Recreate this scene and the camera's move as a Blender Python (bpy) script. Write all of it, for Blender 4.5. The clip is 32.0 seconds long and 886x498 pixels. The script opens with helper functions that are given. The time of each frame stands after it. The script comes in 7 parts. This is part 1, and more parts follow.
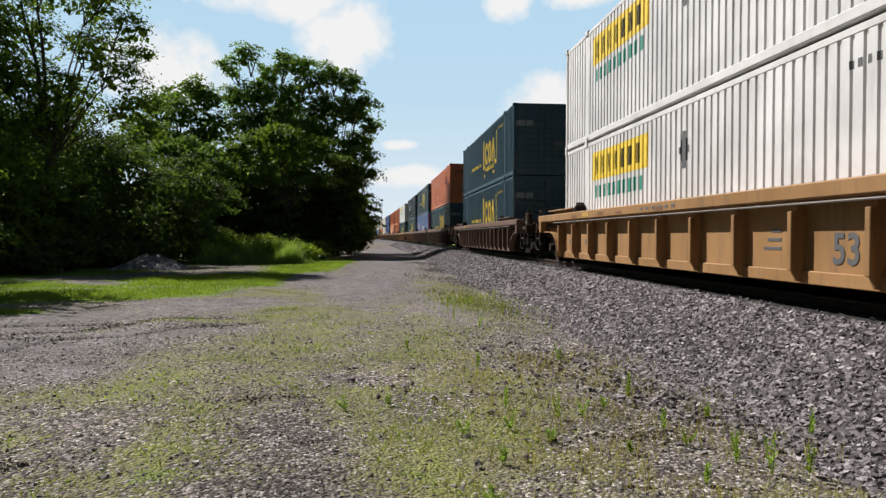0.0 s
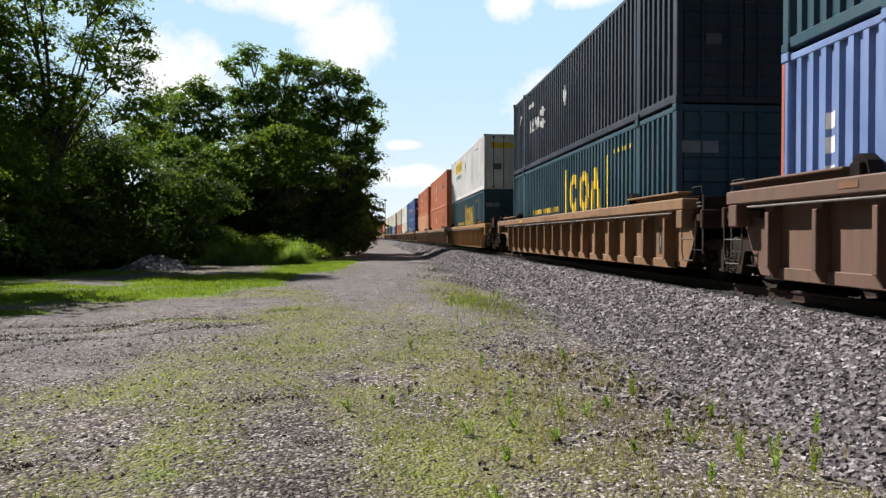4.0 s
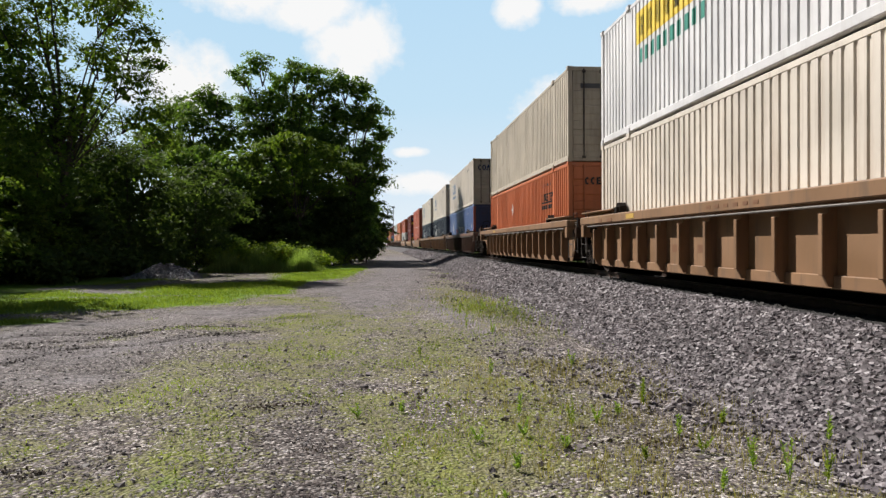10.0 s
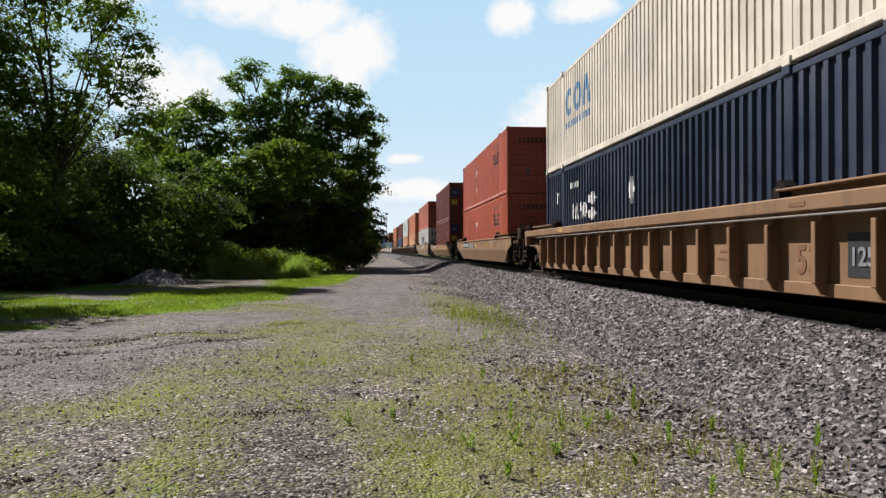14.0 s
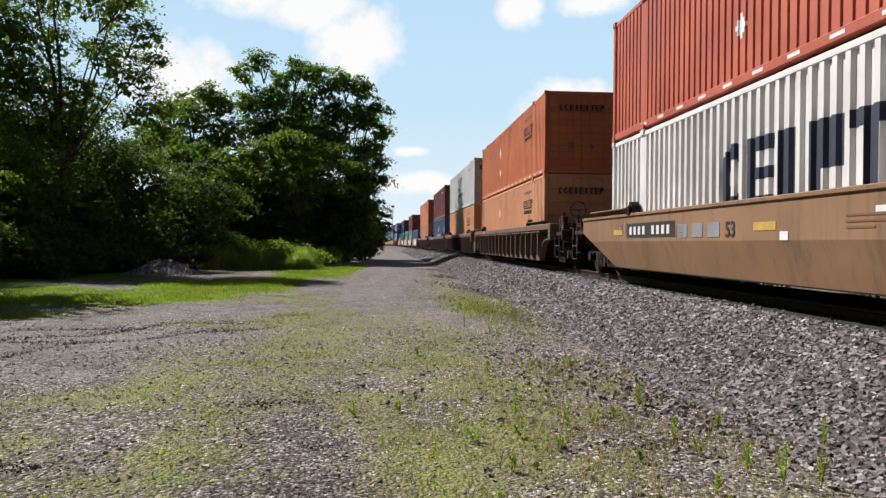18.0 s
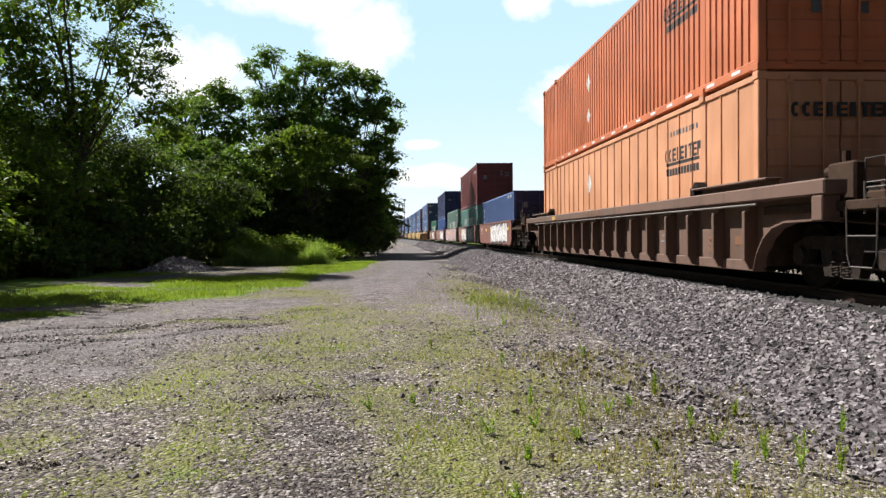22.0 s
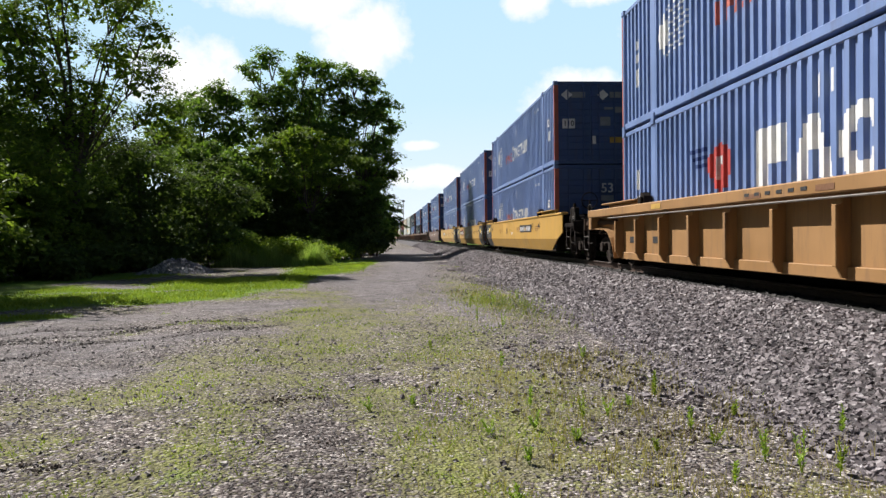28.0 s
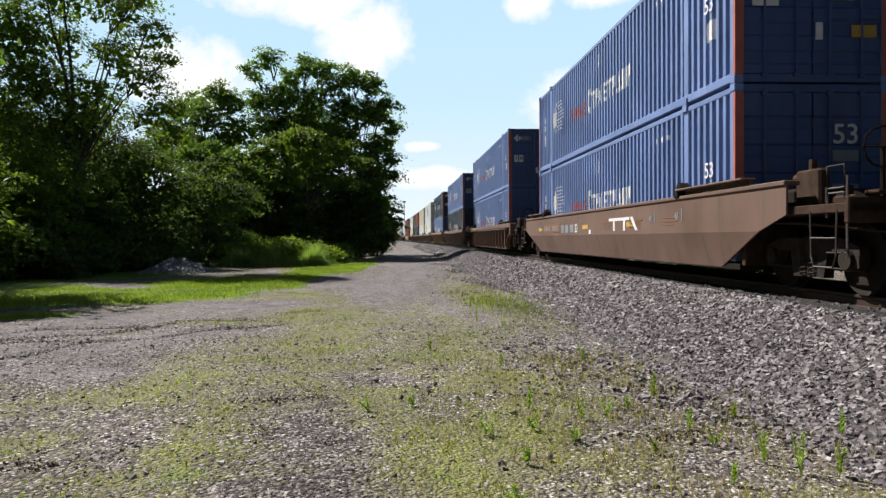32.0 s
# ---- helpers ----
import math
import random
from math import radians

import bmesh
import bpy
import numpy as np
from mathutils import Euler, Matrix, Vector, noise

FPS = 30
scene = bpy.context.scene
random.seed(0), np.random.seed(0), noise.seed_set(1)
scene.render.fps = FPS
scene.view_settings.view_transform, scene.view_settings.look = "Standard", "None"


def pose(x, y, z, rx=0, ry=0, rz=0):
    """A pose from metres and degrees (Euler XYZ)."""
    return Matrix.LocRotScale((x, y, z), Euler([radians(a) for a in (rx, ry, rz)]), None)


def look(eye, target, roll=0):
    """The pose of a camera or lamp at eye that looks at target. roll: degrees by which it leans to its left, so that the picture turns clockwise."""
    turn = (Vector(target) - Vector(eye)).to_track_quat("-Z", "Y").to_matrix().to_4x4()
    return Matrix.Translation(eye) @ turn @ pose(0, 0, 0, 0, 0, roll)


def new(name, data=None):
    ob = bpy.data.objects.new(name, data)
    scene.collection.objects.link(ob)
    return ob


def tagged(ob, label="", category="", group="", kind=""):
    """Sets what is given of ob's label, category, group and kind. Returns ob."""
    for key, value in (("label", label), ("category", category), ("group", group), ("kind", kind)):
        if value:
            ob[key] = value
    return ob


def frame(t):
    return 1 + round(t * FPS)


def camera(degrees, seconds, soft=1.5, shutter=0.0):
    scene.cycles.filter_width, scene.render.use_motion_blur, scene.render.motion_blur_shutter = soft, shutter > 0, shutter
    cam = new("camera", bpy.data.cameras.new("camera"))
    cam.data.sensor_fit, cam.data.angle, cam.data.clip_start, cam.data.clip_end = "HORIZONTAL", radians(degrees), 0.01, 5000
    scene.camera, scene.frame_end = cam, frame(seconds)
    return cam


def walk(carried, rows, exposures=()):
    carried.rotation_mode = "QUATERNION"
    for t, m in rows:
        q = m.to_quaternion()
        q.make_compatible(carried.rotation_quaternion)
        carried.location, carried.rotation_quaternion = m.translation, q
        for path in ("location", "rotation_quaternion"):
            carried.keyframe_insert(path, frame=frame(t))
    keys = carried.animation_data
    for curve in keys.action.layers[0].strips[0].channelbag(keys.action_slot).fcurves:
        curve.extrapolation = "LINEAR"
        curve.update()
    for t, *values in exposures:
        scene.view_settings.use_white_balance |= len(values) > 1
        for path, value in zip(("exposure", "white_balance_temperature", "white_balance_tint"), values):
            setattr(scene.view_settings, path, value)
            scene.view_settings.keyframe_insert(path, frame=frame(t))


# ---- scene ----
cam = camera(63.45, 32.0, soft=1.4)
# seconds, place in metres, yaw, pitch and roll of a camera held in the hand
ROWS = [
    (0, -0.000, 0.000, 1.600, -5.14, -0.97, -0.15),
    (0.5, 0.009, -0.011, 1.600, -4.98, -0.75, 0.02),
    (1, 0.007, -0.007, 1.605, -5.07, -0.66, -0.09),
    (1.5, 0.008, -0.009, 1.603, -5.06, -0.48, -0.13),
    (2, 0.007, -0.011, 1.603, -5.00, -0.69, -0.06),
    (2.5, -0.002, -0.009, 1.601, -5.01, -0.55, -0.22),
    (3, -0.001, -0.007, 1.601, -4.88, -0.56, -0.21),
    (3.5, 0.004, 0.001, 1.600, -4.88, -0.93, 0.00),
    (5.5, -0.001, 0.006, 1.600, -4.76, -1.04, -0.05),
    (6, -0.002, 0.011, 1.601, -4.56, -1.15, -0.08),
    (6.5, 0.001, 0.010, 1.593, -4.31, -0.86, 0.07),
    (7, -0.000, 0.012, 1.594, -4.35, -0.99, 0.14),
    (7.5, -0.002, 0.014, 1.594, -4.50, -1.34, 0.16),
    (8, 0.001, 0.016, 1.596, -4.25, -1.20, 0.41),
    (8.5, -0.008, 0.017, 1.600, -4.22, -1.05, 0.46),
    (9, -0.010, 0.015, 1.599, -4.28, -0.74, 0.42),
    (9.5, -0.007, 0.006, 1.595, -4.39, -0.51, 0.35),
    (10, -0.004, -0.000, 1.599, -4.21, -0.44, 0.33),
    (10.5, 0.001, -0.006, 1.599, -4.17, -0.16, 0.57),
    (11, 0.007, -0.013, 1.598, -4.12, -0.29, 0.69),
    (11.5, 0.003, -0.017, 1.600, -4.60, -0.24, 0.45),
    (12, 0.004, -0.019, 1.589, -4.83, -0.20, 0.49),
    (12.5, 0.015, -0.024, 1.601, -4.97, -0.06, 0.30),
    (13, 0.017, -0.023, 1.610, -4.98, -0.04, 0.43),
    (13.5, 0.007, -0.024, 1.606, -4.76, 0.02, 0.06),
    (14, 0.010, -0.027, 1.602, -4.74, 0.10, 0.16),
    (14.5, 0.013, -0.025, 1.601, -4.66, 0.11, 0.29),
    (16.5, -0.001, -0.012, 1.600, -4.55, -0.32, -0.29),
    (17, 0.002, -0.008, 1.600, -3.97, -0.46, -0.01),
    (17.5, 0.005, -0.008, 1.599, -4.01, -0.46, -0.21),
    (18, 0.002, -0.008, 1.597, -4.28, -0.45, -0.45),
    (18.5, 0.007, -0.006, 1.598, -3.84, -0.60, -0.22),
    (19, 0.010, 0.001, 1.604, -3.84, -1.01, -0.15),
    (19.5, -0.001, 0.006, 1.595, -4.09, -0.98, -0.27),
    (20, 0.003, 0.008, 1.590, -3.91, -1.16, -0.00),
    (20.5, -0.003, 0.021, 1.590, -3.78, -1.51, 0.23),
    (21, 0.002, 0.015, 1.591, -3.57, -1.45, 0.25),
    (21.5, 0.006, 0.012, 1.602, -3.60, -1.26, 0.26),
    (22, 0.006, 0.002, 1.598, -3.30, -1.03, 0.52),
    (22.5, 0.004, 0.001, 1.591, -3.38, -1.38, 0.47),
    (23, 0.002, 0.008, 1.594, -3.39, -1.31, 0.43),
    (23.5, -0.001, 0.011, 1.597, -3.51, -1.30, 0.33),
    (24, 0.005, 0.011, 1.595, -3.42, -1.43, 0.41),
    (24.5, 0.011, 0.008, 1.590, -3.54, -1.36, 0.42),
    (25, 0.009, 0.009, 1.588, -3.61, -1.49, 0.62),
    (25.5, -0.001, 0.009, 1.590, -3.56, -1.61, 0.59),
    (27.5, -0.005, -0.003, 1.594, -3.17, -1.33, 0.69),
    (28, -0.001, -0.006, 1.600, -3.39, -0.96, 0.71),
    (28.5, 0.005, -0.003, 1.589, -3.48, -0.69, 0.33),
    (29, 0.003, 0.004, 1.592, -4.05, -1.04, 0.52),
    (29.5, 0.003, -0.002, 1.591, -4.10, -0.77, 0.36),
    (30, -0.004, -0.000, 1.593, -3.73, -0.85, 0.44),
    (30.5, 0.006, 0.005, 1.594, -3.95, -0.92, 0.19),
    (31, -0.001, 0.003, 1.590, -3.75, -0.87, 0.14),
    (31.5, -0.002, 0.005, 1.592, -3.42, -0.88, 0.28),
    (32, 0.011, 0.005, 1.590, -3.33, -0.87, 0.41),
]
walk(cam, [(t, pose(x, y, z, 90 + pitch, roll, yaw)) for t, x, y, z, yaw, pitch, roll in ROWS], exposures=[(0, -0.08), (1, 0.14), (2, 0.25), (3, 0.23), (6, 0.07), (7, 0.11), (8, 0.2), (9, 0.21), (10, 0.0), (11, 0.0), (12, 0.06), (14, 0.03), (17, 0.16), (18, 0.06), (19, 0.12), (20, 0.2), (21, 0.25), (22, 0.31), (23, 0.14), (24, 0.23), (25, 0.14), (28, 0.2), (29, 0.18), (32, 0.18)])

# ---- light ----
SUN = Vector((-0.75, 0.60, 1.0)).normalized()
world = bpy.data.worlds.new("daylight")
scene.world = world
world.use_nodes = True
wn, wl = world.node_tree.nodes, world.node_tree.links
sky = wn.new("ShaderNodeTexSky")
sky.sky_type, sky.sun_disc = "NISHITA", False
sky.sun_elevation, sky.sun_rotation = math.asin(SUN.z), math.atan2(SUN.x, SUN.y)
sky.air_density, sky.dust_density, sky.ozone_density = 1.0, 0.6, 1.5
wl.new(sky.outputs[0], wn["Background"].inputs[0])
wn["Background"].inputs[1].default_value = 0.033
lamp = bpy.data.lights.new("sun", "SUN")
lamp.energy, lamp.angle, lamp.color = 7.5, radians(0.55), (1.0, 0.962, 0.92)
sun = new("sun", lamp)
sun.matrix_world = look(SUN * 200, (0, 0, 0))
scene.view_settings.exposure = 0.0

# ---- materials ----
def nodes_of(name):
    m = bpy.data.materials.new(name)
    m.use_nodes = True
    return m, m.node_tree.nodes, m.node_tree.links, m.node_tree.nodes["Principled BSDF"]


def ramp(ns, stops):
    r = ns.new("ShaderNodeValToRGB")
    e = r.color_ramp.elements
    while len(e) < len(stops):
        e.new(0.5)
    for k, (at, c) in enumerate(stops):
        e[k].position, e[k].color = at, (*c, 1) if len(c) == 3 else (c[0], c[0], c[0], 1)
    return r


def mix(ns, ls, kind, fac, a, b):
    m = ns.new("ShaderNodeMix")
    m.data_type, m.blend_type = "RGBA", kind
    for sock, v in ((0, fac), (6, a), (7, b)):
        if isinstance(v, bpy.types.NodeSocket):
            ls.new(v, m.inputs[sock])
        elif isinstance(v, (int, float)):
            m.inputs[sock].default_value = v
        else:
            m.inputs[sock].default_value = (*v, 1)
    return m.outputs[2]


def math_node(ns, ls, op, a, b=0.0):
    m = ns.new("ShaderNodeMath")
    m.operation = op
    for k, v in enumerate((a, b)):
        if isinstance(v, bpy.types.NodeSocket):
            ls.new(v, m.inputs[k])
        else:
            m.inputs[k].default_value = v
    return m.outputs[0]


def noise_node(ns, ls, scale, detail=5, stretch=(1, 1, 1), rough=0.6, vary=True):
    tc = ns.new("ShaderNodeTexCoord")
    mp = ns.new("ShaderNodeMapping")
    mp.inputs[3].default_value = stretch
    ls.new(tc.outputs["Object"], mp.inputs[0])
    n = ns.new("ShaderNodeTexNoise")
    n.noise_dimensions = "4D"
    n.inputs["Scale"].default_value, n.inputs["Detail"].default_value, n.inputs["Roughness"].default_value = scale, detail, rough
    ls.new(mp.outputs[0], n.inputs["Vector"])
    if vary:
        oi = ns.new("ShaderNodeObjectInfo")
        ls.new(math_node(ns, ls, "MULTIPLY", oi.outputs["Random"], 40.0), n.inputs["W"])
    return n.outputs[0]


def paint(name, colour, rough=0.55, dirt=0.35, rust=0.15, tint=(0.10, 0.075, 0.055), metal=0.0):
    """Weathered paint on steel: faded patches, streaks that run down, specks of rust."""
    m, ns, ls, b = nodes_of(name)
    fade = noise_node(ns, ls, 0.7, 4)
    f1 = ramp(ns, [(0.35, (0,)), (0.7, (1,))])
    ls.new(fade, f1.inputs[0])
    faded = mix(ns, ls, "MIX", f1.outputs[0], tuple(c * 0.84 for c in colour), tuple(min(0.9, c * 1.1 + 0.01) for c in colour))
    streak = ramp(ns, [(0.50, (0,)), (0.68, (1,))])
    ls.new(noise_node(ns, ls, 5.0, 7, (1, 1, 0.10), 0.7), streak.inputs[0])
    dirty = mix(ns, ls, "MIX", math_node(ns, ls, "MULTIPLY", streak.outputs[0], dirt), faded, tint)
    speck = ramp(ns, [(0.66, (0,)), (0.74, (1,))])
    ls.new(noise_node(ns, ls, 9.0, 6, (1, 1, 0.6), 0.7), speck.inputs[0])
    rusty = mix(ns, ls, "MIX", math_node(ns, ls, "MULTIPLY", speck.outputs[0], rust), dirty, (0.13, 0.05, 0.022))
    ls.new(rusty, b.inputs["Base Color"])
    b.inputs["Roughness"].default_value, b.inputs["Metallic"].default_value = rough, metal
    rr = ramp(ns, [(0.3, (max(0.2, rough - 0.12),)), (0.7, (min(1, rough + 0.2),))])
    ls.new(fade, rr.inputs[0])
    ls.new(rr.outputs[0], b.inputs["Roughness"])
    bp = ns.new("ShaderNodeBump")
    bp.inputs["Strength"].default_value, bp.inputs["Distance"].default_value = 0.25, 0.02
    ls.new(noise_node(ns, ls, 2.2, 4), bp.inputs["Height"])
    ls.new(bp.outputs[0], b.inputs["Normal"])
    return m


def plain(name, colour, rough=0.8, vary=0.3, scale=4.0, metal=0.0, bump=0.3, dist=0.02, stretch=(1, 1, 1), spec=0.5):
    m, ns, ls, b = nodes_of(name)
    r = ramp(ns, [(0.3, tuple(c * (1 - vary) for c in colour)), (0.72, tuple(min(1, c * (1 + vary)) for c in colour))])
    ls.new(noise_node(ns, ls, scale, 7, stretch, 0.65), r.inputs[0])
    ls.new(r.outputs[0], b.inputs["Base Color"])
    b.inputs["Roughness"].default_value, b.inputs["Metallic"].default_value = rough, metal
    b.inputs["Specular IOR Level"].default_value = spec
    bp = ns.new("ShaderNodeBump")
    bp.inputs["Strength"].default_value, bp.inputs["Distance"].default_value = bump, dist
    ls.new(noise_node(ns, ls, scale * 4, 6), bp.inputs["Height"])
    ls.new(bp.outputs[0], b.inputs["Normal"])
    return m


PAINT = {
    "white": paint("white paint", (0.64, 0.625, 0.62), 0.5, 0.25, 0.15, (0.30, 0.27, 0.24)),
    "cream": paint("cream paint", (0.60, 0.535, 0.455), 0.55, 0.45, 0.35, (0.28, 0.20, 0.13)),
    "tan": paint("tan paint", (0.45, 0.39, 0.31), 0.6, 0.5, 0.4, (0.2, 0.15, 0.1)),
    "grey": paint("light grey paint", (0.50, 0.51, 0.51), 0.5, 0.3, 0.15, (0.22, 0.2, 0.18)),
    "teal": paint("dark teal paint", (0.015, 0.056, 0.080), 0.42, 0.3, 0.1),
    "navy": paint("navy paint", (0.010, 0.018, 0.046), 0.42, 0.25, 0.1),
    "cobalt": paint("cobalt blue paint", (0.016, 0.022, 0.115), 0.45, 0.25, 0.1),
    "ink": paint("blue-black paint", (0.013, 0.018, 0.034), 0.45, 0.25, 0.1),
    "blue": paint("mid blue paint", (0.14, 0.21, 0.41), 0.42, 0.3, 0.12),
    # one container's own colour, and the mid blue darkened for shaded doors
    "deep": paint("deep blue and door-shade paint", (0.036, 0.070, 0.19), 0.45, 0.3, 0.15),
    "dusty": paint("chalky blue paint", (0.075, 0.135, 0.31), 0.55, 0.35, 0.3),
    "royal": paint("strong blue paint", (0.030, 0.088, 0.31), 0.42, 0.25, 0.12),
    "orange": paint("orange paint", (0.50, 0.140, 0.048), 0.5, 0.35, 0.25, (0.20, 0.06, 0.025)),
    "peach": paint("sun-faded orange paint", (0.56, 0.262, 0.135), 0.55, 0.35, 0.25, (0.28, 0.10, 0.045)),
    "red": paint("orange-red paint", (0.40, 0.080, 0.038), 0.5, 0.3, 0.2, (0.18, 0.04, 0.02)),
    "maroon": paint("maroon paint", (0.19, 0.032, 0.030), 0.5, 0.35, 0.3),
    "seagreen": paint("sea green paint", (0.13, 0.285, 0.25), 0.5, 0.4, 0.35),
    "sage": paint("grey-green paint", (0.15, 0.245, 0.215), 0.55, 0.45, 0.35),
    "green": paint("deep green paint", (0.018, 0.15, 0.085), 0.5, 0.3, 0.25),
}
CAR = {
    "brown": paint("brown car paint", (0.120, 0.064, 0.042), 0.7, 0.7, 0.5, (0.06, 0.042, 0.032)),
    "ochre": paint("ochre car paint", (0.285, 0.148, 0.048), 0.65, 0.6, 0.5, (0.13, 0.075, 0.04)),
    "tan": paint("tan car paint", (0.205, 0.108, 0.048), 0.68, 0.7, 0.5, (0.085, 0.057, 0.038)),
    "rust": paint("rust red car paint", (0.175, 0.062, 0.042), 0.7, 0.5, 0.4, (0.06, 0.04, 0.03)),
    "yellow": paint("yellow car paint", (0.44, 0.25, 0.045), 0.5, 0.3, 0.2),
}
STEEL = plain("dark steel", (0.017, 0.013, 0.011), 0.9, 0.5, 6.0, spec=0.08)
WHEEL = plain("worn wheel steel", (0.024, 0.018, 0.015), 0.9, 0.4, 5.0, spec=0.1)
RAIL = plain("rusty rail", (0.055, 0.034, 0.026), 0.6, 0.4, 8.0, 0.6)
HEAD = plain("polished rail head", (0.32, 0.30, 0.28), 0.35, 0.2, 8.0, 1.0, 0.1)
TIE = plain("weathered tie wood", (0.045, 0.037, 0.031), 0.95, 0.4, 6.0, 0, 0.6, 0.02, (0.2, 2, 2))
HOSE = plain("black rubber", (0.015, 0.015, 0.015), 0.7, 0.3, 6)
RODGREY = plain("grimy steel rod", (0.062, 0.050, 0.043), 0.65, 0.4, 6, 0.2)
INK = {
    "old": plain("old yellow paint mark", (0.42, 0.26, 0.05), 0.7, 0.25, 4),
    "dim": plain("faded grey lettering", (0.20, 0.21, 0.23), 0.6, 0.2, 5),
    "salmon": plain("faded salmon stripe", (0.36, 0.095, 0.065), 0.6, 0.2, 3),
    "yellow": plain("yellow lettering", (0.72, 0.52, 0.05), 0.6, 0.12, 5),
    "green": plain("green lettering", (0.03, 0.22, 0.16), 0.6, 0.12, 5),
    "white": plain("white lettering", (0.66, 0.66, 0.65), 0.6, 0.1, 5),
    "black": plain("black lettering", (0.02, 0.02, 0.022), 0.6, 0.2, 5),
    "blue": plain("dark blue lettering", (0.02, 0.045, 0.16), 0.6, 0.15, 5),
    "sky": plain("grey-blue lettering", (0.12, 0.22, 0.36), 0.6, 0.15, 5),
    "red": plain("red lettering", (0.38, 0.04, 0.035), 0.6, 0.15, 5),
    "coral": plain("worn coral lettering", (0.42, 0.10, 0.07), 0.7, 0.35, 3),
    "ink": plain("blue-black lettering", (0.022, 0.028, 0.05), 0.6, 0.2, 4),
    "grey": plain("dark grey lettering", (0.09, 0.09, 0.095), 0.6, 0.15, 5),
    "pink": plain("faded pink spray paint", (0.40, 0.265, 0.245), 0.7, 0.3, 3),
    "chalk": plain("pale spray paint", (0.62, 0.60, 0.60), 0.7, 0.14, 3),
    "maroon": plain("maroon lettering", (0.18, 0.028, 0.022), 0.6, 0.2, 4),
    "brown": plain("brown lettering", (0.16, 0.07, 0.03), 0.7, 0.15, 5),
}


def leafy(name, colour, back, rough=0.55):
    m, ns, ls, b = nodes_of(name)
    geo = ns.new("ShaderNodeNewGeometry")
    r = ramp(ns, [(0.0, tuple(c * 0.78 for c in colour)), (0.6, colour), (1.0, back)])
    ls.new(geo.outputs["Random Per Island"], r.inputs[0])
    n2 = ramp(ns, [(0.32, (0.62,)), (0.68, (1.3,))])
    ls.new(noise_node(ns, ls, 0.55, 4, vary=False), n2.inputs[0])
    col = mix(ns, ls, "MULTIPLY", 1.0, r.outputs[0], n2.outputs[0])
    ls.new(col, b.inputs["Base Color"])
    b.inputs["Roughness"].default_value = rough
    b.inputs["Specular IOR Level"].default_value = 0.1
    tr = ns.new("ShaderNodeBsdfTranslucent")
    warm = mix(ns, ls, "MULTIPLY", 1.0, col, (1.15, 1.25, 0.5))
    ls.new(warm, tr.inputs[0])
    ms = ns.new("ShaderNodeMixShader")
    ms.inputs[0].default_value = 0.46
    ls.new(b.outputs[0], ms.inputs[1])
    ls.new(tr.outputs[0], ms.inputs[2])
    ls.new(ms.outputs[0], ns["Material Output"].inputs[0])
    return m


LEAF = leafy("broad green leaves", (0.125, 0.205, 0.050), (0.21, 0.29, 0.072))
# darker copies of the leaves: the woods' shade is put into their colour
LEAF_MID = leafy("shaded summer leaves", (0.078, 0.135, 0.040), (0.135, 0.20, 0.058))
LEAF_SHADE = leafy("green leaves darkened for shade", (0.082, 0.122, 0.040), (0.13, 0.175, 0.056))
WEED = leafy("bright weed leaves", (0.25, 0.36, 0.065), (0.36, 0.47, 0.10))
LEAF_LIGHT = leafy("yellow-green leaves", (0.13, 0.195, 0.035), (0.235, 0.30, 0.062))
LEAF_GREY = leafy("grey-green leaves", (0.165, 0.195, 0.115), (0.25, 0.28, 0.17))
GRASS = leafy("grass blades", (0.20, 0.27, 0.040), (0.33, 0.38, 0.07))
TALLWEED = leafy("pale tall weeds", (0.27, 0.36, 0.115), (0.40, 0.48, 0.20))
DRY = leafy("dry stalks", (0.28, 0.24, 0.10), (0.40, 0.35, 0.16))
BARK = plain("grey-brown bark", (0.075, 0.060, 0.048), 0.95, 0.4, 5, 0, 0.8, 0.04, (3, 3, 0.5))


def stone_mat(name, stops):
    m, ns, ls, b = nodes_of(name)
    geo = ns.new("ShaderNodeNewGeometry")
    r = ramp(ns, stops)
    ls.new(geo.outputs["Random Per Island"], r.inputs[0])
    g = ramp(ns, [(0.3, (0.7,)), (0.7, (1.15,))])
    ls.new(noise_node(ns, ls, 18, 5, vary=False), g.inputs[0])
    ls.new(mix(ns, ls, "MULTIPLY", 1.0, r.outputs[0], g.outputs[0]), b.inputs["Base Color"])
    b.inputs["Roughness"].default_value = 0.85
    return m


BALLAST = stone_mat("crushed grey stone", [(0.0, (0.045, 0.037, 0.039)), (0.4, (0.132, 0.113, 0.117)), (0.8, (0.238, 0.210, 0.216)), (1.0, (0.39, 0.36, 0.363))])
PEBBLE = stone_mat("mixed gravel", [(0.0, (0.035, 0.029, 0.027)), (0.35, (0.11, 0.094, 0.088)), (0.7, (0.215, 0.192, 0.18)), (1.0, (0.43, 0.40, 0.38))])
SPOIL = stone_mat("grey spoil", [(0.0, (0.14, 0.137, 0.143)), (0.6, (0.30, 0.295, 0.305)), (1.0, (0.5, 0.49, 0.49))])


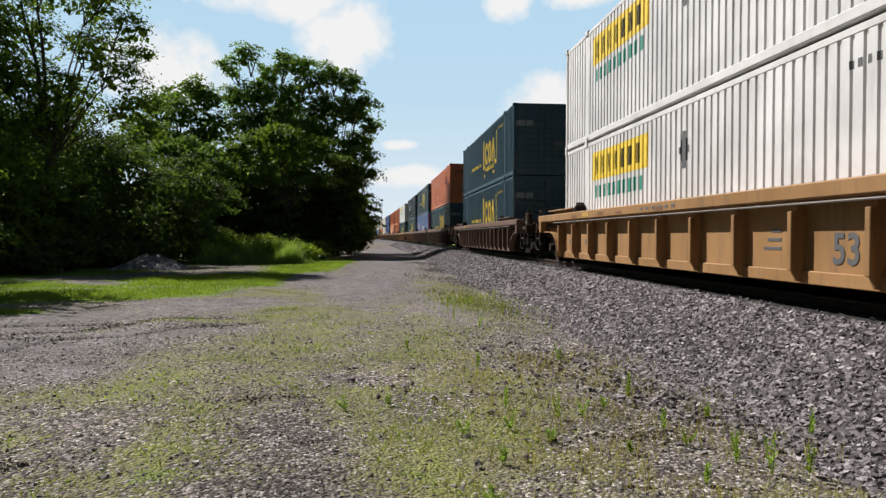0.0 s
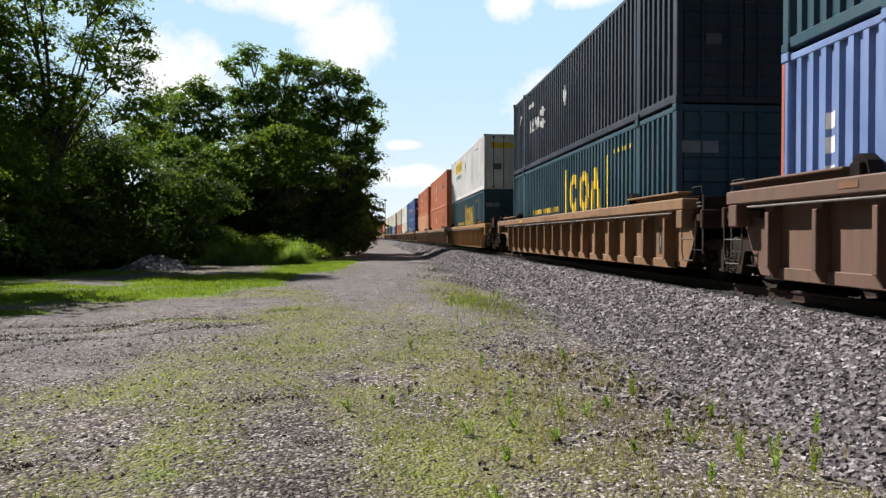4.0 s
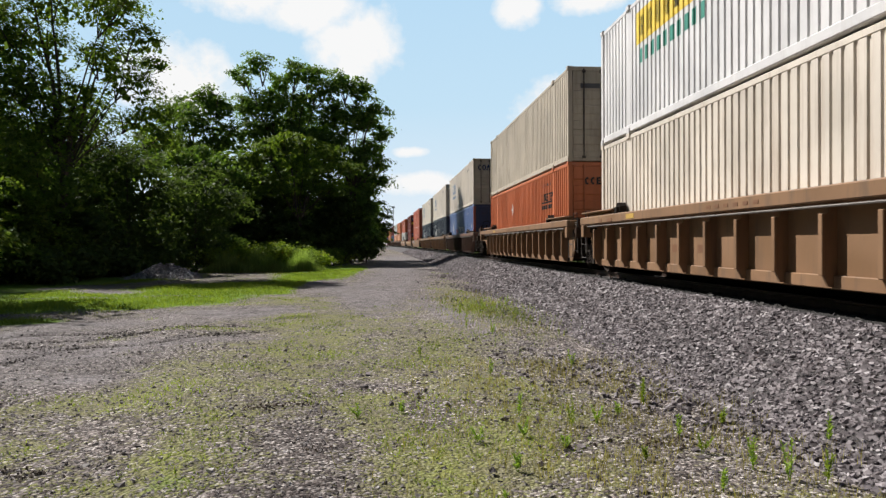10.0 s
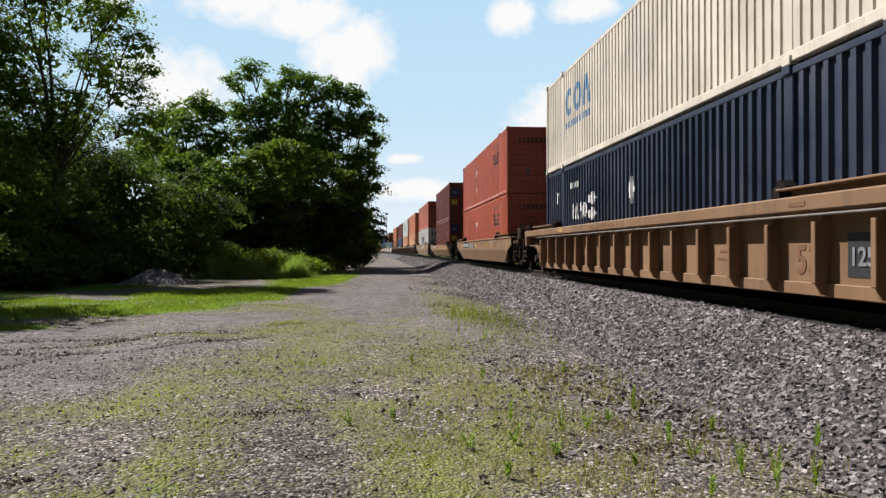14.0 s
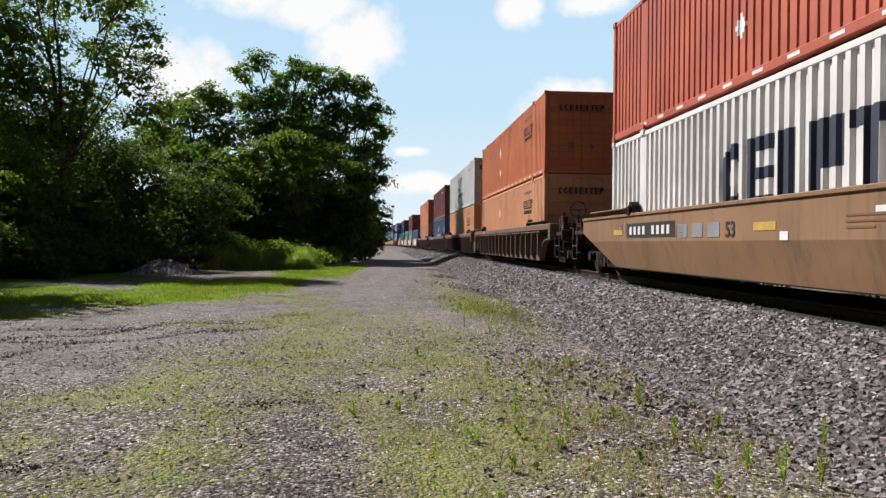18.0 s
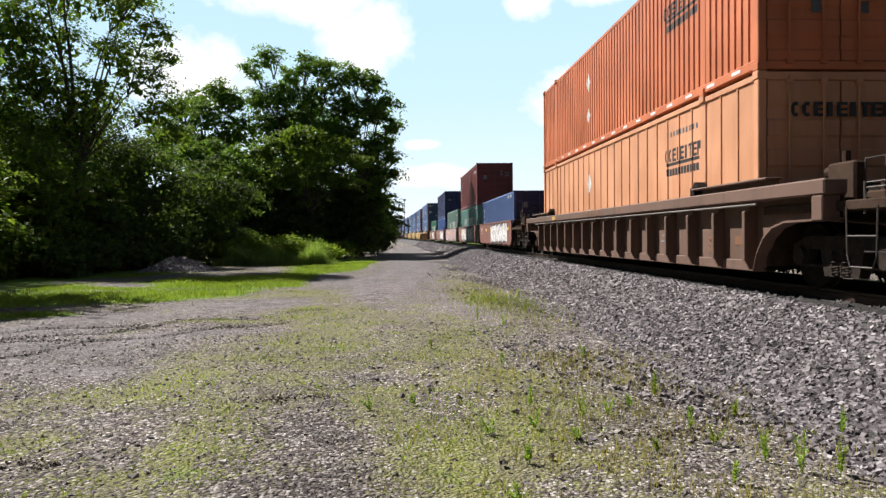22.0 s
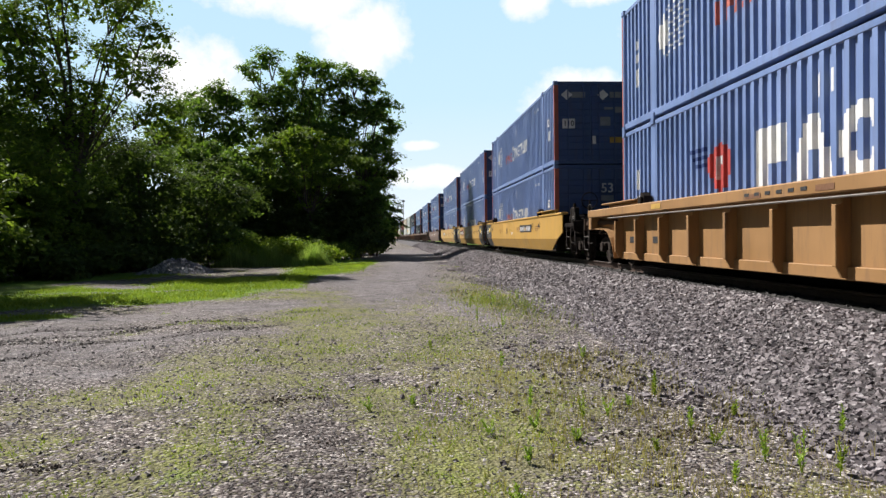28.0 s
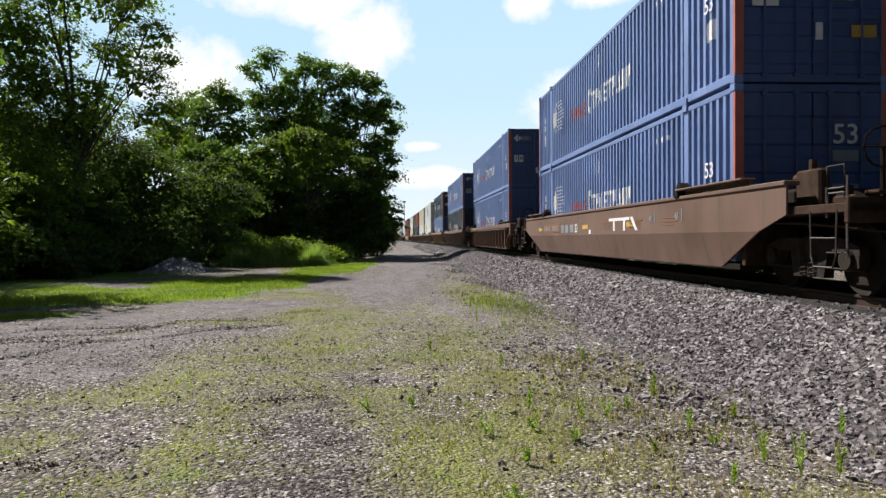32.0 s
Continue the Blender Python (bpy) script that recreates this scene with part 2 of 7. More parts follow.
def ground_mat():
    m, ns, ls, b = nodes_of("gravel with moss and grass")
    at = ns.new("ShaderNodeAttribute")
    at.attribute_name = "cover"
    sep = ns.new("ShaderNodeSeparateColor")
    ls.new(at.outputs["Color"], sep.inputs[0])
    vo = ns.new("ShaderNodeTexVoronoi")
    tc = ns.new("ShaderNodeTexCoord")
    ls.new(tc.outputs["Object"], vo.inputs["Vector"])
    vo.inputs["Scale"].default_value = 34
    cell = ns.new("ShaderNodeSeparateColor")
    ls.new(vo.outputs["Color"], cell.inputs[0])
    grit = ramp(ns, [(0.0, (0.045, 0.037, 0.034)), (0.35, (0.125, 0.107, 0.100)), (0.72, (0.255, 0.228, 0.215)), (1.0, (0.62, 0.59, 0.56))])
    ls.new(cell.outputs[0], grit.inputs[0])
    gap = ramp(ns, [(0.25, (1.1,)), (0.75, (0.45,))])
    ls.new(vo.outputs["Distance"], gap.inputs[0])
    tone = ramp(ns, [(0.32, (0.68, 0.64, 0.63)), (0.66, (1.3, 1.25, 1.23))])
    ls.new(noise_node(ns, ls, 0.55, 6, vary=False), tone.inputs[0])
    gravel = mix(ns, ls, "MULTIPLY", 1.0, mix(ns, ls, "MULTIPLY", 1.0, grit.outputs[0], tone.outputs[0]), gap.outputs[0])
    crumb = ramp(ns, [(0.34, (0.45,)), (0.48, (1.0,)), (0.62, (1.05,)), (0.70, (1.45,))])
    ls.new(noise_node(ns, ls, 7.0, 10, vary=False, rough=0.85), crumb.inputs[0])
    dust = ramp(ns, [(0.36, (0.105, 0.095, 0.098)), (0.5, (0.175, 0.161, 0.167)), (0.64, (0.27, 0.253, 0.265))])
    ls.new(noise_node(ns, ls, 2.0, 8, vary=False), dust.inputs[0])
    bare = mix(ns, ls, "MIX", math_node(ns, ls, "MULTIPLY", sep.outputs[1], 0.55), gravel, dust.outputs[0])
    bare = mix(ns, ls, "MULTIPLY", 1.0, bare, crumb.outputs[0])
    green = ramp(ns, [(0.25, (0.155, 0.136, 0.092)), (0.45, (0.198, 0.188, 0.088)), (0.6, (0.245, 0.262, 0.065)), (0.75, (0.32, 0.38, 0.06))])
    ls.new(noise_node(ns, ls, 1.6, 12, vary=False, rough=0.75), green.inputs[0])
    patch = noise_node(ns, ls, 0.9, 12, vary=False, rough=0.74)
    k = math_node(ns, ls, "ADD", math_node(ns, ls, "MULTIPLY", sep.outputs[0], 0.6), math_node(ns, ls, "MULTIPLY", math_node(ns, ls, "SUBTRACT", patch, 0.5), 3.6))
    k = math_node(ns, ls, "SUBTRACT", math_node(ns, ls, "ADD", k, -0.02), math_node(ns, ls, "MULTIPLY", sep.outputs[1], 0.4))
    k = math_node(ns, ls, "ADD", math_node(ns, ls, "MULTIPLY", k, 1.5), math_node(ns, ls, "MULTIPLY", math_node(ns, ls, "SUBTRACT", cell.outputs[1], 0.5), 1.1))
    kr = ramp(ns, [(0.12, (0,)), (0.70, (0.82,))])
    ls.new(k, kr.inputs[0])
    moss = mix(ns, ls, "MULTIPLY", 0.7, green.outputs[0], gap.outputs[0])
    cover = mix(ns, ls, "MIX", kr.outputs[0], bare, moss)
    torn = ramp(ns, [(0.40, (0,)), (0.66, (0.8,))])
    ls.new(noise_node(ns, ls, 2.2, 6, vary=False), torn.inputs[0])
    cover = mix(ns, ls, "MIX", math_node(ns, ls, "MULTIPLY", at.outputs["Alpha"], torn.outputs[0]), cover, (0.055, 0.046, 0.042))
    blade = ramp(ns, [(0.3, (0.085, 0.155, 0.018)), (0.7, (0.19, 0.30, 0.030))])
    ls.new(noise_node(ns, ls, 0.8, 8, vary=False, rough=0.75), blade.inputs[0])
    ragged = math_node(ns, ls, "ADD", sep.outputs[2], math_node(ns, ls, "MULTIPLY", math_node(ns, ls, "SUBTRACT", patch, 0.5), 2.2))
    thick = ramp(ns, [(0.25, (0,)), (0.62, (1,))])
    ls.new(ragged, thick.inputs[0])
    lush = mix(ns, ls, "MIX", thick.outputs[0], cover, blade.outputs[0])
    ls.new(lush, b.inputs["Base Color"])
    b.inputs["Roughness"].default_value = 0.95
    b.inputs["Specular IOR Level"].default_value = 0.2
    bp = ns.new("ShaderNodeBump")
    bp.inputs["Strength"].default_value, bp.inputs["Distance"].default_value = 1.0, 0.045
    hgt = math_node(ns, ls, "ADD", math_node(ns, ls, "MULTIPLY", vo.outputs["Distance"], -0.6), noise_node(ns, ls, 9, 8, vary=False))
    ls.new(hgt, bp.inputs["Height"])
    ls.new(bp.outputs[0], b.inputs["Normal"])
    return m


GROUND = ground_mat()

# ---- mesh helpers ----
def quick(name, verts, faces, mat=None, smooth=False):
    """A mesh from arrays: verts (n, 3) and faces (m, k), or a list of such face arrays."""
    faces = faces if isinstance(faces, list) else [faces]
    faces = [np.asarray(f, dtype=np.int32) for f in faces if len(f)]
    verts = np.asarray(verts, dtype=np.float32)
    me = bpy.data.meshes.new(name)
    me.vertices.add(len(verts))
    me.vertices.foreach_set("co", verts.ravel())
    sizes = np.concatenate([np.full(len(f), f.shape[1], dtype=np.int32) for f in faces])
    me.loops.add(int(sizes.sum()))
    me.loops.foreach_set("vertex_index", np.concatenate([f.ravel() for f in faces]))
    me.polygons.add(len(sizes))
    me.polygons.foreach_set("loop_start", np.concatenate([[0], np.cumsum(sizes)[:-1]]).astype(np.int32))
    me.polygons.foreach_set("use_smooth", np.full(len(sizes), smooth, dtype=bool))
    me.update(calc_edges=True)
    if mat:
        me.materials.append(mat)
    return me


class Geo:
    """Collects simple solids into one mesh."""

    def __init__(self):
        self.v, self.q, self.t, self.p = [], [], [], []

    def add(self, verts, quads=(), tris=(), polys=()):
        n = len(self.v)
        self.v += [tuple(v) for v in verts]
        self.q += [tuple(i + n for i in f) for f in quads]
        self.t += [tuple(i + n for i in f) for f in tris]
        self.p += [tuple(i + n for i in f) for f in polys]
        return self

    def box(self, x0, x1, y0, y1, z0, z1, c=0.0):
        """A box; c chamfers its edges."""
        c = min(c, 0.45 * min(x1 - x0, y1 - y0, z1 - z0))
        if c <= 0:
            v = [(x, y, z) for x in (x0, x1) for y in (y0, y1) for z in (z0, z1)]
            return self.add(v, [(0, 1, 3, 2), (4, 6, 7, 5), (0, 4, 5, 1), (2, 3, 7, 6), (0, 2, 6, 4), (1, 5, 7, 3)])
        v, at = [], {}
        for i, x in enumerate((x0, x1)):
            for j, y in enumerate((y0, y1)):
                for k, z in enumerate((z0, z1)):
                    sx, sy, sz = (c, -c)[i], (c, -c)[j], (c, -c)[k]
                    for ax, p in enumerate(((x, y + sy, z + sz), (x + sx, y, z + sz), (x + sx, y + sy, z))):
                        at[i, j, k, ax] = len(v)
                        v.append(p)
        q, t = [], []
        for s in (0, 1):
            q.append([at[s, 0, 0, 0], at[s, 1, 0, 0], at[s, 1, 1, 0], at[s, 0, 1, 0]][:: 1 if s else -1])
            q.append([at[0, s, 0, 1], at[1, s, 0, 1], at[1, s, 1, 1], at[0, s, 1, 1]][:: -1 if s else 1])
            q.append([at[0, 0, s, 2], at[1, 0, s, 2], at[1, 1, s, 2], at[0, 1, s, 2]][:: 1 if s else -1])
        for a in (0, 1):
            for b in (0, 1):
                q.append([at[a, b, 0, 0], at[a, b, 1, 0], at[a, b, 1, 1], at[a, b, 0, 1]][:: 1 if a == b else -1])
                q.append([at[a, 0, b, 0], at[a, 1, b, 0], at[a, 1, b, 2], at[a, 0, b, 2]][:: -1 if a == b else 1])
                q.append([at[0, a, b, 1], at[1, a, b, 1], at[1, a, b, 2], at[0, a, b, 2]][:: 1 if a == b else -1])
                for k in (0, 1):
                    t.append([at[a, b, k, 0], at[a, b, k, 1], at[a, b, k, 2]][:: 1 if (a + b + k) % 2 else -1])
        return self.add(v, q, t)

    def rod(self, a, b, r, n=6):
        a, b = Vector(a), Vector(b)
        m = (b - a).to_track_quat("Z", "Y").to_matrix()
        ring = [m @ Vector((r * math.cos(k * math.tau / n), r * math.sin(k * math.tau / n), 0)) for k in range(n)]
        v = [a + p for p in ring] + [b + p for p in ring]
        return self.add(v, [(k, (k + 1) % n, n + (k + 1) % n, n + k) for k in range(n)], (), [tuple(range(n))[::-1], tuple(range(n, 2 * n))])

    def path(self, pts, r, n=5):
        """A bent rod through the points, in one piece."""
        pts = [Vector(p) for p in pts]
        v, last = [], len(pts) - 1
        for k, p in enumerate(pts):
            d = (pts[min(k + 1, last)] - pts[max(k - 1, 0)]).normalized()
            m = d.to_track_quat("Z", "Y").to_matrix()
            v += [p + m @ Vector((r * math.cos(q * math.tau / n), r * math.sin(q * math.tau / n), 0)) for q in range(n)]
        quads = [(k * n + q, k * n + (q + 1) % n, (k + 1) * n + (q + 1) % n, (k + 1) * n + q) for k in range(last) for q in range(n)]
        return self.add(v, quads, (), [tuple(range(n))[::-1], tuple(range(last * n, last * n + n))])

    def prism(self, outline, axis, lo, hi):
        """A flat outline pushed along x, y or z."""
        k = "xyz".index(axis)
        n = len(outline)
        v = []
        for d in (lo, hi):
            for p in outline:
                p = list(p)
                p.insert(k, d)
                v.append(p)
        return self.add(v, [(i, (i + 1) % n, n + (i + 1) % n, n + i) for i in range(n)], (), [tuple(range(n))[::-1], tuple(range(n, 2 * n))])

    def disc(self, c, axis, r, lo, hi, n=20):
        pts = [(r * math.cos(k * math.tau / n) + c[0], r * math.sin(k * math.tau / n) + c[1]) for k in range(n)]
        return self.prism(pts, axis, lo, hi)

    def mesh(self, name, mat=None):
        me = bpy.data.meshes.new(name)
        me.from_pydata(self.v, [], self.q + self.t + self.p)
        me.update()
        if len(self.p) or len(self.q):
            bm = bmesh.new()
            bm.from_mesh(me)
            bmesh.ops.recalc_face_normals(bm, faces=bm.faces)
            bm.to_mesh(me)
            bm.free()
        if mat:
            me.materials.append(mat)
        return me


def piece(name, me, parent, mat=None, label="", m=None):
    """Links one mesh as a part under a thing; mat sets this object's own material."""
    ob = new(name, me)
    ob.parent = parent
    if m is not None:
        ob.matrix_basis = m
    if mat:
        if not me.materials:
            me.materials.append(mat)
        ob.material_slots[0].link = "OBJECT"
        ob.material_slots[0].material = mat
    if label:
        tagged(ob, label)
    return ob


def letters(text, size, fat=0.0, thick=0.004):
    """A flat mesh of characters in the x-y plane, standing on the origin, centred."""
    cu = bpy.data.curves.new(text, "FONT")
    cu.body, cu.size, cu.offset, cu.extrude, cu.align_x = text, size, fat, thick / 2, "CENTER"
    cu.resolution_u = 3
    ob = new("letters", cu)
    me = bpy.data.meshes.new_from_object(ob.evaluated_get(bpy.context.evaluated_depsgraph_get()))
    bpy.data.objects.remove(ob)
    return me


# ---- the track's line: a very wide bend to the left ----
BEND, MIDDLE, RAILZ = 0.000183, 6.745, 0.815


def on_track(s, off=0.0, z=0.0):
    a = BEND * s
    return (MIDDLE - (1 - math.cos(a)) / BEND + off * math.cos(a), math.sin(a) / BEND + off * math.sin(a), RAILZ + z)


def along(profile, s0, s1, step, closed=False):
    """Sweeps a profile of (offset, height) along the track."""
    ss = np.arange(s0, s1 + step / 2, step)
    n = len(profile)
    v = np.array([on_track(s, o, z) for s in ss for o, z in profile])
    q = []
    for i in range(len(ss) - 1):
        for j in range(n if closed else n - 1):
            k = (j + 1) % n
            q.append((i * n + j, i * n + k, (i + 1) * n + k, (i + 1) * n + j))
    return v, np.array(q)


# ---- ground ----
def bump(x, y, cx, cy, rx, ry, turn=0.0):
    a = math.radians(turn)
    u, v = (x - cx) * math.cos(a) + (y - cy) * math.sin(a), -(x - cx) * math.sin(a) + (y - cy) * math.cos(a)
    return np.exp(-((u / rx) ** 2 + (v / ry) ** 2))


GREENS = [(-0.8, 7.9, 2.4, 4.6, 8), (1.5, 6.2, 1.7, 2.6, 0), (-0.6, 15.0, 2.2, 5.5, 10), (-2.9, 7.7, 0.9, 0.6, 10), (-1.05, 10.1, 0.5, 0.9, 14), (-2.5, 8.9, 1.1, 0.7, 10), (-0.2, 6.95, 0.28, 0.42, 15), (0.0, 6.1, 0.2, 0.7, 0), (2.2, 17.9, 1.0, 1.5, 0), (3.1, 18.6, 0.5, 0.9, 0), (1.3, 13.0, 0.6, 1.8, 0), (0.85, 11.0, 0.5, 0.9, 0),
          (-1.8, 5.7, 0.3, 0.7, 0), (-1.95, 4.6, 0.35, 0.4, 0), (-3.0, 5.7, 0.5, 0.6, 0), (0.6, 20.0, 1.3, 5.0, 0), (-2.0, 16.0, 1.3, 2.0, 20), (2.0, 26, 0.9, 6, 0), (-0.3, 4.4, 0.3, 0.6, 0), (0.7, 5.6, 0.6, 0.9, 0), (1.7, 8.6, 0.7, 1.2, 0), (0.4, 4.4, 0.5, 0.5, 0), (-3.4, 14.0, 1.3, 0.35, 12), (-1.6, 11.6, 1.0, 1.6, 10), (-2.2, 20.5, 0.9, 2.6, 8), (-3.3, 20.4, 0.8, 1.4, 0)]
# packed bare dirt
BARES = [(-9.6, 25.4, 1.9, 1.5, 0), (-11.6, 28.0, 1.2, 0.9, 0), (-10.0, 22.7, 1.6, 0.4, 0), (-6.0, 22.9, 1.6, 0.3, 0), (-5.2, 10.4, 1.9, 1.1, 10), (-3.6, 12.2, 1.5, 0.7, 30), (-3.9, 8.9, 1.1, 0.6, 0), (-6.4, 12.8, 1.6, 1.2, 0), (-5.8, 15.0, 2.0, 0.9, 10), (-4.2, 17.3, 1.4, 1.3, 30), (-3.0, 17.2, 1.0, 1.0, 0), (-2.4, 27.5, 1.1, 6.0, 12), (0.2, 33.0, 1.3, 16.0, -1),
         (1.0, 70, 2.4, 30, 0), (1.3, 16, 0.4, 4, 4), (-0.6, 24, 0.8, 6, 0)]
# loose bare stone
LOOSE = [(-2.2, 5.6, 0.42, 0.36, 0), (-2.35, 6.4, 0.34, 0.24, 0), (-2.4, 5.2, 0.5, 0.2, 0), (-0.68, 5.9, 0.34, 1.1, 6), (-0.4, 4.5, 0.5, 0.6, 0), (-0.35, 8.2, 0.5, 0.36, 0), (-1.45, 4.8, 0.4, 0.3, 0), (0.4, 6.9, 0.4, 0.6, 0), (0.9, 8.8, 0.35, 0.4, 0), (-1.7, 8.8, 0.35, 0.3, 0), (-0.86, 9.6, 0.2, 0.25, 0), (2.3, 9.6, 0.6, 2.2, 0), (1.9, 8.4, 0.5, 0.5, 0), (2.9, 5.0, 0.5, 1.8, 0), (1.9, 5.6, 0.9, 1.1, 0), (-1.0, 4.6, 0.3, 0.4, 0), (1.1, 4.4, 0.3, 0.4, 0)]
LUSH = [(-4.4, 28.0, 1.7, 7.0, -14), (-3.4, 42.0, 1.3, 10.0, -6), (-7.0, 20.6, 2.2, 1.5, 0), (-7.6, 15.3, 1.6, 0.8, -6), (-10.5, 24.0, 2.6, 3.6, 0), (-4.2, 46, 2.6, 8, 0), (-11, 18.5, 3, 1.6, 0), (-5.2, 23.9, 1.8, 1.2, 0), (-16.0, 30, 3.2, 5.0, 0), (-13.4, 33.5, 3.0, 2.4, 0), (-7.4, 27.5, 1.6, 3.0, -14)]
# lines along which wheels have cut into the damp dirt
RUTS = [[(-9.5, 10.2), (-6.9, 11.1), (-6.2, 11.7), (-5.75, 12.1), (-5.4, 12.4), (-5.0, 12.7), (-4.64, 13.3), (-4.3, 14.2), (-3.6, 14.4), (-2.88, 14.6)], [(-9.6, 11.6), (-7.2, 12.2), (-6.3, 13.0), (-5.4, 13.4), (-4.7, 13.55)], [(-6.4, 9.4), (-5.2, 10.1), (-5.15, 10.9), (-4.9, 11.7), (-3.9, 12.1), (-3.58, 12.7), (-3.1, 13.2), (-2.7, 13.6), (-2.2, 14.0)], [(-2.5, 15.6), (-2.2, 15.95), (-1.6, 15.8)], [(-8.5, 10.2), (-6.6, 11.2), (-5.9, 11.5), (-5.3, 11.6)]]


def rut_depth(x, y):
    """How deep in a wheel rut, from 0 to 1."""
    out = np.zeros_like(x)
    for line in RUTS:
        for (x0, y0), (x1, y1) in zip(line, line[1:]):
            dx, dy = x1 - x0, y1 - y0
            t = np.clip(((x - x0) * dx + (y - y0) * dy) / (dx * dx + dy * dy), 0, 1)
            d = np.hypot(x - x0 - t * dx, y - y0 - t * dy)
            out = np.maximum(out, np.exp(-(d / 0.17) ** 2))
    return out


def cover(x, y):
    g = sum(0.62 * bump(x, y, *e) for e in GREENS)
    b = sum(bump(x, y, *e) for e in BARES)
    l = sum(bump(x, y, *e) for e in LUSH)
    loose = sum(bump(x, y, *e) for e in LOOSE)
    far = np.clip((np.abs(y) - 60) / 60, 0, 1) * np.clip((np.abs(x) - 7) / 8, 0, 1)
    side = np.clip((x - 11) / 3, 0, 1) + np.clip((-x - 13) / 5, 0, 1)
    return np.clip(g - 0.6 * b - 0.75 * loose, 0, 1), np.clip(b, 0, 1), np.clip(1.6 * l - 0.25 - 1.3 * b + far + 0.3 * side, 0, 1)


def ground_z(x, y):
    return 0.025 * np.sin(x * 0.9 + 0.6) * np.cos(y * 0.5) + 0.02 * np.sin(x * 2.1 + y * 0.7)


xs = np.concatenate([-np.geomspace(2600, 30, 14), np.arange(-28, -9, 0.25), np.arange(-9, 4, 0.11), np.arange(4, 30, 1.0), np.geomspace(31, 2600, 14)])
ys = np.concatenate([-np.geomspace(2000, 12, 10), np.arange(-10, 2, 1.0), np.arange(2, 8, 0.25), np.arange(8, 17, 0.11), np.arange(17, 30, 0.25), np.arange(30, 130, 2.0), np.geomspace(134, 4200, 16)])
gx, gy = np.meshgrid(xs, ys)
wet = rut_depth(gx, gy)
gz = ground_z(gx, gy) - 0.025 * wet
gz = np.where((gx > 3.2) & (gx < 10.5), np.minimum(gz, -0.04), gz)
W2 = len(xs)
idx = np.arange(len(ys) * W2).reshape(len(ys), W2)
quads = np.stack([idx[:-1, :-1], idx[:-1, 1:], idx[1:, 1:], idx[1:, :-1]], -1).reshape(-1, 4)
gm = quick("ground", np.stack([gx, gy, gz], -1).reshape(-1, 3), quads, GROUND, True)
att = gm.attributes.new("cover", "FLOAT_COLOR", "POINT")
cg, cb, cl = cover(gx, gy)
att.data.foreach_set("color", np.stack([cg, cb, cl, wet], -1).astype(np.float32).ravel())
ground = tagged(new("ground", gm), "grey gravel yard with mossy patches and worn wheel tracks", "ground", kind="structure")

# ballast bed
bed_profile = [(-3.35, -0.87), (-3.0, -0.72), (-1.75, -0.20), (-1.45, -0.17), (1.45, -0.17), (1.75, -0.20), (3.2, -0.80), (3.6, -0.9)]
bv, bq = along(bed_profile, -760, 1000, 5)
bedm = plain("ballast bed", (0.075, 0.067, 0.068), 0.95, 0.6, 14, 0, 1.0, 0.05)
ballast_bed = tagged(new("ballast", quick("ballast", bv, bq, bedm)), "bank of crushed grey stone under the railway track", "ballast", kind="structure")

# dark strip between the rails: the train's shade put into its colour
iv, iq = along([(-1.32, -0.150), (1.32, -0.150)], -760, 1000, 5)
under_shade = plain("shade-dark bed", (0.028, 0.025, 0.023), 0.95, 0.6, 14, 0, 1.0, 0.05)
tagged(new("track_bed", quick("track_bed", iv, iq, under_shade)), "stone bed between the rails, train shade put in its colour", "track bed", kind="structure")

ICO_V = []
gr = (1 + 5 ** 0.5) / 2
for a, b in ((1, gr), (-1, gr), (1, -gr), (-1, -gr)):
    ICO_V += [(0, a, b), (a, b, 0), (b, 0, a)]
ICO_V = np.array(ICO_V) / math.hypot(1, gr)
ICO_F = np.array([(i, j, k) for i in range(12) for j in range(i + 1, 12) for k in range(j + 1, 12)
                  if max(np.linalg.norm(ICO_V[i] - ICO_V[j]), np.linalg.norm(ICO_V[j] - ICO_V[k]), np.linalg.norm(ICO_V[i] - ICO_V[k])) < 1.1])
for n, (i, j, k) in enumerate(ICO_F):
    if np.dot(np.cross(ICO_V[j] - ICO_V[i], ICO_V[k] - ICO_V[i]), ICO_V[i]) < 0:
        ICO_F[n] = (i, k, j)
OCT_V = np.array([(1, 0, 0), (-1, 0, 0), (0, 1, 0), (0, -1, 0), (0, 0, 1), (0, 0, -1)], float)
OCT_F = np.array([(0, 2, 4), (2, 1, 4), (1, 3, 4), (3, 0, 4), (2, 0, 5), (1, 2, 5), (3, 1, 5), (0, 3, 5)])


CUBE_V = np.array([(x, y, z) for x in (-1, 1) for y in (-1, 1) for z in (-1, 1)], float) * 0.8
CUBE_F = np.array([f for q in ((0, 1, 3, 2), (4, 6, 7, 5), (0, 4, 5, 1), (2, 3, 7, 6), (0, 2, 6, 4), (1, 5, 7, 3)) for f in ((q[0], q[1], q[2]), (q[0], q[2], q[3]))])


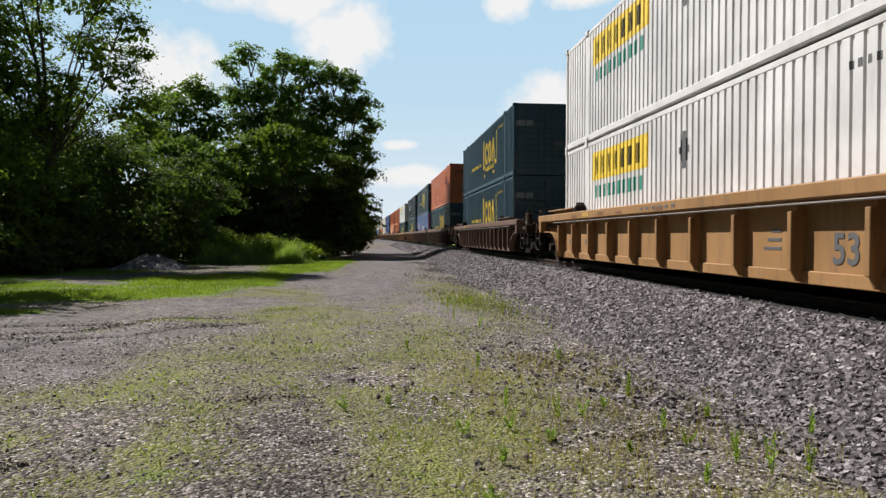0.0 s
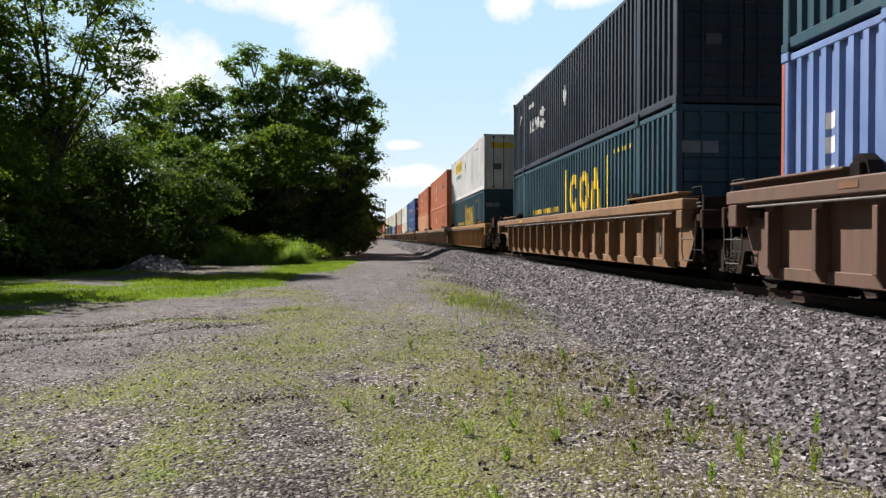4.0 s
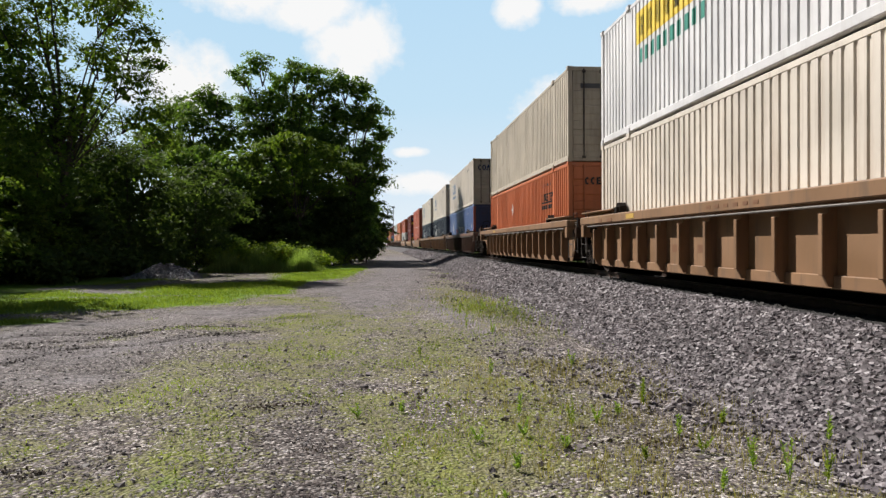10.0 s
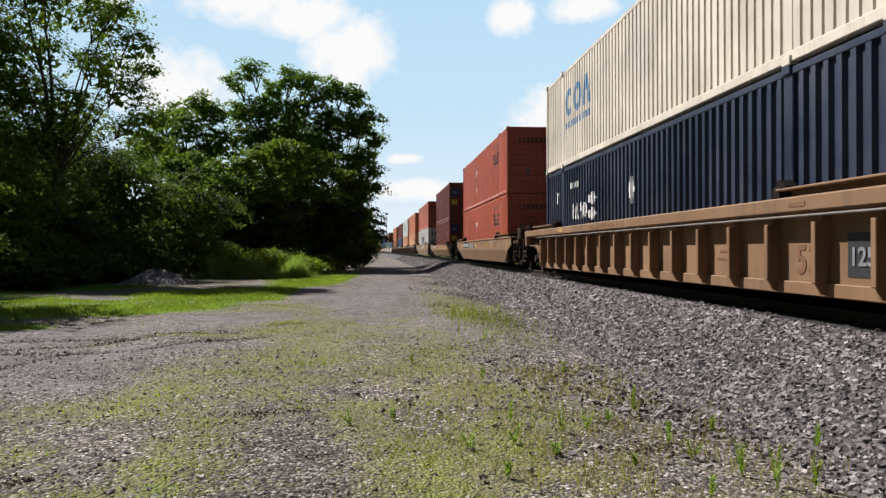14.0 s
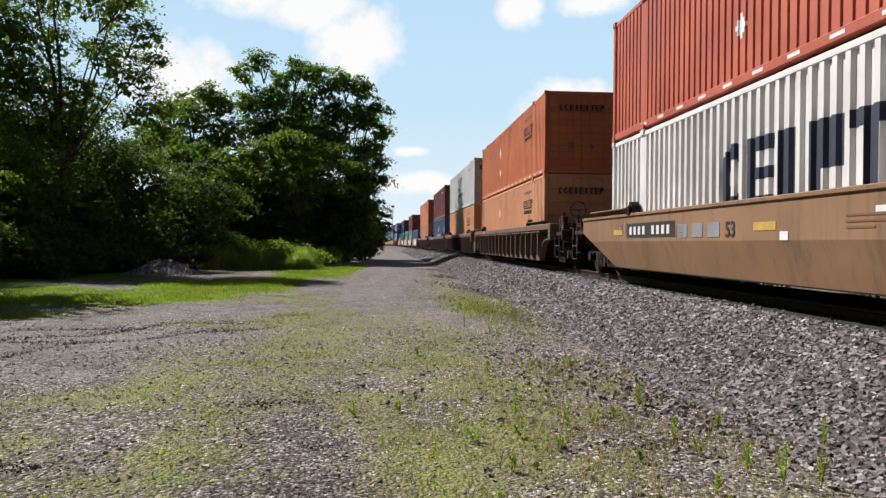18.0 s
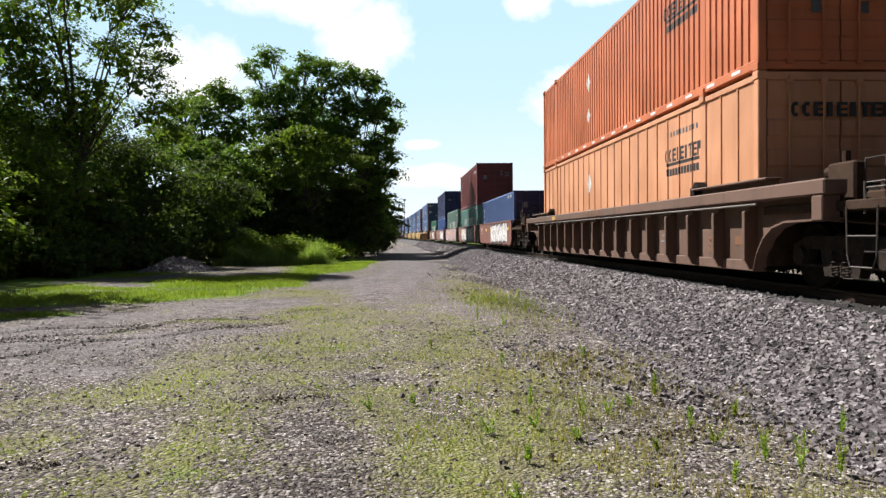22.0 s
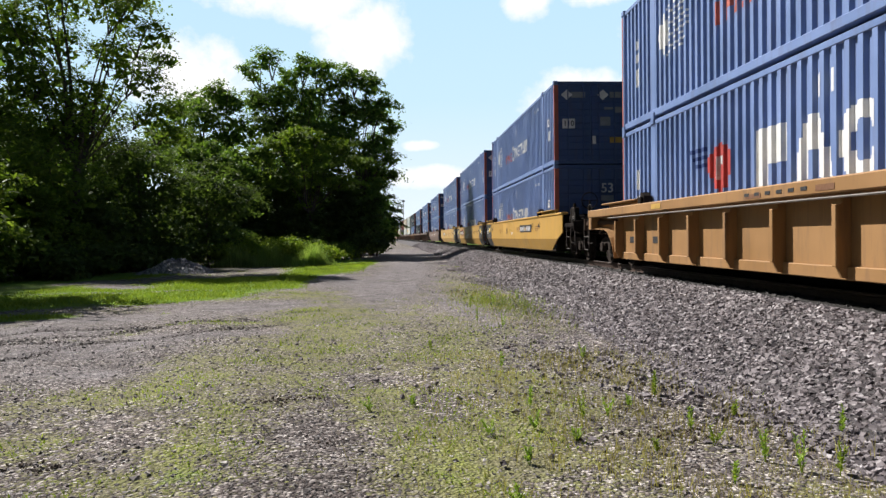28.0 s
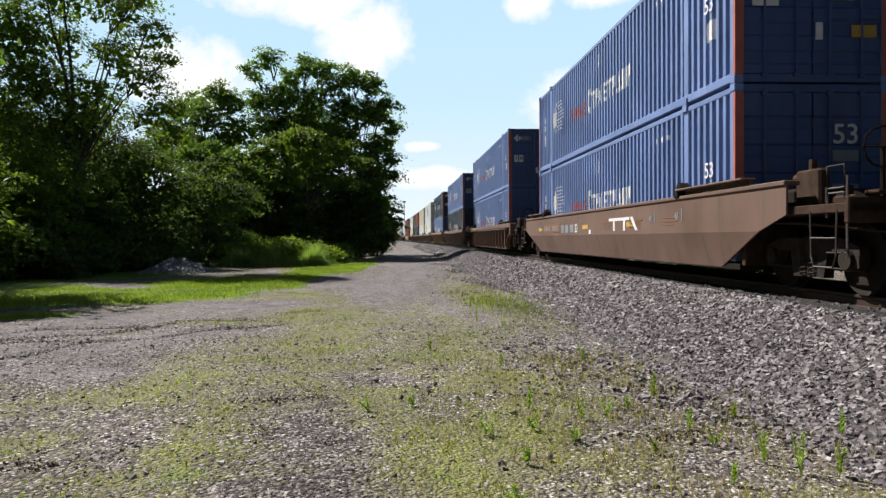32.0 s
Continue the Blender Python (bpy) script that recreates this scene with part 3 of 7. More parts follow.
def stones(name, place, size, mat, rng, base=0, flat=1.0):
    """Many angular stones as one mesh."""
    bv, bf = ((CUBE_V, CUBE_F), (OCT_V, OCT_F), (ICO_V, ICO_F))[base]
    n, k = len(place), len(bv)
    v = bv[None] * (1 + rng.uniform(-0.38, 0.25, (n, k, 1)))
    v = v * rng.uniform(0.55, 1.25, (n, 1, 3)) * size[:, None, None]
    q = rng.normal(size=(n, 4))
    q /= np.linalg.norm(q, axis=1)[:, None]
    w, x, y, z = q.T
    R = np.stack([1 - 2 * (y * y + z * z), 2 * (x * y - z * w), 2 * (x * z + y * w), 2 * (x * y + z * w), 1 - 2 * (x * x + z * z), 2 * (y * z - x * w),
                  2 * (x * z - y * w), 2 * (y * z + x * w), 1 - 2 * (x * x + y * y)], -1).reshape(n, 3, 3)
    v = np.einsum("nij,nkj->nki", R, v) * np.array([1, 1, flat]) + place[:, None]
    f = (bf[None] + (np.arange(n) * k)[:, None, None]).reshape(-1, 3)
    return quick(name, v.reshape(-1, 3), f, mat)


rng = np.random.default_rng(5)


def bed_height(off):
    return np.interp(off, [o for o, z in bed_profile], [z for o, z in bed_profile])


def ballast_points(n, s0, s1, o0, o1):
    s, o = rng.uniform(s0, s1, n), rng.uniform(o0, o1, n)
    a = BEND * s
    return np.stack([MIDDLE - (1 - np.cos(a)) / BEND + o, np.sin(a) / BEND, RAILZ + bed_height(o)], -1)


near = ballast_points(36000, 3, 22, -3.7, -1.3)
mid = ballast_points(21000, 22, 60, -3.5, -1.3)
inner = ballast_points(4500, 4, 40, -1.25, 1.5)
pts = np.concatenate([near, mid])
sz = np.concatenate([rng.uniform(0.012, 0.034, len(near)) * np.clip(1 + 0.04 * (near[:, 1] - 8), 1, 1.5), rng.uniform(0.024, 0.050, len(mid))])
# stones that have rolled out over the yard, furthest abreast of the bare stretch
spill = ballast_points(15000, 3, 45, -3.3, -3.0)
spill[:, 0] -= rng.exponential(1.0, 15000) * (0.42 + 0.5 * np.exp(-((spill[:, 1] - 9.5) / 3.2) ** 2))
spill[:, 2] = 0.0
far_bank = ballast_points(6000, 60, 130, -3.3, -1.5)
pts, sz = np.concatenate([pts, spill, far_bank]), np.concatenate([sz, rng.uniform(0.010, 0.032, 15000), rng.uniform(0.05, 0.10, 6000)])
edge = pts[:, 0] - MIDDLE < -3.05
pts[edge, 2] = np.where(pts[edge, 1] < 60, np.maximum(pts[edge, 2], 0.0), pts[edge, 2])
tagged(new("ballast_stones", stones("ballast_stones", pts, sz * 1.06, BALLAST, rng, 0, 0.78)), "loose crushed grey ballast stones beside the track", "ballast", kind="stuff")

# darker copy of the ballast stones, standing in for shade under the cars
SHADED_STONE = stone_mat("shade-dark stone", [(0.0, (0.012, 0.011, 0.010)), (0.6, (0.035, 0.031, 0.028)), (1.0, (0.08, 0.074, 0.07))])
tagged(new("track_stones", stones("track_stones", inner, rng.uniform(0.025, 0.05, len(inner)), SHADED_STONE, rng)), "ballast stones between the rails, train shade put in their colour", "ballast", kind="stuff")

n = 95000
gp = np.stack([rng.uniform(-7.5, 4.2, n), 2.6 + 15 * rng.random(n) ** 1.5, np.zeros(n)], -1)
gp[:, 2] = ground_z(gp[:, 0], gp[:, 1]) - 0.002
c0, c1, c2 = cover(gp[:, 0], gp[:, 1])
keep = rng.random(n) > 0.40 * c0 + 0.75 * c1 + c2 + np.clip((gp[:, 1] - 10) / 7, 0, 1)
gp = gp[keep]
tagged(new("gravel", stones("gravel", gp, (0.006 + 0.016 * rng.random(len(gp)) ** 2) * (1 + 0.04 * gp[:, 1]) * (1 + 0.6 * (rng.random(len(gp)) > 0.985)), PEBBLE, rng, 1, 0.75)), "scattered small gravel stones on the yard", "gravel", kind="stuff")

m = 9000
far_p = np.stack([rng.uniform(-9, 4.0, m), 11 + 30 * rng.random(m) ** 1.4, np.zeros(m)], -1)
f0, f1, f2 = cover(far_p[:, 0], far_p[:, 1])
far_p = far_p[rng.random(m) > 0.4 * f0 + 0.6 * f1 + 1.5 * f2]
far_p[:, 2] = ground_z(far_p[:, 0], far_p[:, 1])
tagged(new("coarse_gravel", stones("coarse_gravel", far_p, rng.uniform(0.012, 0.034, len(far_p)), PEBBLE, rng, 1, 0.6)), "coarser loose stones on the far part of the yard", "gravel", kind="stuff")

# dark crumbs turned up along the wheel ruts
rut = []
for line in RUTS:
    for (x0, y0), (x1, y1) in zip(line, line[1:]):
        k = int(55 * math.hypot(x1 - x0, y1 - y0))
        t = rng.random(k)
        rut.append(np.stack([x0 + (x1 - x0) * t + rng.normal(size=k) * 0.09, y0 + (y1 - y0) * t + rng.normal(size=k) * 0.09, np.zeros(k)], -1))
rut = np.concatenate(rut)
rut[:, 2] = ground_z(rut[:, 0], rut[:, 1]) - 0.02
tagged(new("wheel_ruts", stones("wheel_ruts", rut, rng.uniform(0.006, 0.024, len(rut)), plain("dark damp earth", (0.075, 0.064, 0.058), 0.95), rng, 1)), "dark crumbs of earth in the wheel ruts", "earth", kind="stuff")

# rails and ties
track = tagged(new("track"), "railway track of rusty steel rails on weathered wooden ties", "railway track", kind="structure")
foot = [(-0.07, -0.171), (0.07, -0.171), (0.07, -0.155), (0.012, -0.135), (0.012, -0.05), (0.036, -0.035), (0.036, -0.002), (-0.036, -0.002), (-0.036, -0.035), (-0.012, -0.05), (-0.012, -0.135), (-0.07, -0.155)]
for side in (-0.755, 0.755):
    v, q = along([(o + side, z) for o, z in foot], -760, 1000, 8, True)
    rail = piece("rail", quick("rail", v, q, RAIL), track)
    v, q = along([(side - 0.028, -0.002), (side - 0.02, 0.003), (side + 0.02, 0.003), (side + 0.028, -0.002)], -760, 1000, 8)
    piece("rail_head", quick("rail_head", v, q, HEAD), rail, label="polished top of the rail")
tie_mesh = Geo().box(-1.3, 1.3, -0.115, 0.115, -0.36, -0.172, 0.012).mesh("tie", TIE)
for k in range(180):
    s = -8 + 0.54 * k
    x, y, z = on_track(s, rng.uniform(-0.04, 0.04))
    piece("tie", tie_mesh, track, m=pose(x, y, z, 0, 0, math.degrees(BEND * s) + rng.uniform(-1, 1)))

# ---- containers ----
CACHE = {}


def cached(key, make):
    if key not in CACHE:
        CACHE[key] = make()
    return CACHE[key]


def ribs_of(style, length):
    """The side's cross-section: (y, depth) from end to end; depth counts inwards from the rails."""
    half = length / 2 - 0.14
    if style == "sheet":
        n = round(2 * half / 0.62)
        step, out = 2 * half / n, [(-half, 0.024)]
        for k in range(1, n):
            y = -half + k * step
            out += [(y - 0.03, 0.024), (y - 0.02, 0.004), (y + 0.02, 0.004), (y + 0.03, 0.024)]
        return out + [(half, 0.024)]
    pitch, flat, slope = {"corr": (0.262, 0.098, 0.030), "fine": (0.235, 0.150, 0.020), "iso": (0.278, 0.080, 0.045)}[style]
    deep = {"corr": 0.056, "fine": 0.029, "iso": 0.046}[style]
    n = round(2 * half / pitch)
    step, out = 2 * half / n, []
    for k in range(n):
        y = -half + k * step
        out += [(y, 0.002), (y + flat, 0.002), (y + flat + slope, deep), (y + step - slope, deep)]
    return out + [(half, 0.002)]


def skin(prof, width, z0, z1, side):
    v, q = [], []
    for y, d in prof:
        x = side * (width / 2 - 0.012 - d)
        v += [(x, y, z0), (x, y, z1)]
    for k in range(len(prof) - 1):
        f = (2 * k, 2 * k + 1, 2 * k + 3, 2 * k + 2)
        q.append(f if side < 0 else f[::-1])
    return quick("side_panel", v, np.array(q))


def painted(prof, width, shapes, length):
    """Lettering that follows the ribs of the left-hand side. Shapes: distance from the far end (start, stop), heights and a slant."""
    ys = np.array([p[0] for p in prof])
    ds = np.array([p[1] for p in prof])
    v, q = [], []
    for d0, d1, z0, z1, lean in shapes:
        a, b = length / 2 - d1, length / 2 - d0
        cuts = np.array([a, *ys[(ys > a) & (ys < b)], b])
        dep = np.interp(cuts, ys, ds)
        f = (cuts - a) / (b - a)
        for k in range(len(cuts) - 1):
            n = len(v)
            for j in (k, k + 1):
                x = -(width / 2 - 0.012 - dep[j]) - 0.004
                up = lean * (f[j] - 0.5)
                v += [(x, cuts[j], z0 + up), (x, cuts[j], z1 + up)]
            q.append((n, n + 1, n + 3, n + 2))
    return quick("lettering", v, np.array(q))


def diamond(d, z, w, h):
    n = 6
    out = []
    for k in range(n):
        a, b = -w + 2 * w * k / n, -w + 2 * w * (k + 1) / n
        hh = h * (1 - abs((a + b) / 2) / w)
        out.append((d + a, d + b, z - hh, z + hh, 0.0))
    return out


def blocks(d0, d1, z0, z1, n, gap=0.22, lean=0.0, tall=()):
    """A word as a row of plain upright bars."""
    w = (d1 - d0) / n
    return [(d0 + k * w, d0 + (k + 1 - gap) * w, z0, z1 + (0.25 * (z1 - z0) if k in tall else 0), lean) for k in range(n)]


def stencil(d0, d1, z0, z1, n, lean=0.0):
    """A heavy word as a row of plain bars, each about half its letter's width."""
    w = (d1 - d0) / n
    return [(d0 + (k + 0.08) * w, d0 + (k + 0.62) * w, z0, z1, lean) for k in range(n)]


def form(kind, d0, d1, z0, z1):
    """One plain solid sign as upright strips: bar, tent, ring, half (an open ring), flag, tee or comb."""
    n, out = max(6, int((d1 - d0) / 0.06)), []
    h = z1 - z0
    for k in range(n):
        a, b = d0 + (d1 - d0) * k / n, d0 + (d1 - d0) * (k + 1) / n
        u = (k + 0.5) / n
        if kind == "bar":
            bits = [(0, 1)] if 0.1 < u < 0.62 else []
        elif kind == "tent":
            top = 1 - abs(2 * u - 1)
            bits = [(max(0, min(0.5, top * 1.5 - 0.8)), min(1, top * 1.5))]
        elif kind in ("ring", "half"):
            r = math.sqrt(max(0, 1 - (2 * u - 1) ** 2)) / 2
            q = math.sqrt(max(0, 0.2 - (2 * u - 1) ** 2)) / 2 * 1.2
            bits = [(0.5 - r, 0.5 - q), (0.5 + q, 0.5 + r)] if q > 0.02 else ([(0.5 - r, 0.5 + r)] if kind == "ring" or u < 0.5 else [])
        elif kind == "flag":
            bits = [(0, 1)] if u < 0.36 else ([(0.42, 1)] if u < 0.9 else [])
        elif kind == "tee":
            bits = [(0, 1)] if 0.34 < u < 0.66 else [(0.8, 1)]
        else:
            bits = [(0, 1)] if u < 0.34 else ([(0, 0.2), (0.42, 0.58), (0.8, 1)] if u < 0.92 else [])
        out += [(a, b, z0 + p * h, z0 + q * h, 0.0) for p, q in bits]
    return out


def signs(kinds, d0, d1, z0, z1, gap=0.12, tall=()):
    """A heavy word as a row of plain solid signs."""
    w = (d1 - d0) / len(kinds)
    return [p for k, kind in enumerate(kinds) for p in form(kind, d0 + k * w, d0 + (k + 1 - gap) * w, z0 - (0.12 * (z1 - z0) if k in tall else 0), z1 + (0.3 * (z1 - z0) if k in tall else 0))]


def mark_sets(kind, upper):
    """Colour and shapes of the lettering on a container's side, by its livery."""
    num = blocks(12.5, 13.9, 2.38, 2.48, 9, 0.5)
    if kind == "bracket":
        big = [(8.05, 8.22, 0.95, 2.4, 0), (11.9, 12.07, 0.95, 2.4, 0)] + signs(("half", "ring", "tent"), 8.6, 11.6, 1.1, 2.2, 0.1)
        if upper:
            big += [(8.22, 8.6, 0.95, 1.12, 0), (11.5, 11.9, 0.95, 1.12, 0)] + blocks(8.8, 11.4, 0.78, 1.0, 10, 0.3) + diamond(8.5, 0.6, 0.2, 0.12) + diamond(11.2, 0.6, 0.2, 0.12)
        return [("yellow", big + blocks(3.6, 7.3, 1.2, 1.36, 17, 0.35) + num)]
    if kind == "stack":
        # a pale lozenge with a mark of wavy lines behind it
        logo = diamond(2.62, 1.62, 0.3, 0.5) + [(2.75 + 0.14 * k + 0.05 * (j % 2), 2.85 + 0.14 * k + 0.05 * (j % 2), 1.16 + 0.115 * j + 0.02 * (k % 2), 1.205 + 0.115 * j + 0.02 * (k % 2), 0) for j in range(9) for k in range(8 - abs(j - 4) // 2)]
        edge = [(0.92, 1.12, 1.75, 1.95, 0), (0.92, 1.12, 1.45, 1.65, 0), (0.92, 1.12, 0.9, 1.3, 0)]
        word = signs(("half", "tee", "tent", "half", "comb", "tee", "flag", "tent", "bar", "flag"), 7.0, 10.9, 1.12, 1.62, 0.1, (0,))
        return [("white", logo + edge + word + num[:5] + [(7.75, 7.85, 2.15, 2.5, 0), (8.05, 8.15, 2.15, 2.5, 0), (14.98, 15.3, 0.95, 1.3, 0)]),
                ("coral", signs(("bar", "flag", "tent", "half", "comb"), 5.0, 6.85, 1.1, 1.5, 0.1))]
    if kind == "shield":
        word = signs(("flag", "tent", "half", "comb", "flag"), 6.4, 11.6, 1.05, 2.0, 0.08)
        shield = [(4.7 + 0.1 * k, 4.8 + 0.1 * k, 1.05 + 0.1 * abs(k - 4.5), 2.0 - 0.05 * abs(k - 4.5), 0) for k in range(9)]
        wing = [(3.9, 4.7, 1.9, 1.98, 0), (4.05, 4.7, 1.76, 1.83, 0), (4.2, 4.7, 1.62, 1.69, 0)]
        return [("white", word + num[:6] + [(8.0, 8.12, 2.2, 2.5, 0), (8.3, 8.42, 2.2, 2.5, 0), (5.05, 5.15, 1.35, 1.75, 0), (5.15, 5.32, 1.6, 1.75, 0), (0.92, 1.12, 0.9, 1.3, 0), (0.92, 1.12, 1.45, 1.9, 0)]), ("red", shield), ("blue", wing)]
    if kind == "panel":
        return [("yellow", [(2.5, 6.3, 1.86, 2.56, 0)]), ("black", blocks(2.75, 6.05, 2.0, 2.42, 7, 0.45)), ("green", stencil(2.7, 6.1, 1.42, 1.72, 10)),
                ("grey", diamond(8.0, 2.0, 0.22, 0.4) + num)]
    if kind == "swoop":
        low = (0.95, 2.05) if not upper else (1.45, 2.35)
        span = (5.7, 9.8) if not upper else (6.1, 8.9)
        return [("ink", signs(("half", "comb", "bar", "flag", "tee"), *span, *low, 0.06) + ([] if not upper else blocks(6.4, 9.6, 0.95, 1.2, 10, 0.4))), ("grey", num)]
    if kind == "label":
        return [("black", [(12.3, 13.9, 1.80, 1.86, 0)] + signs(("half", "half", "comb", "bar", "comb", "bar", "tee", "comb", "flag"), 12.2, 14.0, 1.88, 2.14, 0.1) + blocks(12.3, 13.9, 1.6, 1.74, 11, 0.2)),
                ("white", diamond(6.3, 1.9, 0.2, 0.3) + diamond(6.3, 0.95, 0.17, 0.24)), ("grey", num)]
    if kind == "facet":
        word = signs(("bar", "tent", "tent", "ring"), 3.0, 4.6, 1.3, 1.75, 0.08)
        return [("white", word + diamond(5.0, 1.78, 0.42, 0.2) + diamond(5.0, 1.38, 0.42, 0.2) + [(1.2, 1.55, 2.1, 2.2, 0), (1.33, 1.42, 1.85, 2.1, 0)] + blocks(2.9, 4.0, 2.2, 2.36, 6, 0.35) + diamond(8.0, 1.75, 0.2, 0.36))]
    if kind == "crest":
        return [("sky", signs(("half", "ring", "tent"), 2.4, 5.0, 1.45, 2.25, 0.08) + blocks(2.4, 5.0, 1.1, 1.28, 9, 0.35)), ("grey", num)]
    if kind == "wave":
        sweep = [(5.7 + 0.25 * k, 5.95 + 0.25 * k, 1.55 + 0.012 * k * k, 1.68 + 0.012 * k * k + 0.05, -0.05) for k in range(7)]
        return [("white", signs(("half", "tent", "tent", "half", "ring", "tent"), 4.5, 9.0, 0.72, 1.4, 0.08) + sweep + [(11.4, 11.52, 0.9, 2.4, 0), (11.75, 11.85, 1.9, 2.4, 0)])]
    if kind == "port":
        return [("white", signs(("half", "bar", "bar", "tent", "bar"), 2.9, 5.0, 1.1, 1.75, 0.1) + signs(("half", "comb", "bar", "flag", "flag", "bar", "tent", "half"), 5.5, 9.6, 1.1, 1.8, 0.1) + blocks(10.2, 11.6, 2.3, 2.45, 8, 0.35))]
    if kind == "plain40":
        return [("white", [(0.4, 0.6, 1.9 - 0.35 * k, 2.1 - 0.35 * k, 0) for k in range(4)] + blocks(10.0, 11.4, 2.3, 2.45, 8, 0.35))]
    if kind == "boxed":
        return [("yellow", [(9.9, 10.3, 1.62, 1.9, 0), (10.4, 10.65, 1.0, 1.25, 0)]), ("white", [(10.25, 10.31, 1.5, 2.2, 0), (10.75, 10.82, 1.9, 2.25, 0), (0.5, 0.78, 1.8, 2.1, 0), (10.45, 10.6, 0.7, 0.85, 0)])]
    return []


def container(paint_name, style, length, high, livery, upper, label, posts=True, trim=None):
    """A steel shipping container with doors at its near end; its origin is on its base's middle."""
    wide = 2.59 if length > 13 else 2.5
    col = PAINT[paint_name]
    # doors and end rails get a darker blue: their shade is put into the paint
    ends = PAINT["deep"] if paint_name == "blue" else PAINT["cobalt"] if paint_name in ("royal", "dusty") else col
    key = (style, length, high, wide)
    box = new("shipping_container")
    tagged(box, label, "shipping container", "containers on the train")
    h, L = high, length / 2
    prof = cached(("prof", style, length), lambda: ribs_of(style, length))
    piece("shell", cached(("shell", *key), lambda: Geo().box(-wide / 2 + 0.075, wide / 2 - 0.075, -L + 0.08, L - 0.08, 0.10, h - 0.05).mesh("shell")), box, col)
    for s in (-1, 1):
        piece("side_panel", cached(("skin", s, *key), lambda: skin(prof, wide, 0.15, h - 0.11, s)), box, col)
        x = s * (wide / 2 - 0.06)
        piece("top_rail", cached(("trail", s, *key), lambda: Geo().box(x - 0.055, x + 0.055, -L + 0.1, L - 0.1, h - 0.13, h - 0.03, 0.012).mesh("top_rail")), box, col)
        piece("bottom_rail", cached(("brail", s, *key), lambda: Geo().box(x - 0.06, x + 0.06, -L + 0.1, L - 0.1, 0.04, 0.19, 0.012).mesh("bottom_rail")), box, col)
        for e in (-1, 1):
            y = e * (L - 0.075)
            piece("corner_post", cached(("post", s, e, *key), lambda: Geo().box(x - 0.075, x + 0.06, y - 0.075, y + 0.075, 0.12, h - 0.12, 0.015).box(
                x - 0.09, x + 0.0625, y - 0.085, y + 0.085, 0, 0.125, 0.01).box(x - 0.09, x + 0.0625, y - 0.085, y + 0.085, h - 0.125, h, 0.01).mesh("corner_post")), box, col)
            if posts:
                yp = e * 6.03
                piece("lift_post", cached(("lift", s, e, *key), lambda: Geo().box(x - 0.05, x + 0.056, yp - 0.11, yp + 0.11, 0.12, h - 0.1, 0.012).box(
                    x - 0.09, x + 0.064, yp - 0.10, yp + 0.10, -0.004, 0.13, 0.01).box(x - 0.09, x + 0.064, yp - 0.10, yp + 0.10, h - 0.12, h + 0.004, 0.01).mesh("lift_post")), box, col)
    piece("roof", cached(("roof", *key), lambda: Geo().box(-wide / 2 + 0.08, wide / 2 - 0.08, -L + 0.12, L - 0.12, h - 0.048, h - 0.02).mesh("roof")), box, col)
    piece("end_wall", cached(("endw", *key), lambda: Geo().box(-wide / 2 + 0.13, wide / 2 - 0.13, L - 0.078, L - 0.045, 0.15, h - 0.12).mesh("end_wall")), box, col)
    for z in (0, 1):
        for e in (-1, 1):
            y = e * (L - 0.06)
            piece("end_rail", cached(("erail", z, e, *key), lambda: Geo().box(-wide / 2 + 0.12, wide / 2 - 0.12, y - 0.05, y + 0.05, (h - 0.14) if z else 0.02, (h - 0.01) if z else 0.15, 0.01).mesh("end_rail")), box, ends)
    for s in (-1, 1):
        def leaf():
            g = Geo()
            a, b = sorted((s * 0.015, s * (wide / 2 - 0.145)))
            out = [(-L + 0.075, 0.16), (-L + 0.02, 0.16)]
            for k in range(5):
                zz, st = 0.30 + k * (h - 0.6) / 5, (h - 0.6) / 5
                out += [(-L + 0.02, zz), (-L + 0.042, zz + 0.035), (-L + 0.042, zz + st * 0.45), (-L + 0.02, zz + st * 0.45 + 0.035)]
            g.prism(out + [(-L + 0.02, h - 0.15), (-L + 0.075, h - 0.15)], "x", a, b)
            return g.mesh("door")
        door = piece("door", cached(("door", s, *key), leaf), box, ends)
        for k in (0.28, 0.82):
            xr = s * k
            piece("lock_rod", cached(("lock", xr, *key), lambda: Geo().rod((xr, -L - 0.012, 0.1), (xr, -L - 0.012, h - 0.08), 0.019, 6).box(xr - 0.05, xr + 0.05, -L - 0.03, -L + 0.02, 0.1, 0.17).box(
                xr - 0.05, xr + 0.05, -L - 0.03, -L + 0.02, h - 0.2, h - 0.12).box(xr - 0.02, xr + 0.30 * s * 0.9 if s > 0 else xr + 0.02, -L - 0.04, -L - 0.015, 1.05, 1.09).mesh("lock_rod") if s > 0 else Geo().rod(
                (xr, -L - 0.012, 0.1), (xr, -L - 0.012, h - 0.08), 0.019, 6).box(xr - 0.05, xr + 0.05, -L - 0.03, -L + 0.02, 0.1, 0.17).box(xr - 0.05, xr + 0.05, -L - 0.03, -L + 0.02, h - 0.2, h - 0.12).mesh("lock_rod")), door, RODGREY if paint_name in ("white", "cream", "tan", "grey") else ends)
    for ink, shapes in mark_sets(livery, upper):
        piece("lettering", cached(("ink", livery, upper, ink, *key), lambda: painted(prof, wide, shapes, length)), box, INK[ink], ink + " painted marking")["kind"] = "stuff"
    if trim and paint_name != "royal":
        note = "faded salmon stripe on the corner post"
        bend = [(-wide / 2 - 0.019, -L + 0.07), (-wide / 2 - 0.019, -L - 0.005), (-wide / 2 + 0.13, -L - 0.005), (-wide / 2 + 0.13, -L + 0.002), (-wide / 2 - 0.012, -L + 0.002), (-wide / 2 - 0.012, -L + 0.07)]
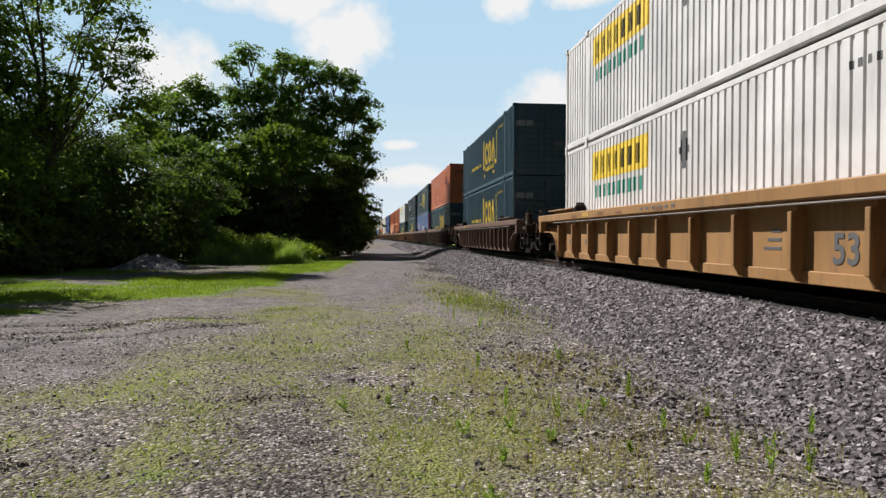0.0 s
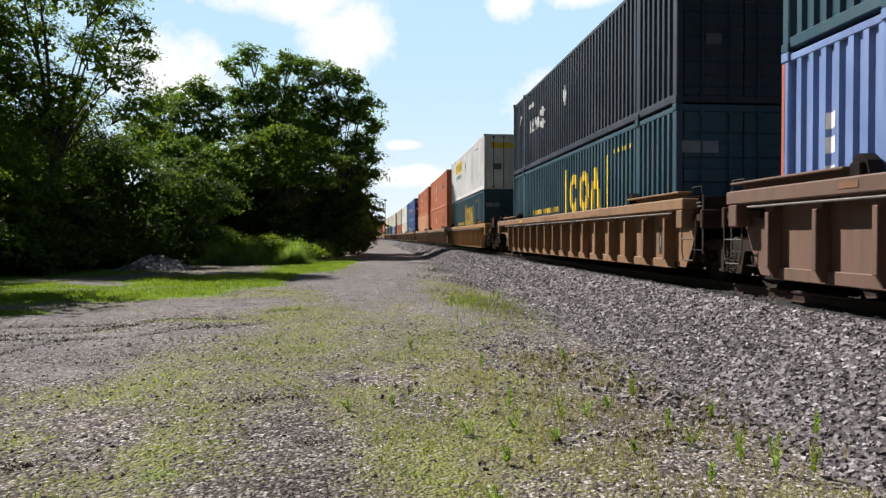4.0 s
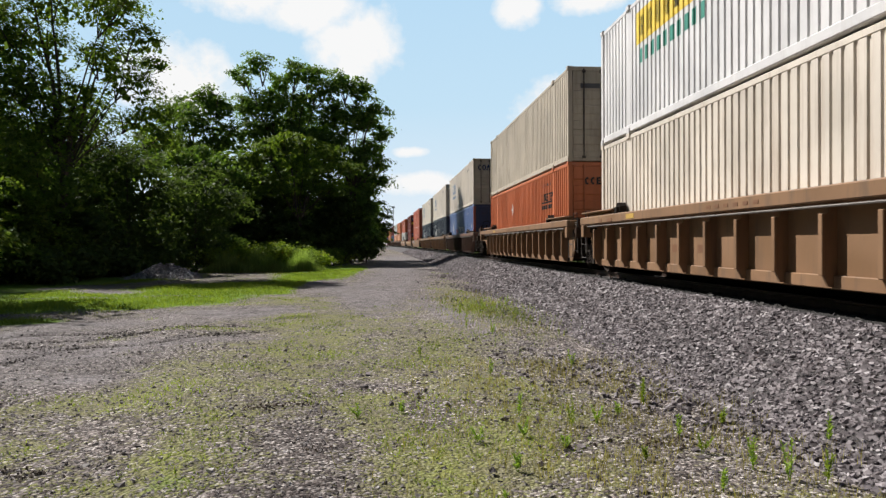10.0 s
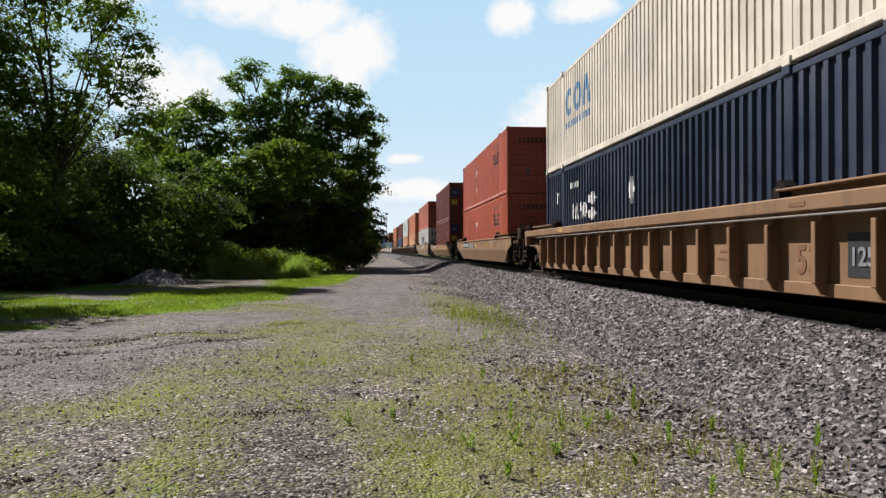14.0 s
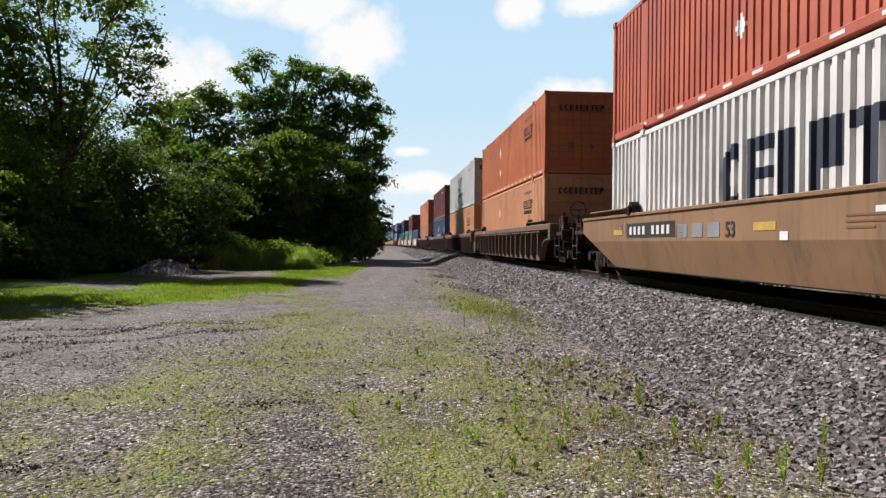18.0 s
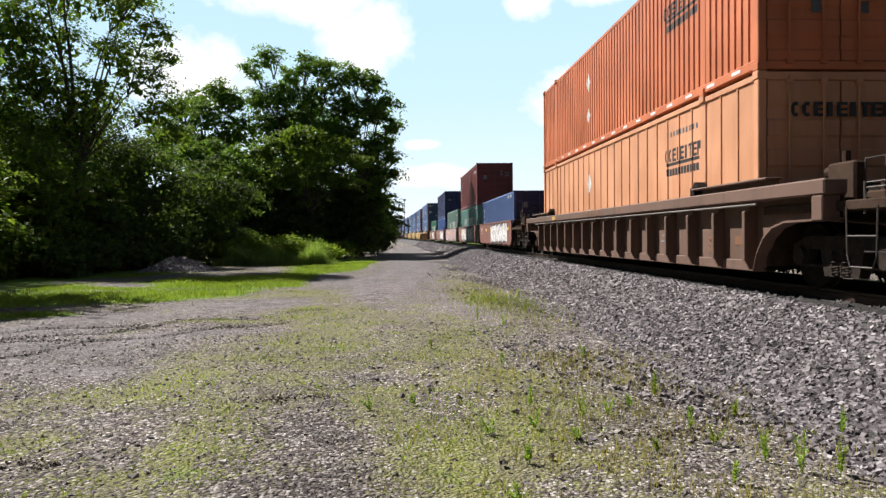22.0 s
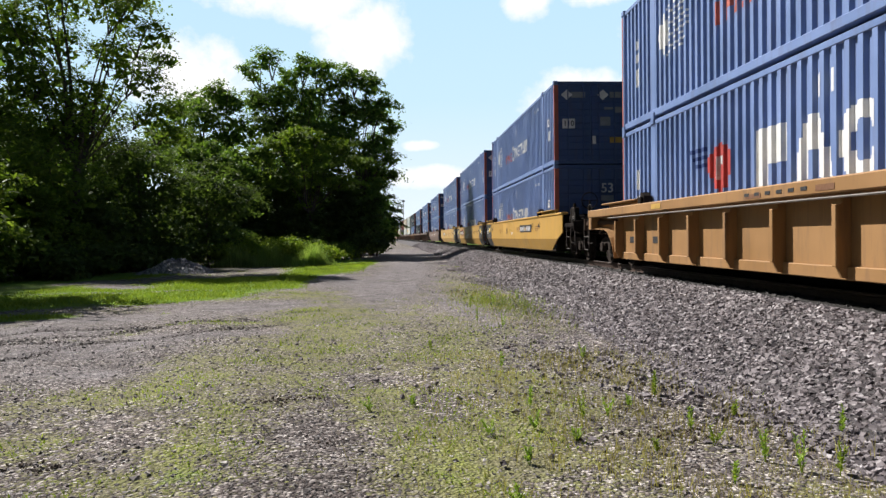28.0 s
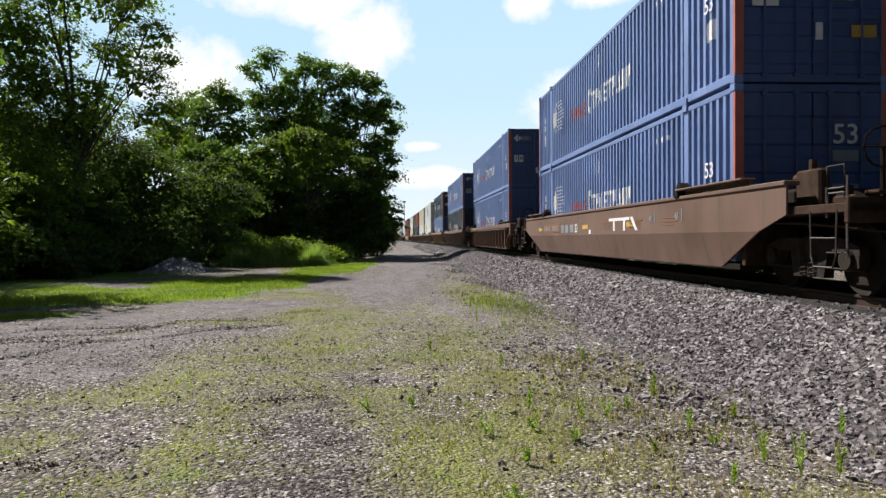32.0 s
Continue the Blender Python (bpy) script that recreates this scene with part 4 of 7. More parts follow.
        piece("edge_stripe", cached(("stripe", *key), lambda: Geo().prism(bend, "z", 0.14, h - 0.14).mesh("edge_stripe")), box, INK["salmon"], note)
        piece("edge_stripe", cached(("stripe right", *key), lambda: Geo().box(wide / 2 - 0.13, wide / 2 + 0.01, -L - 0.004, -L + 0.003, 0.14, h - 0.14).mesh("edge_stripe")), box, INK["salmon"], note)
        piece("edge_stripe", cached(("stripe far", *key), lambda: Geo().box(-wide / 2 - 0.019, -wide / 2 - 0.012, L - 0.07, L - 0.004, 0.14, h - 0.14).mesh("edge_stripe")), box, INK["salmon"], note)
    plates = {"bracket": [("dim", -0.85, 2.1, 0.7, 0.22), ("grey", 0.55, 1.3, 0.4, 0.16)], "stack": [("dim", -0.46, 2.42, 0.5, 0.2), ("dim", 0.86, 2.42, 0.4, 0.2), ("chalk", -0.8, 1.42, 0.44, 0.34), ("dim", 0.62, 1.95, 0.3, 0.08), ("dim", 0.95, 1.9, 0.24, 0.2), ("dim", 0.5, 1.5, 0.36, 0.3), ("chalk", 0.1, 0.85, 0.12, 0.28), ("old", 0.86, 0.85, 0.42, 0.2)] if upper else [("dim", 0.55, 1.72, 0.44, 0.18), ("dim", 0.55, 1.2, 0.44, 0.12)],
              "shield": [("dim", -0.5, 1.05, 0.9, 0.16), ("dim", -0.85, 0.45, 0.4, 0.2), ("red", -0.3, 1.7, 0.3, 0.45)], "label": [("grey", 0.35, 1.0, 0.16, 0.24), ("grey", -0.4, 1.0, 0.14, 0.24)],
              "swoop": [("dim", -0.5, 1.95, 0.9, 0.06)], "crest": [("grey", 0.62, 1.6, 0.3, 0.5)], "panel": [("yellow", -0.3, 2.3, 1.3, 0.3), ("grey", -0.6, 1.2, 0.4, 0.3)],
              "facet": [("white", -0.5, 2.3, 0.7, 0.14), ("grey", -0.6, 1.2, 0.3, 0.2)], "boxed": [("blue", -0.82, 2.1, 0.56, 0.6), ("chalk", -0.86, 2.16, 0.36, 0.06), ("chalk", -0.84, 2.02, 0.36, 0.06), ("yellow", -0.84, 1.35, 0.46, 0.42)], "wave": [("dim", -0.9, 2.4, 0.12, 0.12), ("dim", -0.66, 2.4, 0.12, 0.12)], "plain40": [("dim", -0.72, 1.9, 0.26, 0.26), ("dim", 0.85, 2.2, 0.3, 0.1), ("dim", 0.85, 2.02, 0.3, 0.1), ("dim", 0.45, 2.3, 0.14, 0.1), ("dim", 0.45, 2.1, 0.14, 0.1)]}.get(livery, [("grey", 0.62, 2.1, 0.5, 0.3), ("grey", -0.62, 2.3, 0.6, 0.14), ("grey", 0.62, 1.5, 0.5, 0.3)])
    for k, (ink, x, z, w, t) in enumerate(plates):
        piece("end_plate", cached(("plate", x, z, w, t, L), lambda: Geo().box(x - w / 2, x + w / 2, -L - 0.002, -L + 0.012, z - t / 2, z + t / 2).mesh("end_plate")), box, INK[ink], ink + " painted panel on the door end")
    if livery == "label" and upper and style == "fine":
        tape = Geo()
        for k in range(int((length - 1) / 0.95)):
            y = -L + 0.6 + 0.95 * k
            tape.box(-wide / 2 - 0.005, -wide / 2 + 0.002, y, y + 0.3, 0.09, 0.145)
        piece("reflective_tape", cached(("tape", *key), lambda: tape.mesh("reflective_tape")), box, INK["chalk"], "dashes of pale reflective tape on the bottom rail")["kind"] = "stuff"

    def word_at(text, size, ink, m):
        piece("lettering", cached(("text", text, size), lambda: letters(text, size, 0.004)), box, INK[ink], f"{ink} painted characters {text}", m)
    def end_word(kinds, x0, x1, z0, z1, ink):
        def build():
            g = Geo()
            for a, b, p, q, _ in signs(kinds, x0, x1, z0, z1, 0.1):
                g.box(a, b, -L - 0.004, -L + 0.012, p, q)
            return g.mesh("lettering")
        piece("lettering", cached(("end word", kinds, x0, z0, L), build), box, INK[ink], ink + " painted marking on the doors")["kind"] = "stuff"
    if livery == "swoop":
        end_word(("half", "comb", "bar", "flag", "tee"), -0.95, 0.95, 2.08, 2.5, "ink")
    elif livery == "label":
        end_word(("half", "half", "comb", "bar", "comb", "bar", "tee", "comb", "flag"), -0.8, 0.85, 2.2, 2.42, "black")
    elif livery == "crest":
        end_word(("half", "ring", "tent"), -1.0, -0.2, 2.15, 2.5, "blue")
    side, end = -wide / 2 - 0.003, -L - 0.006
    if livery == "stack":
        word_at("53", 0.38, "chalk", pose(side, L - 15.13, 1.45, 90, 0, -90))
        if upper:
            for x in (-0.86, 0.42):
                piece("lozenge", cached(("lozenge", x, L), lambda: Geo().prism([(x - 0.2, 2.42), (x, 2.6), (x + 0.2, 2.42), (x, 2.24)], "y", -L - 0.004, -L + 0.012).mesh("lozenge")), box, INK["chalk"], "pale lozenge on the door end")
            word_at("110", 0.26, "black", pose(-0.8, end - 0.003, 1.34, 90, 0, 0))
        else:
            word_at("53", 0.46, "chalk", pose(0.55, end, 1.92, 90, 0, 0))
    elif livery == "wave":
        word_at("45", 0.62, "chalk", pose(0.25, end, 1.85, 90, 0, 0))
        word_at("45", 0.5, "chalk", pose(side, -L + 0.55, 1.5, 90, 0, -90))
    return box


# ---- well cars ----
PIPE = plain("dusty grey pipe", (0.17, 0.15, 0.135), 0.6, 0.3, 3)
GRIMY = plain("grimy dark brown steel", (0.047, 0.029, 0.020), 0.9, 0.5, 5.0, spec=0.1)
DARK = {"brown": GRIMY, "tan": GRIMY, "ochre": GRIMY, "rust": GRIMY, "yellow": STEEL}
TRUCK = plain("greasy cast steel", (0.026, 0.019, 0.015), 0.85, 0.55, 7.0, spec=0.15)


def truck_mesh():
    g = Geo()
    for s in (-1, 1):
        x0, x1 = sorted((s * 0.93, s * 1.07))
        g.prism([(-1.12, 0.36), (-1.12, 0.62), (-0.75, 0.74), (0.75, 0.74), (1.12, 0.62), (1.12, 0.36), (0.82, 0.36), (0.72, 0.56), (0.46, 0.56), (0.36, 0.20), (-0.36, 0.20), (-0.46, 0.56), (-0.72, 0.56), (-0.82, 0.36)], "x", x0, x1)
        for y in (-0.2, 0.0, 0.2):
            for k in range(5):
                g.disc((y, 0.29 + 0.055 * k), "x", 0.02, x1 if s > 0 else x0 - 0.01, (x1 + 0.01) if s > 0 else x0, 6)
            g.rod((s * 1.02, y, 0.22), (s * 1.02, y, 0.55), 0.05, 8)
        for y in (-0.9, 0.9):
            g.disc((y, 0.46), "x", 0.13, min(s * 1.0, s * 1.13), max(s * 1.0, s * 1.13), 12)
        for y in (-0.11, 0.11):
            turns = [(s * 1.06 + 0.055 * math.cos(k * 1.05), y + 0.075 * math.sin(k * 1.05), 0.22 + 0.0115 * k) for k in range(28)]
            g.path(turns, 0.016, 4)
        g.rod((s * 1.0, -1.15, 0.33), (s * 1.0, 1.15, 0.33), 0.022, 5)
    g.box(-1.05, 1.05, -0.2, 0.2, 0.5, 0.78, 0.03)
    return g.mesh("truck", TRUCK)


def wheel_mesh(s):
    g = Geo()
    prof = [(0.09, 0.02), (0.12, 0.10), (0.40, 0.09), (0.455, 0.13), (0.46, 0.005), (0.49, 0.0), (0.49, -0.03), (0.43, -0.03), (0.36, 0.01), (0.12, -0.01)]
    n = 22
    v = [(s * (0.735 + w), r * math.cos(k * math.tau / n), r * math.sin(k * math.tau / n)) for k in range(n) for r, w in prof]
    m = len(prof)
    g.add(v, [(k * m + j, k * m + (j + 1) % m, (k + 1) % n * m + (j + 1) % m, (k + 1) % n * m + j) for k in range(n) for j in range(m)])
    return g.mesh("wheel", WHEEL)


WHEELSETS = []


def wheelset(car, y):
    ax = piece("wheelset", cached("axle", lambda: Geo().rod((-1.1, 0, 0), (1.1, 0, 0), 0.085, 10).box(-0.3, -0.22, -0.11, 0.11, -0.11, 0.11).mesh("axle", STEEL)), car, m=pose(0, y, 0.46))
    for s in (-1, 1):
        piece("wheel", cached(("wheel", s), lambda: wheel_mesh(s)), ax)
    WHEELSETS.append((ax, car, y))


def ladder_mesh(x, y, e):
    """A hanging step: a bent rod with one tread."""
    return Geo().path([(x, y - 0.28, 1.08), (x, y - 0.26, 0.52), (x, y - 0.2, 0.38), (x, y + 0.2, 0.38), (x, y + 0.26, 0.52), (x, y + 0.28, 1.08)], 0.013, 5).rod((x, y - 0.27, 0.74), (x, y + 0.27, 0.74), 0.012, 5).mesh("stirrup_step", RODGREY)


def grab_mesh(x, y, z0, z1, dy):
    return Geo().path([(x, y, z0), (x, y, z1), (x, y + dy, z1), (x, y + dy, z0)], 0.014, 5).mesh("grab_rail", RODGREY)


def end_gear(car, e, end, kind, half, ye, yb, paint_, dark, key):
    """Fender flange, ladder posts, valves and pipes on one end of a car."""
    if kind == "rib" and end == "C":
        arch = [(2.0, 0.97), (0.95, 0.95), (0.62, 0.88), (0.36, 0.72), (0.18, 0.50), (0.08, 0.24)]
        for s in (-1, 1):
            def flange():
                v = [(s * x, e * (half + d), z - dz) for x in (1.30, 1.50) for d, z in arch for dz in (0.0, 0.03)]
                n = 2 * len(arch)
                q = []
                for k in range(len(arch) - 1):
                    a = 2 * k
                    q += [(a, a + 2, n + a + 2, n + a), (a + 1, n + a + 1, n + a + 3, a + 3), (a, a + 1, a + 3, a + 2), (n + a, n + a + 2, n + a + 3, n + a + 1)]
                return Geo().add(v, q + [(0, n, n + 1, 1), (n - 2, n - 1, 2 * n - 1, 2 * n - 2)]).mesh("fender")
            piece("fender", cached(("fender", s, e, half), flange), car, paint_, "curved steel fender over the truck")
    tall = 2.0 if kind == "flat" else 1.5
    out = ye - e * 0.16
    for s in (-1, 1):
        def ladder():
            g = Geo()
            for d in (0.0, 0.42):
                g.rod((s * 1.37, out - e * d, 0.5 if d == 0 else 1.0), (s * 1.37, out - e * d, tall - (0.0 if d == 0 else 0.12)), 0.019, 6)
            for z in (0.56, 1.30, tall - 0.14):
                g.rod((s * 1.37, out, z), (s * 1.37, out - e * 0.42, z), 0.013, 5)
            return g.mesh("end_ladder")
        piece("end_ladder", cached(("ladder rails", s, e, ye, tall), ladder), car, RODGREY, "thin grimy steel ladder")
    if end == "C":
        r = np.random.default_rng(int(half * 10) + (e > 0))
        for k in range(4):
            x, w, z = -1.05 + 0.62 * k + r.uniform(-0.1, 0.1), r.uniform(0.07, 0.13), r.uniform(1.3, 1.72)
            y0, y1 = sorted((yb + e * r.uniform(1.0, 1.4), yb + e * r.uniform(1.6, 2.1)))
            piece("brake_valve", cached(("valve", k, e, *key), lambda: Geo().box(x - w, x + w, y0, y1, 1.17, z, 0.03).rod((x, y1, z - 0.1), (x, y1 + 0.1, z - 0.1), 0.07, 8).rod((x, (y0 + y1) / 2, z), (x, (y0 + y1) / 2, z + 0.14), 0.05, 8).mesh("brake_valve")), car, dark)
        piece("platform", cached(("platform", e, *key), lambda: Geo().box(-1.2, 1.2, min(ye - e * 0.1, ye + e * 0.16), max(ye - e * 0.1, ye + e * 0.16), 1.27, 1.31, 0.008).rod((-1.1, ye - e * 0.05, 1.0), (-1.1, ye - e * 0.05, 1.28), 0.03, 6).rod((1.1, ye - e * 0.05, 1.0), (1.1, ye - e * 0.05, 1.28), 0.03, 6).mesh("platform")), car, dark)
        piece("pipework", cached(("pipework", e, *key), lambda: Geo().path([(-1.25, yb + e * 0.3, 1.22), (-1.25, yb + e * 1.2, 1.22), (-0.9, yb + e * 1.5, 1.25), (-0.7, ye - e * 0.1, 0.9), (-0.5, ye + e * 0.1, 0.62)], 0.024, 6).path(
            [(-1.3, yb + e * 0.4, 0.98), (-1.3, yb + e * 1.6, 0.94), (-1.1, ye - e * 0.3, 0.86)], 0.02, 6).path([(-1.38, ye - e * 0.2, 0.86), (-0.9, ye + e * 0.06, 0.8), (-0.3, ye + e * 0.12, 0.92)], 0.016, 5).mesh("pipework")), car, dark, "grimy brake pipes")


def well_car(kind, colour, half, ends, number, label, top=1.43, fold=0.74, pitch=1.03, tuck=0.16):
    """A container well car unit. half: half the well's length; ends: C (coupler) or A (shared truck) at the near and the far end."""
    car = new("well_car")
    tagged(car, label, "freight car", "well cars of the train")
    paint_ = CAR[colour]
    reach = {"rib": {"C": 2.0, "A": 0.8}, "smooth": {"C": 1.75, "A": 1.0}, "flat": {"C": 0.15, "A": 0.15}}[kind]
    h0, h1 = -half - reach[ends[0]], half + reach[ends[1]]
    if kind == "smooth" and ends[0] == "A":
        h0 = -half - 0.12
    key = (kind, half, ends, top, fold, pitch, tuck)
    for s in (-1, 1):
        def sides():
            g = Geo()
            if kind == "rib":
                tails = {"C": [(2.0, 1.26), (2.0, 0.97), (0.95, 0.95), (0.62, 0.88), (0.36, 0.72), (0.18, 0.50), (0.08, 0.24)], "A": [(0.8, 1.26), (0.8, 0.95), (0.62, 0.60), (0.36, 0.24)]}
                outline = [(-half - d, z) for d, z in tails[ends[0]]] + [(half + d, z) for d, z in tails[ends[1]][::-1]]
                n = len(outline)
                v = [(s * (1.327 - t), y, z) for t in (0.0, 0.025) for y, z in outline]
                g.add(v, [(k, (k + 1) % n, n + (k + 1) % n, n + k) for k in range(n)], (), [tuple(range(n)), tuple(range(2 * n - 1, n - 1, -1))])
            elif kind == "flat":
                x0, x1 = sorted((s * 1.40, s * 1.44))
                g.prism([(h0, top), (h0, 0.66), (h0 + 0.3, 0.34), (h1 - 0.3, 0.34), (h1, 0.66), (h1, top)], "x", x0, x1)
                for k in range(int((h1 - h0) / 1.7)):
                    y = h0 + 0.9 + k * 1.7
                    g.box(x0 + 0.002, x1 - 0.002, y - 0.16, y + 0.16, 0.27, 0.345)
            else:
                cut = {"C": (0.75, 2.3), "A": (0.15, 0.4)}
                a0, b0 = (h0 + cut[ends[0]][0], h0 + cut[ends[0]][1])
                a1, b1 = (h1 - cut[ends[1]][0], h1 - cut[ends[1]][1])
                a = [(h0, top), (h0, fold + 0.22), (a0, fold), (a1, fold), (h1, fold + 0.22), (h1, top)]
                b = [(a0, fold), (b0, 0.26), (b1, 0.26), (a1, fold)]
                xo, xi, t = s * 1.50, s * (1.50 - tuck), -s * 0.03
                v = [(xo, y, z) for y, z in a] + [(xo + t, y, z) for y, z in a]
                g.add(v, [(i, (i + 1) % 6, 6 + (i + 1) % 6, 6 + i) for i in range(6)], (), [(0, 1, 2, 3, 4, 5), (11, 10, 9, 8, 7, 6)])
                v = [(xo if z > 0.5 else xi, y, z) for y, z in b] + [((xo if z > 0.5 else xi) + t, y, z) for y, z in b]
                g.add(v, [(0, 1, 2, 3), (7, 6, 5, 4), (0, 4, 5, 1), (1, 5, 6, 2), (2, 6, 7, 3)])
            return g.mesh("side_wall")
        piece("side_wall", cached(("side", s, *key), sides), car, paint_)
        if kind == "rib":
            x0, x1 = sorted((s * 1.30, s * 1.61))
            piece("top_chord", cached(("chord", s, *key), lambda: Geo().box(x0, x1, h0 - 0.05, h1 + 0.05, 1.25, 1.45, 0.02).mesh("top_chord")), car, paint_)
            x2, x3 = sorted((s * 1.29, s * 1.375))
            piece("bottom_sill", cached(("sill", s, *key), lambda: Geo().box(x2, x3, -half + 0.1, half - 0.1, 0.20, 0.37, 0.012).mesh("bottom_sill")), car, paint_)
            n = int(2 * half / pitch)
            fin = cached(("fin", s), lambda: Geo().prism([(s * 1.30, 1.26), (s * 1.42, 1.26), (s * 1.44, 1.13), (s * 1.535, 1.10), (s * 1.53, 0.8), (s * 1.50, 0.36), (s * 1.44, 0.23), (s * 1.30, 0.22)], "y", -0.02, 0.02).box(
                min(s * 1.50, s * 1.537), max(s * 1.50, s * 1.537), -0.045, 0.045, 0.37, 1.12, 0.008).mesh("rib"))
            for k in range(n + 1):
                y = -half + 0.15 + k * (2 * half - 0.3) / n
                piece("rib", fin, car, paint_, m=pose(0, y, 0))
            piece("conduit", cached(("pipe", s, *key), lambda: Geo().rod((s * 1.56, -half - 0.3, 1.205), (s * 1.56, half + 0.3, 1.205), 0.018, 6).mesh("conduit")), car, PIPE, "pale grey steel conduit under the top chord")
        else:
            x0, x1 = sorted((s * 1.30, s * (1.46 if kind == "flat" else 1.53)))
            piece("top_chord", cached(("chord", s, *key), lambda: Geo().box(x0, x1, h0, h1, top - 0.02, top + 0.05, 0.012).mesh("top_chord")), car, paint_)
        for e in (-1, 1):
            ya, yb = sorted((e * (half - 1.95), e * (half + 0.75)))
            wz = 1.45 if kind == "rib" else top + 0.05
            if kind != "flat":
                x0, x1 = sorted((s * 1.36, s * 1.60))
                piece("walkway", cached(("walk", s, e, *key), lambda: Geo().box(x0, x1, ya + 0.1, yb, wz + 0.09, wz + 0.125, 0.01).box(
                    min(s * 1.38, s * 1.44), max(s * 1.38, s * 1.44), ya + 0.15, yb - 0.1, wz - 0.01, wz + 0.1).mesh("walkway")), car, paint_)
            if kind != "flat":
                yg = e * (half - 2.0)
                piece("container_guide", cached(("guide", s, e, wz, half), lambda: Geo().prism([(yg - 0.17, wz - 0.01), (yg - 0.12, wz + 0.17), (yg - 0.02, wz + 0.25), (yg + 0.06, wz + 0.25), (yg + 0.17, wz + 0.11), (yg + 0.17, wz - 0.01)], "x", min(s * 1.33, s * 1.5), max(s * 1.33, s * 1.5)).box(
                    min(s * 1.5, s * 1.56), max(s * 1.5, s * 1.56), yg - 0.09, yg + 0.09, wz - 0.03, wz + 0.15, 0.01).mesh("container_guide", STEEL)), car, label="dark steel guide on the chord")
    piece("well_floor", cached(("floor", *key), lambda: Geo().box(-1.34, 1.34, -half - 0.1, half + 0.1, 0.24, 0.33).mesh("well_floor")), car, STEEL)
    for e, end in zip((-1, 1), ends):
        yb = e * (half + 0.12)
        ye = e * (half + (3.05 if end == "C" else 1.30))
        a, b = sorted((yb, yb + e * 0.12))
        piece("bulkhead", cached(("bulk", e, *key), lambda: Geo().box(-1.32, 1.32, a, b, 0.3, 1.52, 0.015).mesh("bulkhead")), car, DARK[colour])
        a2, b2 = sorted((yb + e * 0.12, ye))
        piece("end_deck", cached(("deck", e, end, *key), lambda: Geo().box(-1.42, 1.42, a2, b2, 1.05, 1.17, 0.012).box(-0.36, 0.36, a2, b2, 0.72, 1.05, 0.02).mesh("end_deck")), car, DARK[colour])
        a3, b3 = sorted((ye, ye - e * 0.10))
        piece("end_sill", cached(("esill", e, end, *key), lambda: Geo().box(-1.46, 1.46, a3, b3, 0.92, 1.24, 0.015).mesh("end_sill")), car, DARK[colour])
        yl = ye - e * 0.45
        for s in (-1, 1):
            piece("stirrup_step", cached(("ladder", s, e, end, *key), lambda: ladder_mesh(s * 1.5, yl, e)), car, label="thin bent grey steel step")
            piece("grab_rail", cached(("grab", s, e, end, *key), lambda: grab_mesh(s * 1.38, yl - e * 0.1, 1.17, 1.64, e * 0.35)), car, label="thin grey steel grab rail")
            if kind == "rib":
                yp = e * (half + reach[end] - 0.12)
                piece("end_post", cached(("epost", s, e, *key), lambda: Geo().box(min(s * 1.36, s * 1.60), max(s * 1.36, s * 1.60), yp - 0.12, yp + 0.12, 0.93, 1.25, 0.015).mesh("end_post")), car, paint_)
        if number < 33:
            end_gear(car, e, end, kind, half, ye, yb, paint_, DARK[colour], key)
        if end == "C":
            piece("coupler", cached(("coup", e, *key), lambda: Geo().box(-0.13, 0.13, min(ye, ye + e * 0.55), max(ye, ye + e * 0.55), 0.70, 0.95, 0.03).box(-0.22, 0.16, min(ye + e * 0.5, ye + e * 0.78), max(ye + e * 0.5, ye + e * 0.78), 0.66, 0.98, 0.05).mesh("coupler", STEEL)), car, label="heavy dark steel coupler")
            piece("brake_hose", cached(("hose", e, *key), lambda: Geo().path([(0.3, ye, 0.8), (0.33, ye + e * 0.2, 0.5), (0.3, ye + e * 0.45, 0.36), (0.2, ye + e * 0.7, 0.5)], 0.025, 6).mesh("brake_hose", HOSE)), car, label="black rubber brake hose")
            piece("brake_box", cached(("brake", e, *key), lambda: Geo().box(-1.0, -0.55, min(yb + e * 0.5, yb + e * 1.0), max(yb + e * 0.5, yb + e * 1.0), 1.17, 1.46, 0.05).rod((-0.2, yb + e * 0.8, 1.3), (0.7, yb + e * 0.8, 1.3), 0.14, 10).mesh("brake_box", STEEL)), car, label="dark brake gear and air tank")
            if e < 0:
                piece("brake_wheel", cached(("bwheel", e, *key), lambda: Geo().path([(-0.9 + 0.25 * math.cos(k * math.tau / 12), ye - e * 0.2, 1.85 + 0.25 * math.sin(k * math.tau / 12)) for k in range(13)], 0.016, 5).rod((-0.9, ye - e * 0.2, 1.17), (-0.9, ye - e * 0.2, 1.85), 0.03, 6).rod((-1.14, ye - e * 0.2, 1.85), (-0.66, ye - e * 0.2, 1.85), 0.012, 5).mesh("brake_wheel", STEEL)), car, label="dark hand-brake wheel")
        yt = e * (half + (1.55 if end == "C" else 1.78))
        if end == "C" or e > 0:
            piece("truck", cached("truck", truck_mesh), car, label="dark greasy cast steel truck", m=pose(0, yt, 0))
            wheelset(car, yt - 0.9)
            wheelset(car, yt + 0.9)
    mark_car(car, kind, colour, half, h1, ends, number, top)
    return car


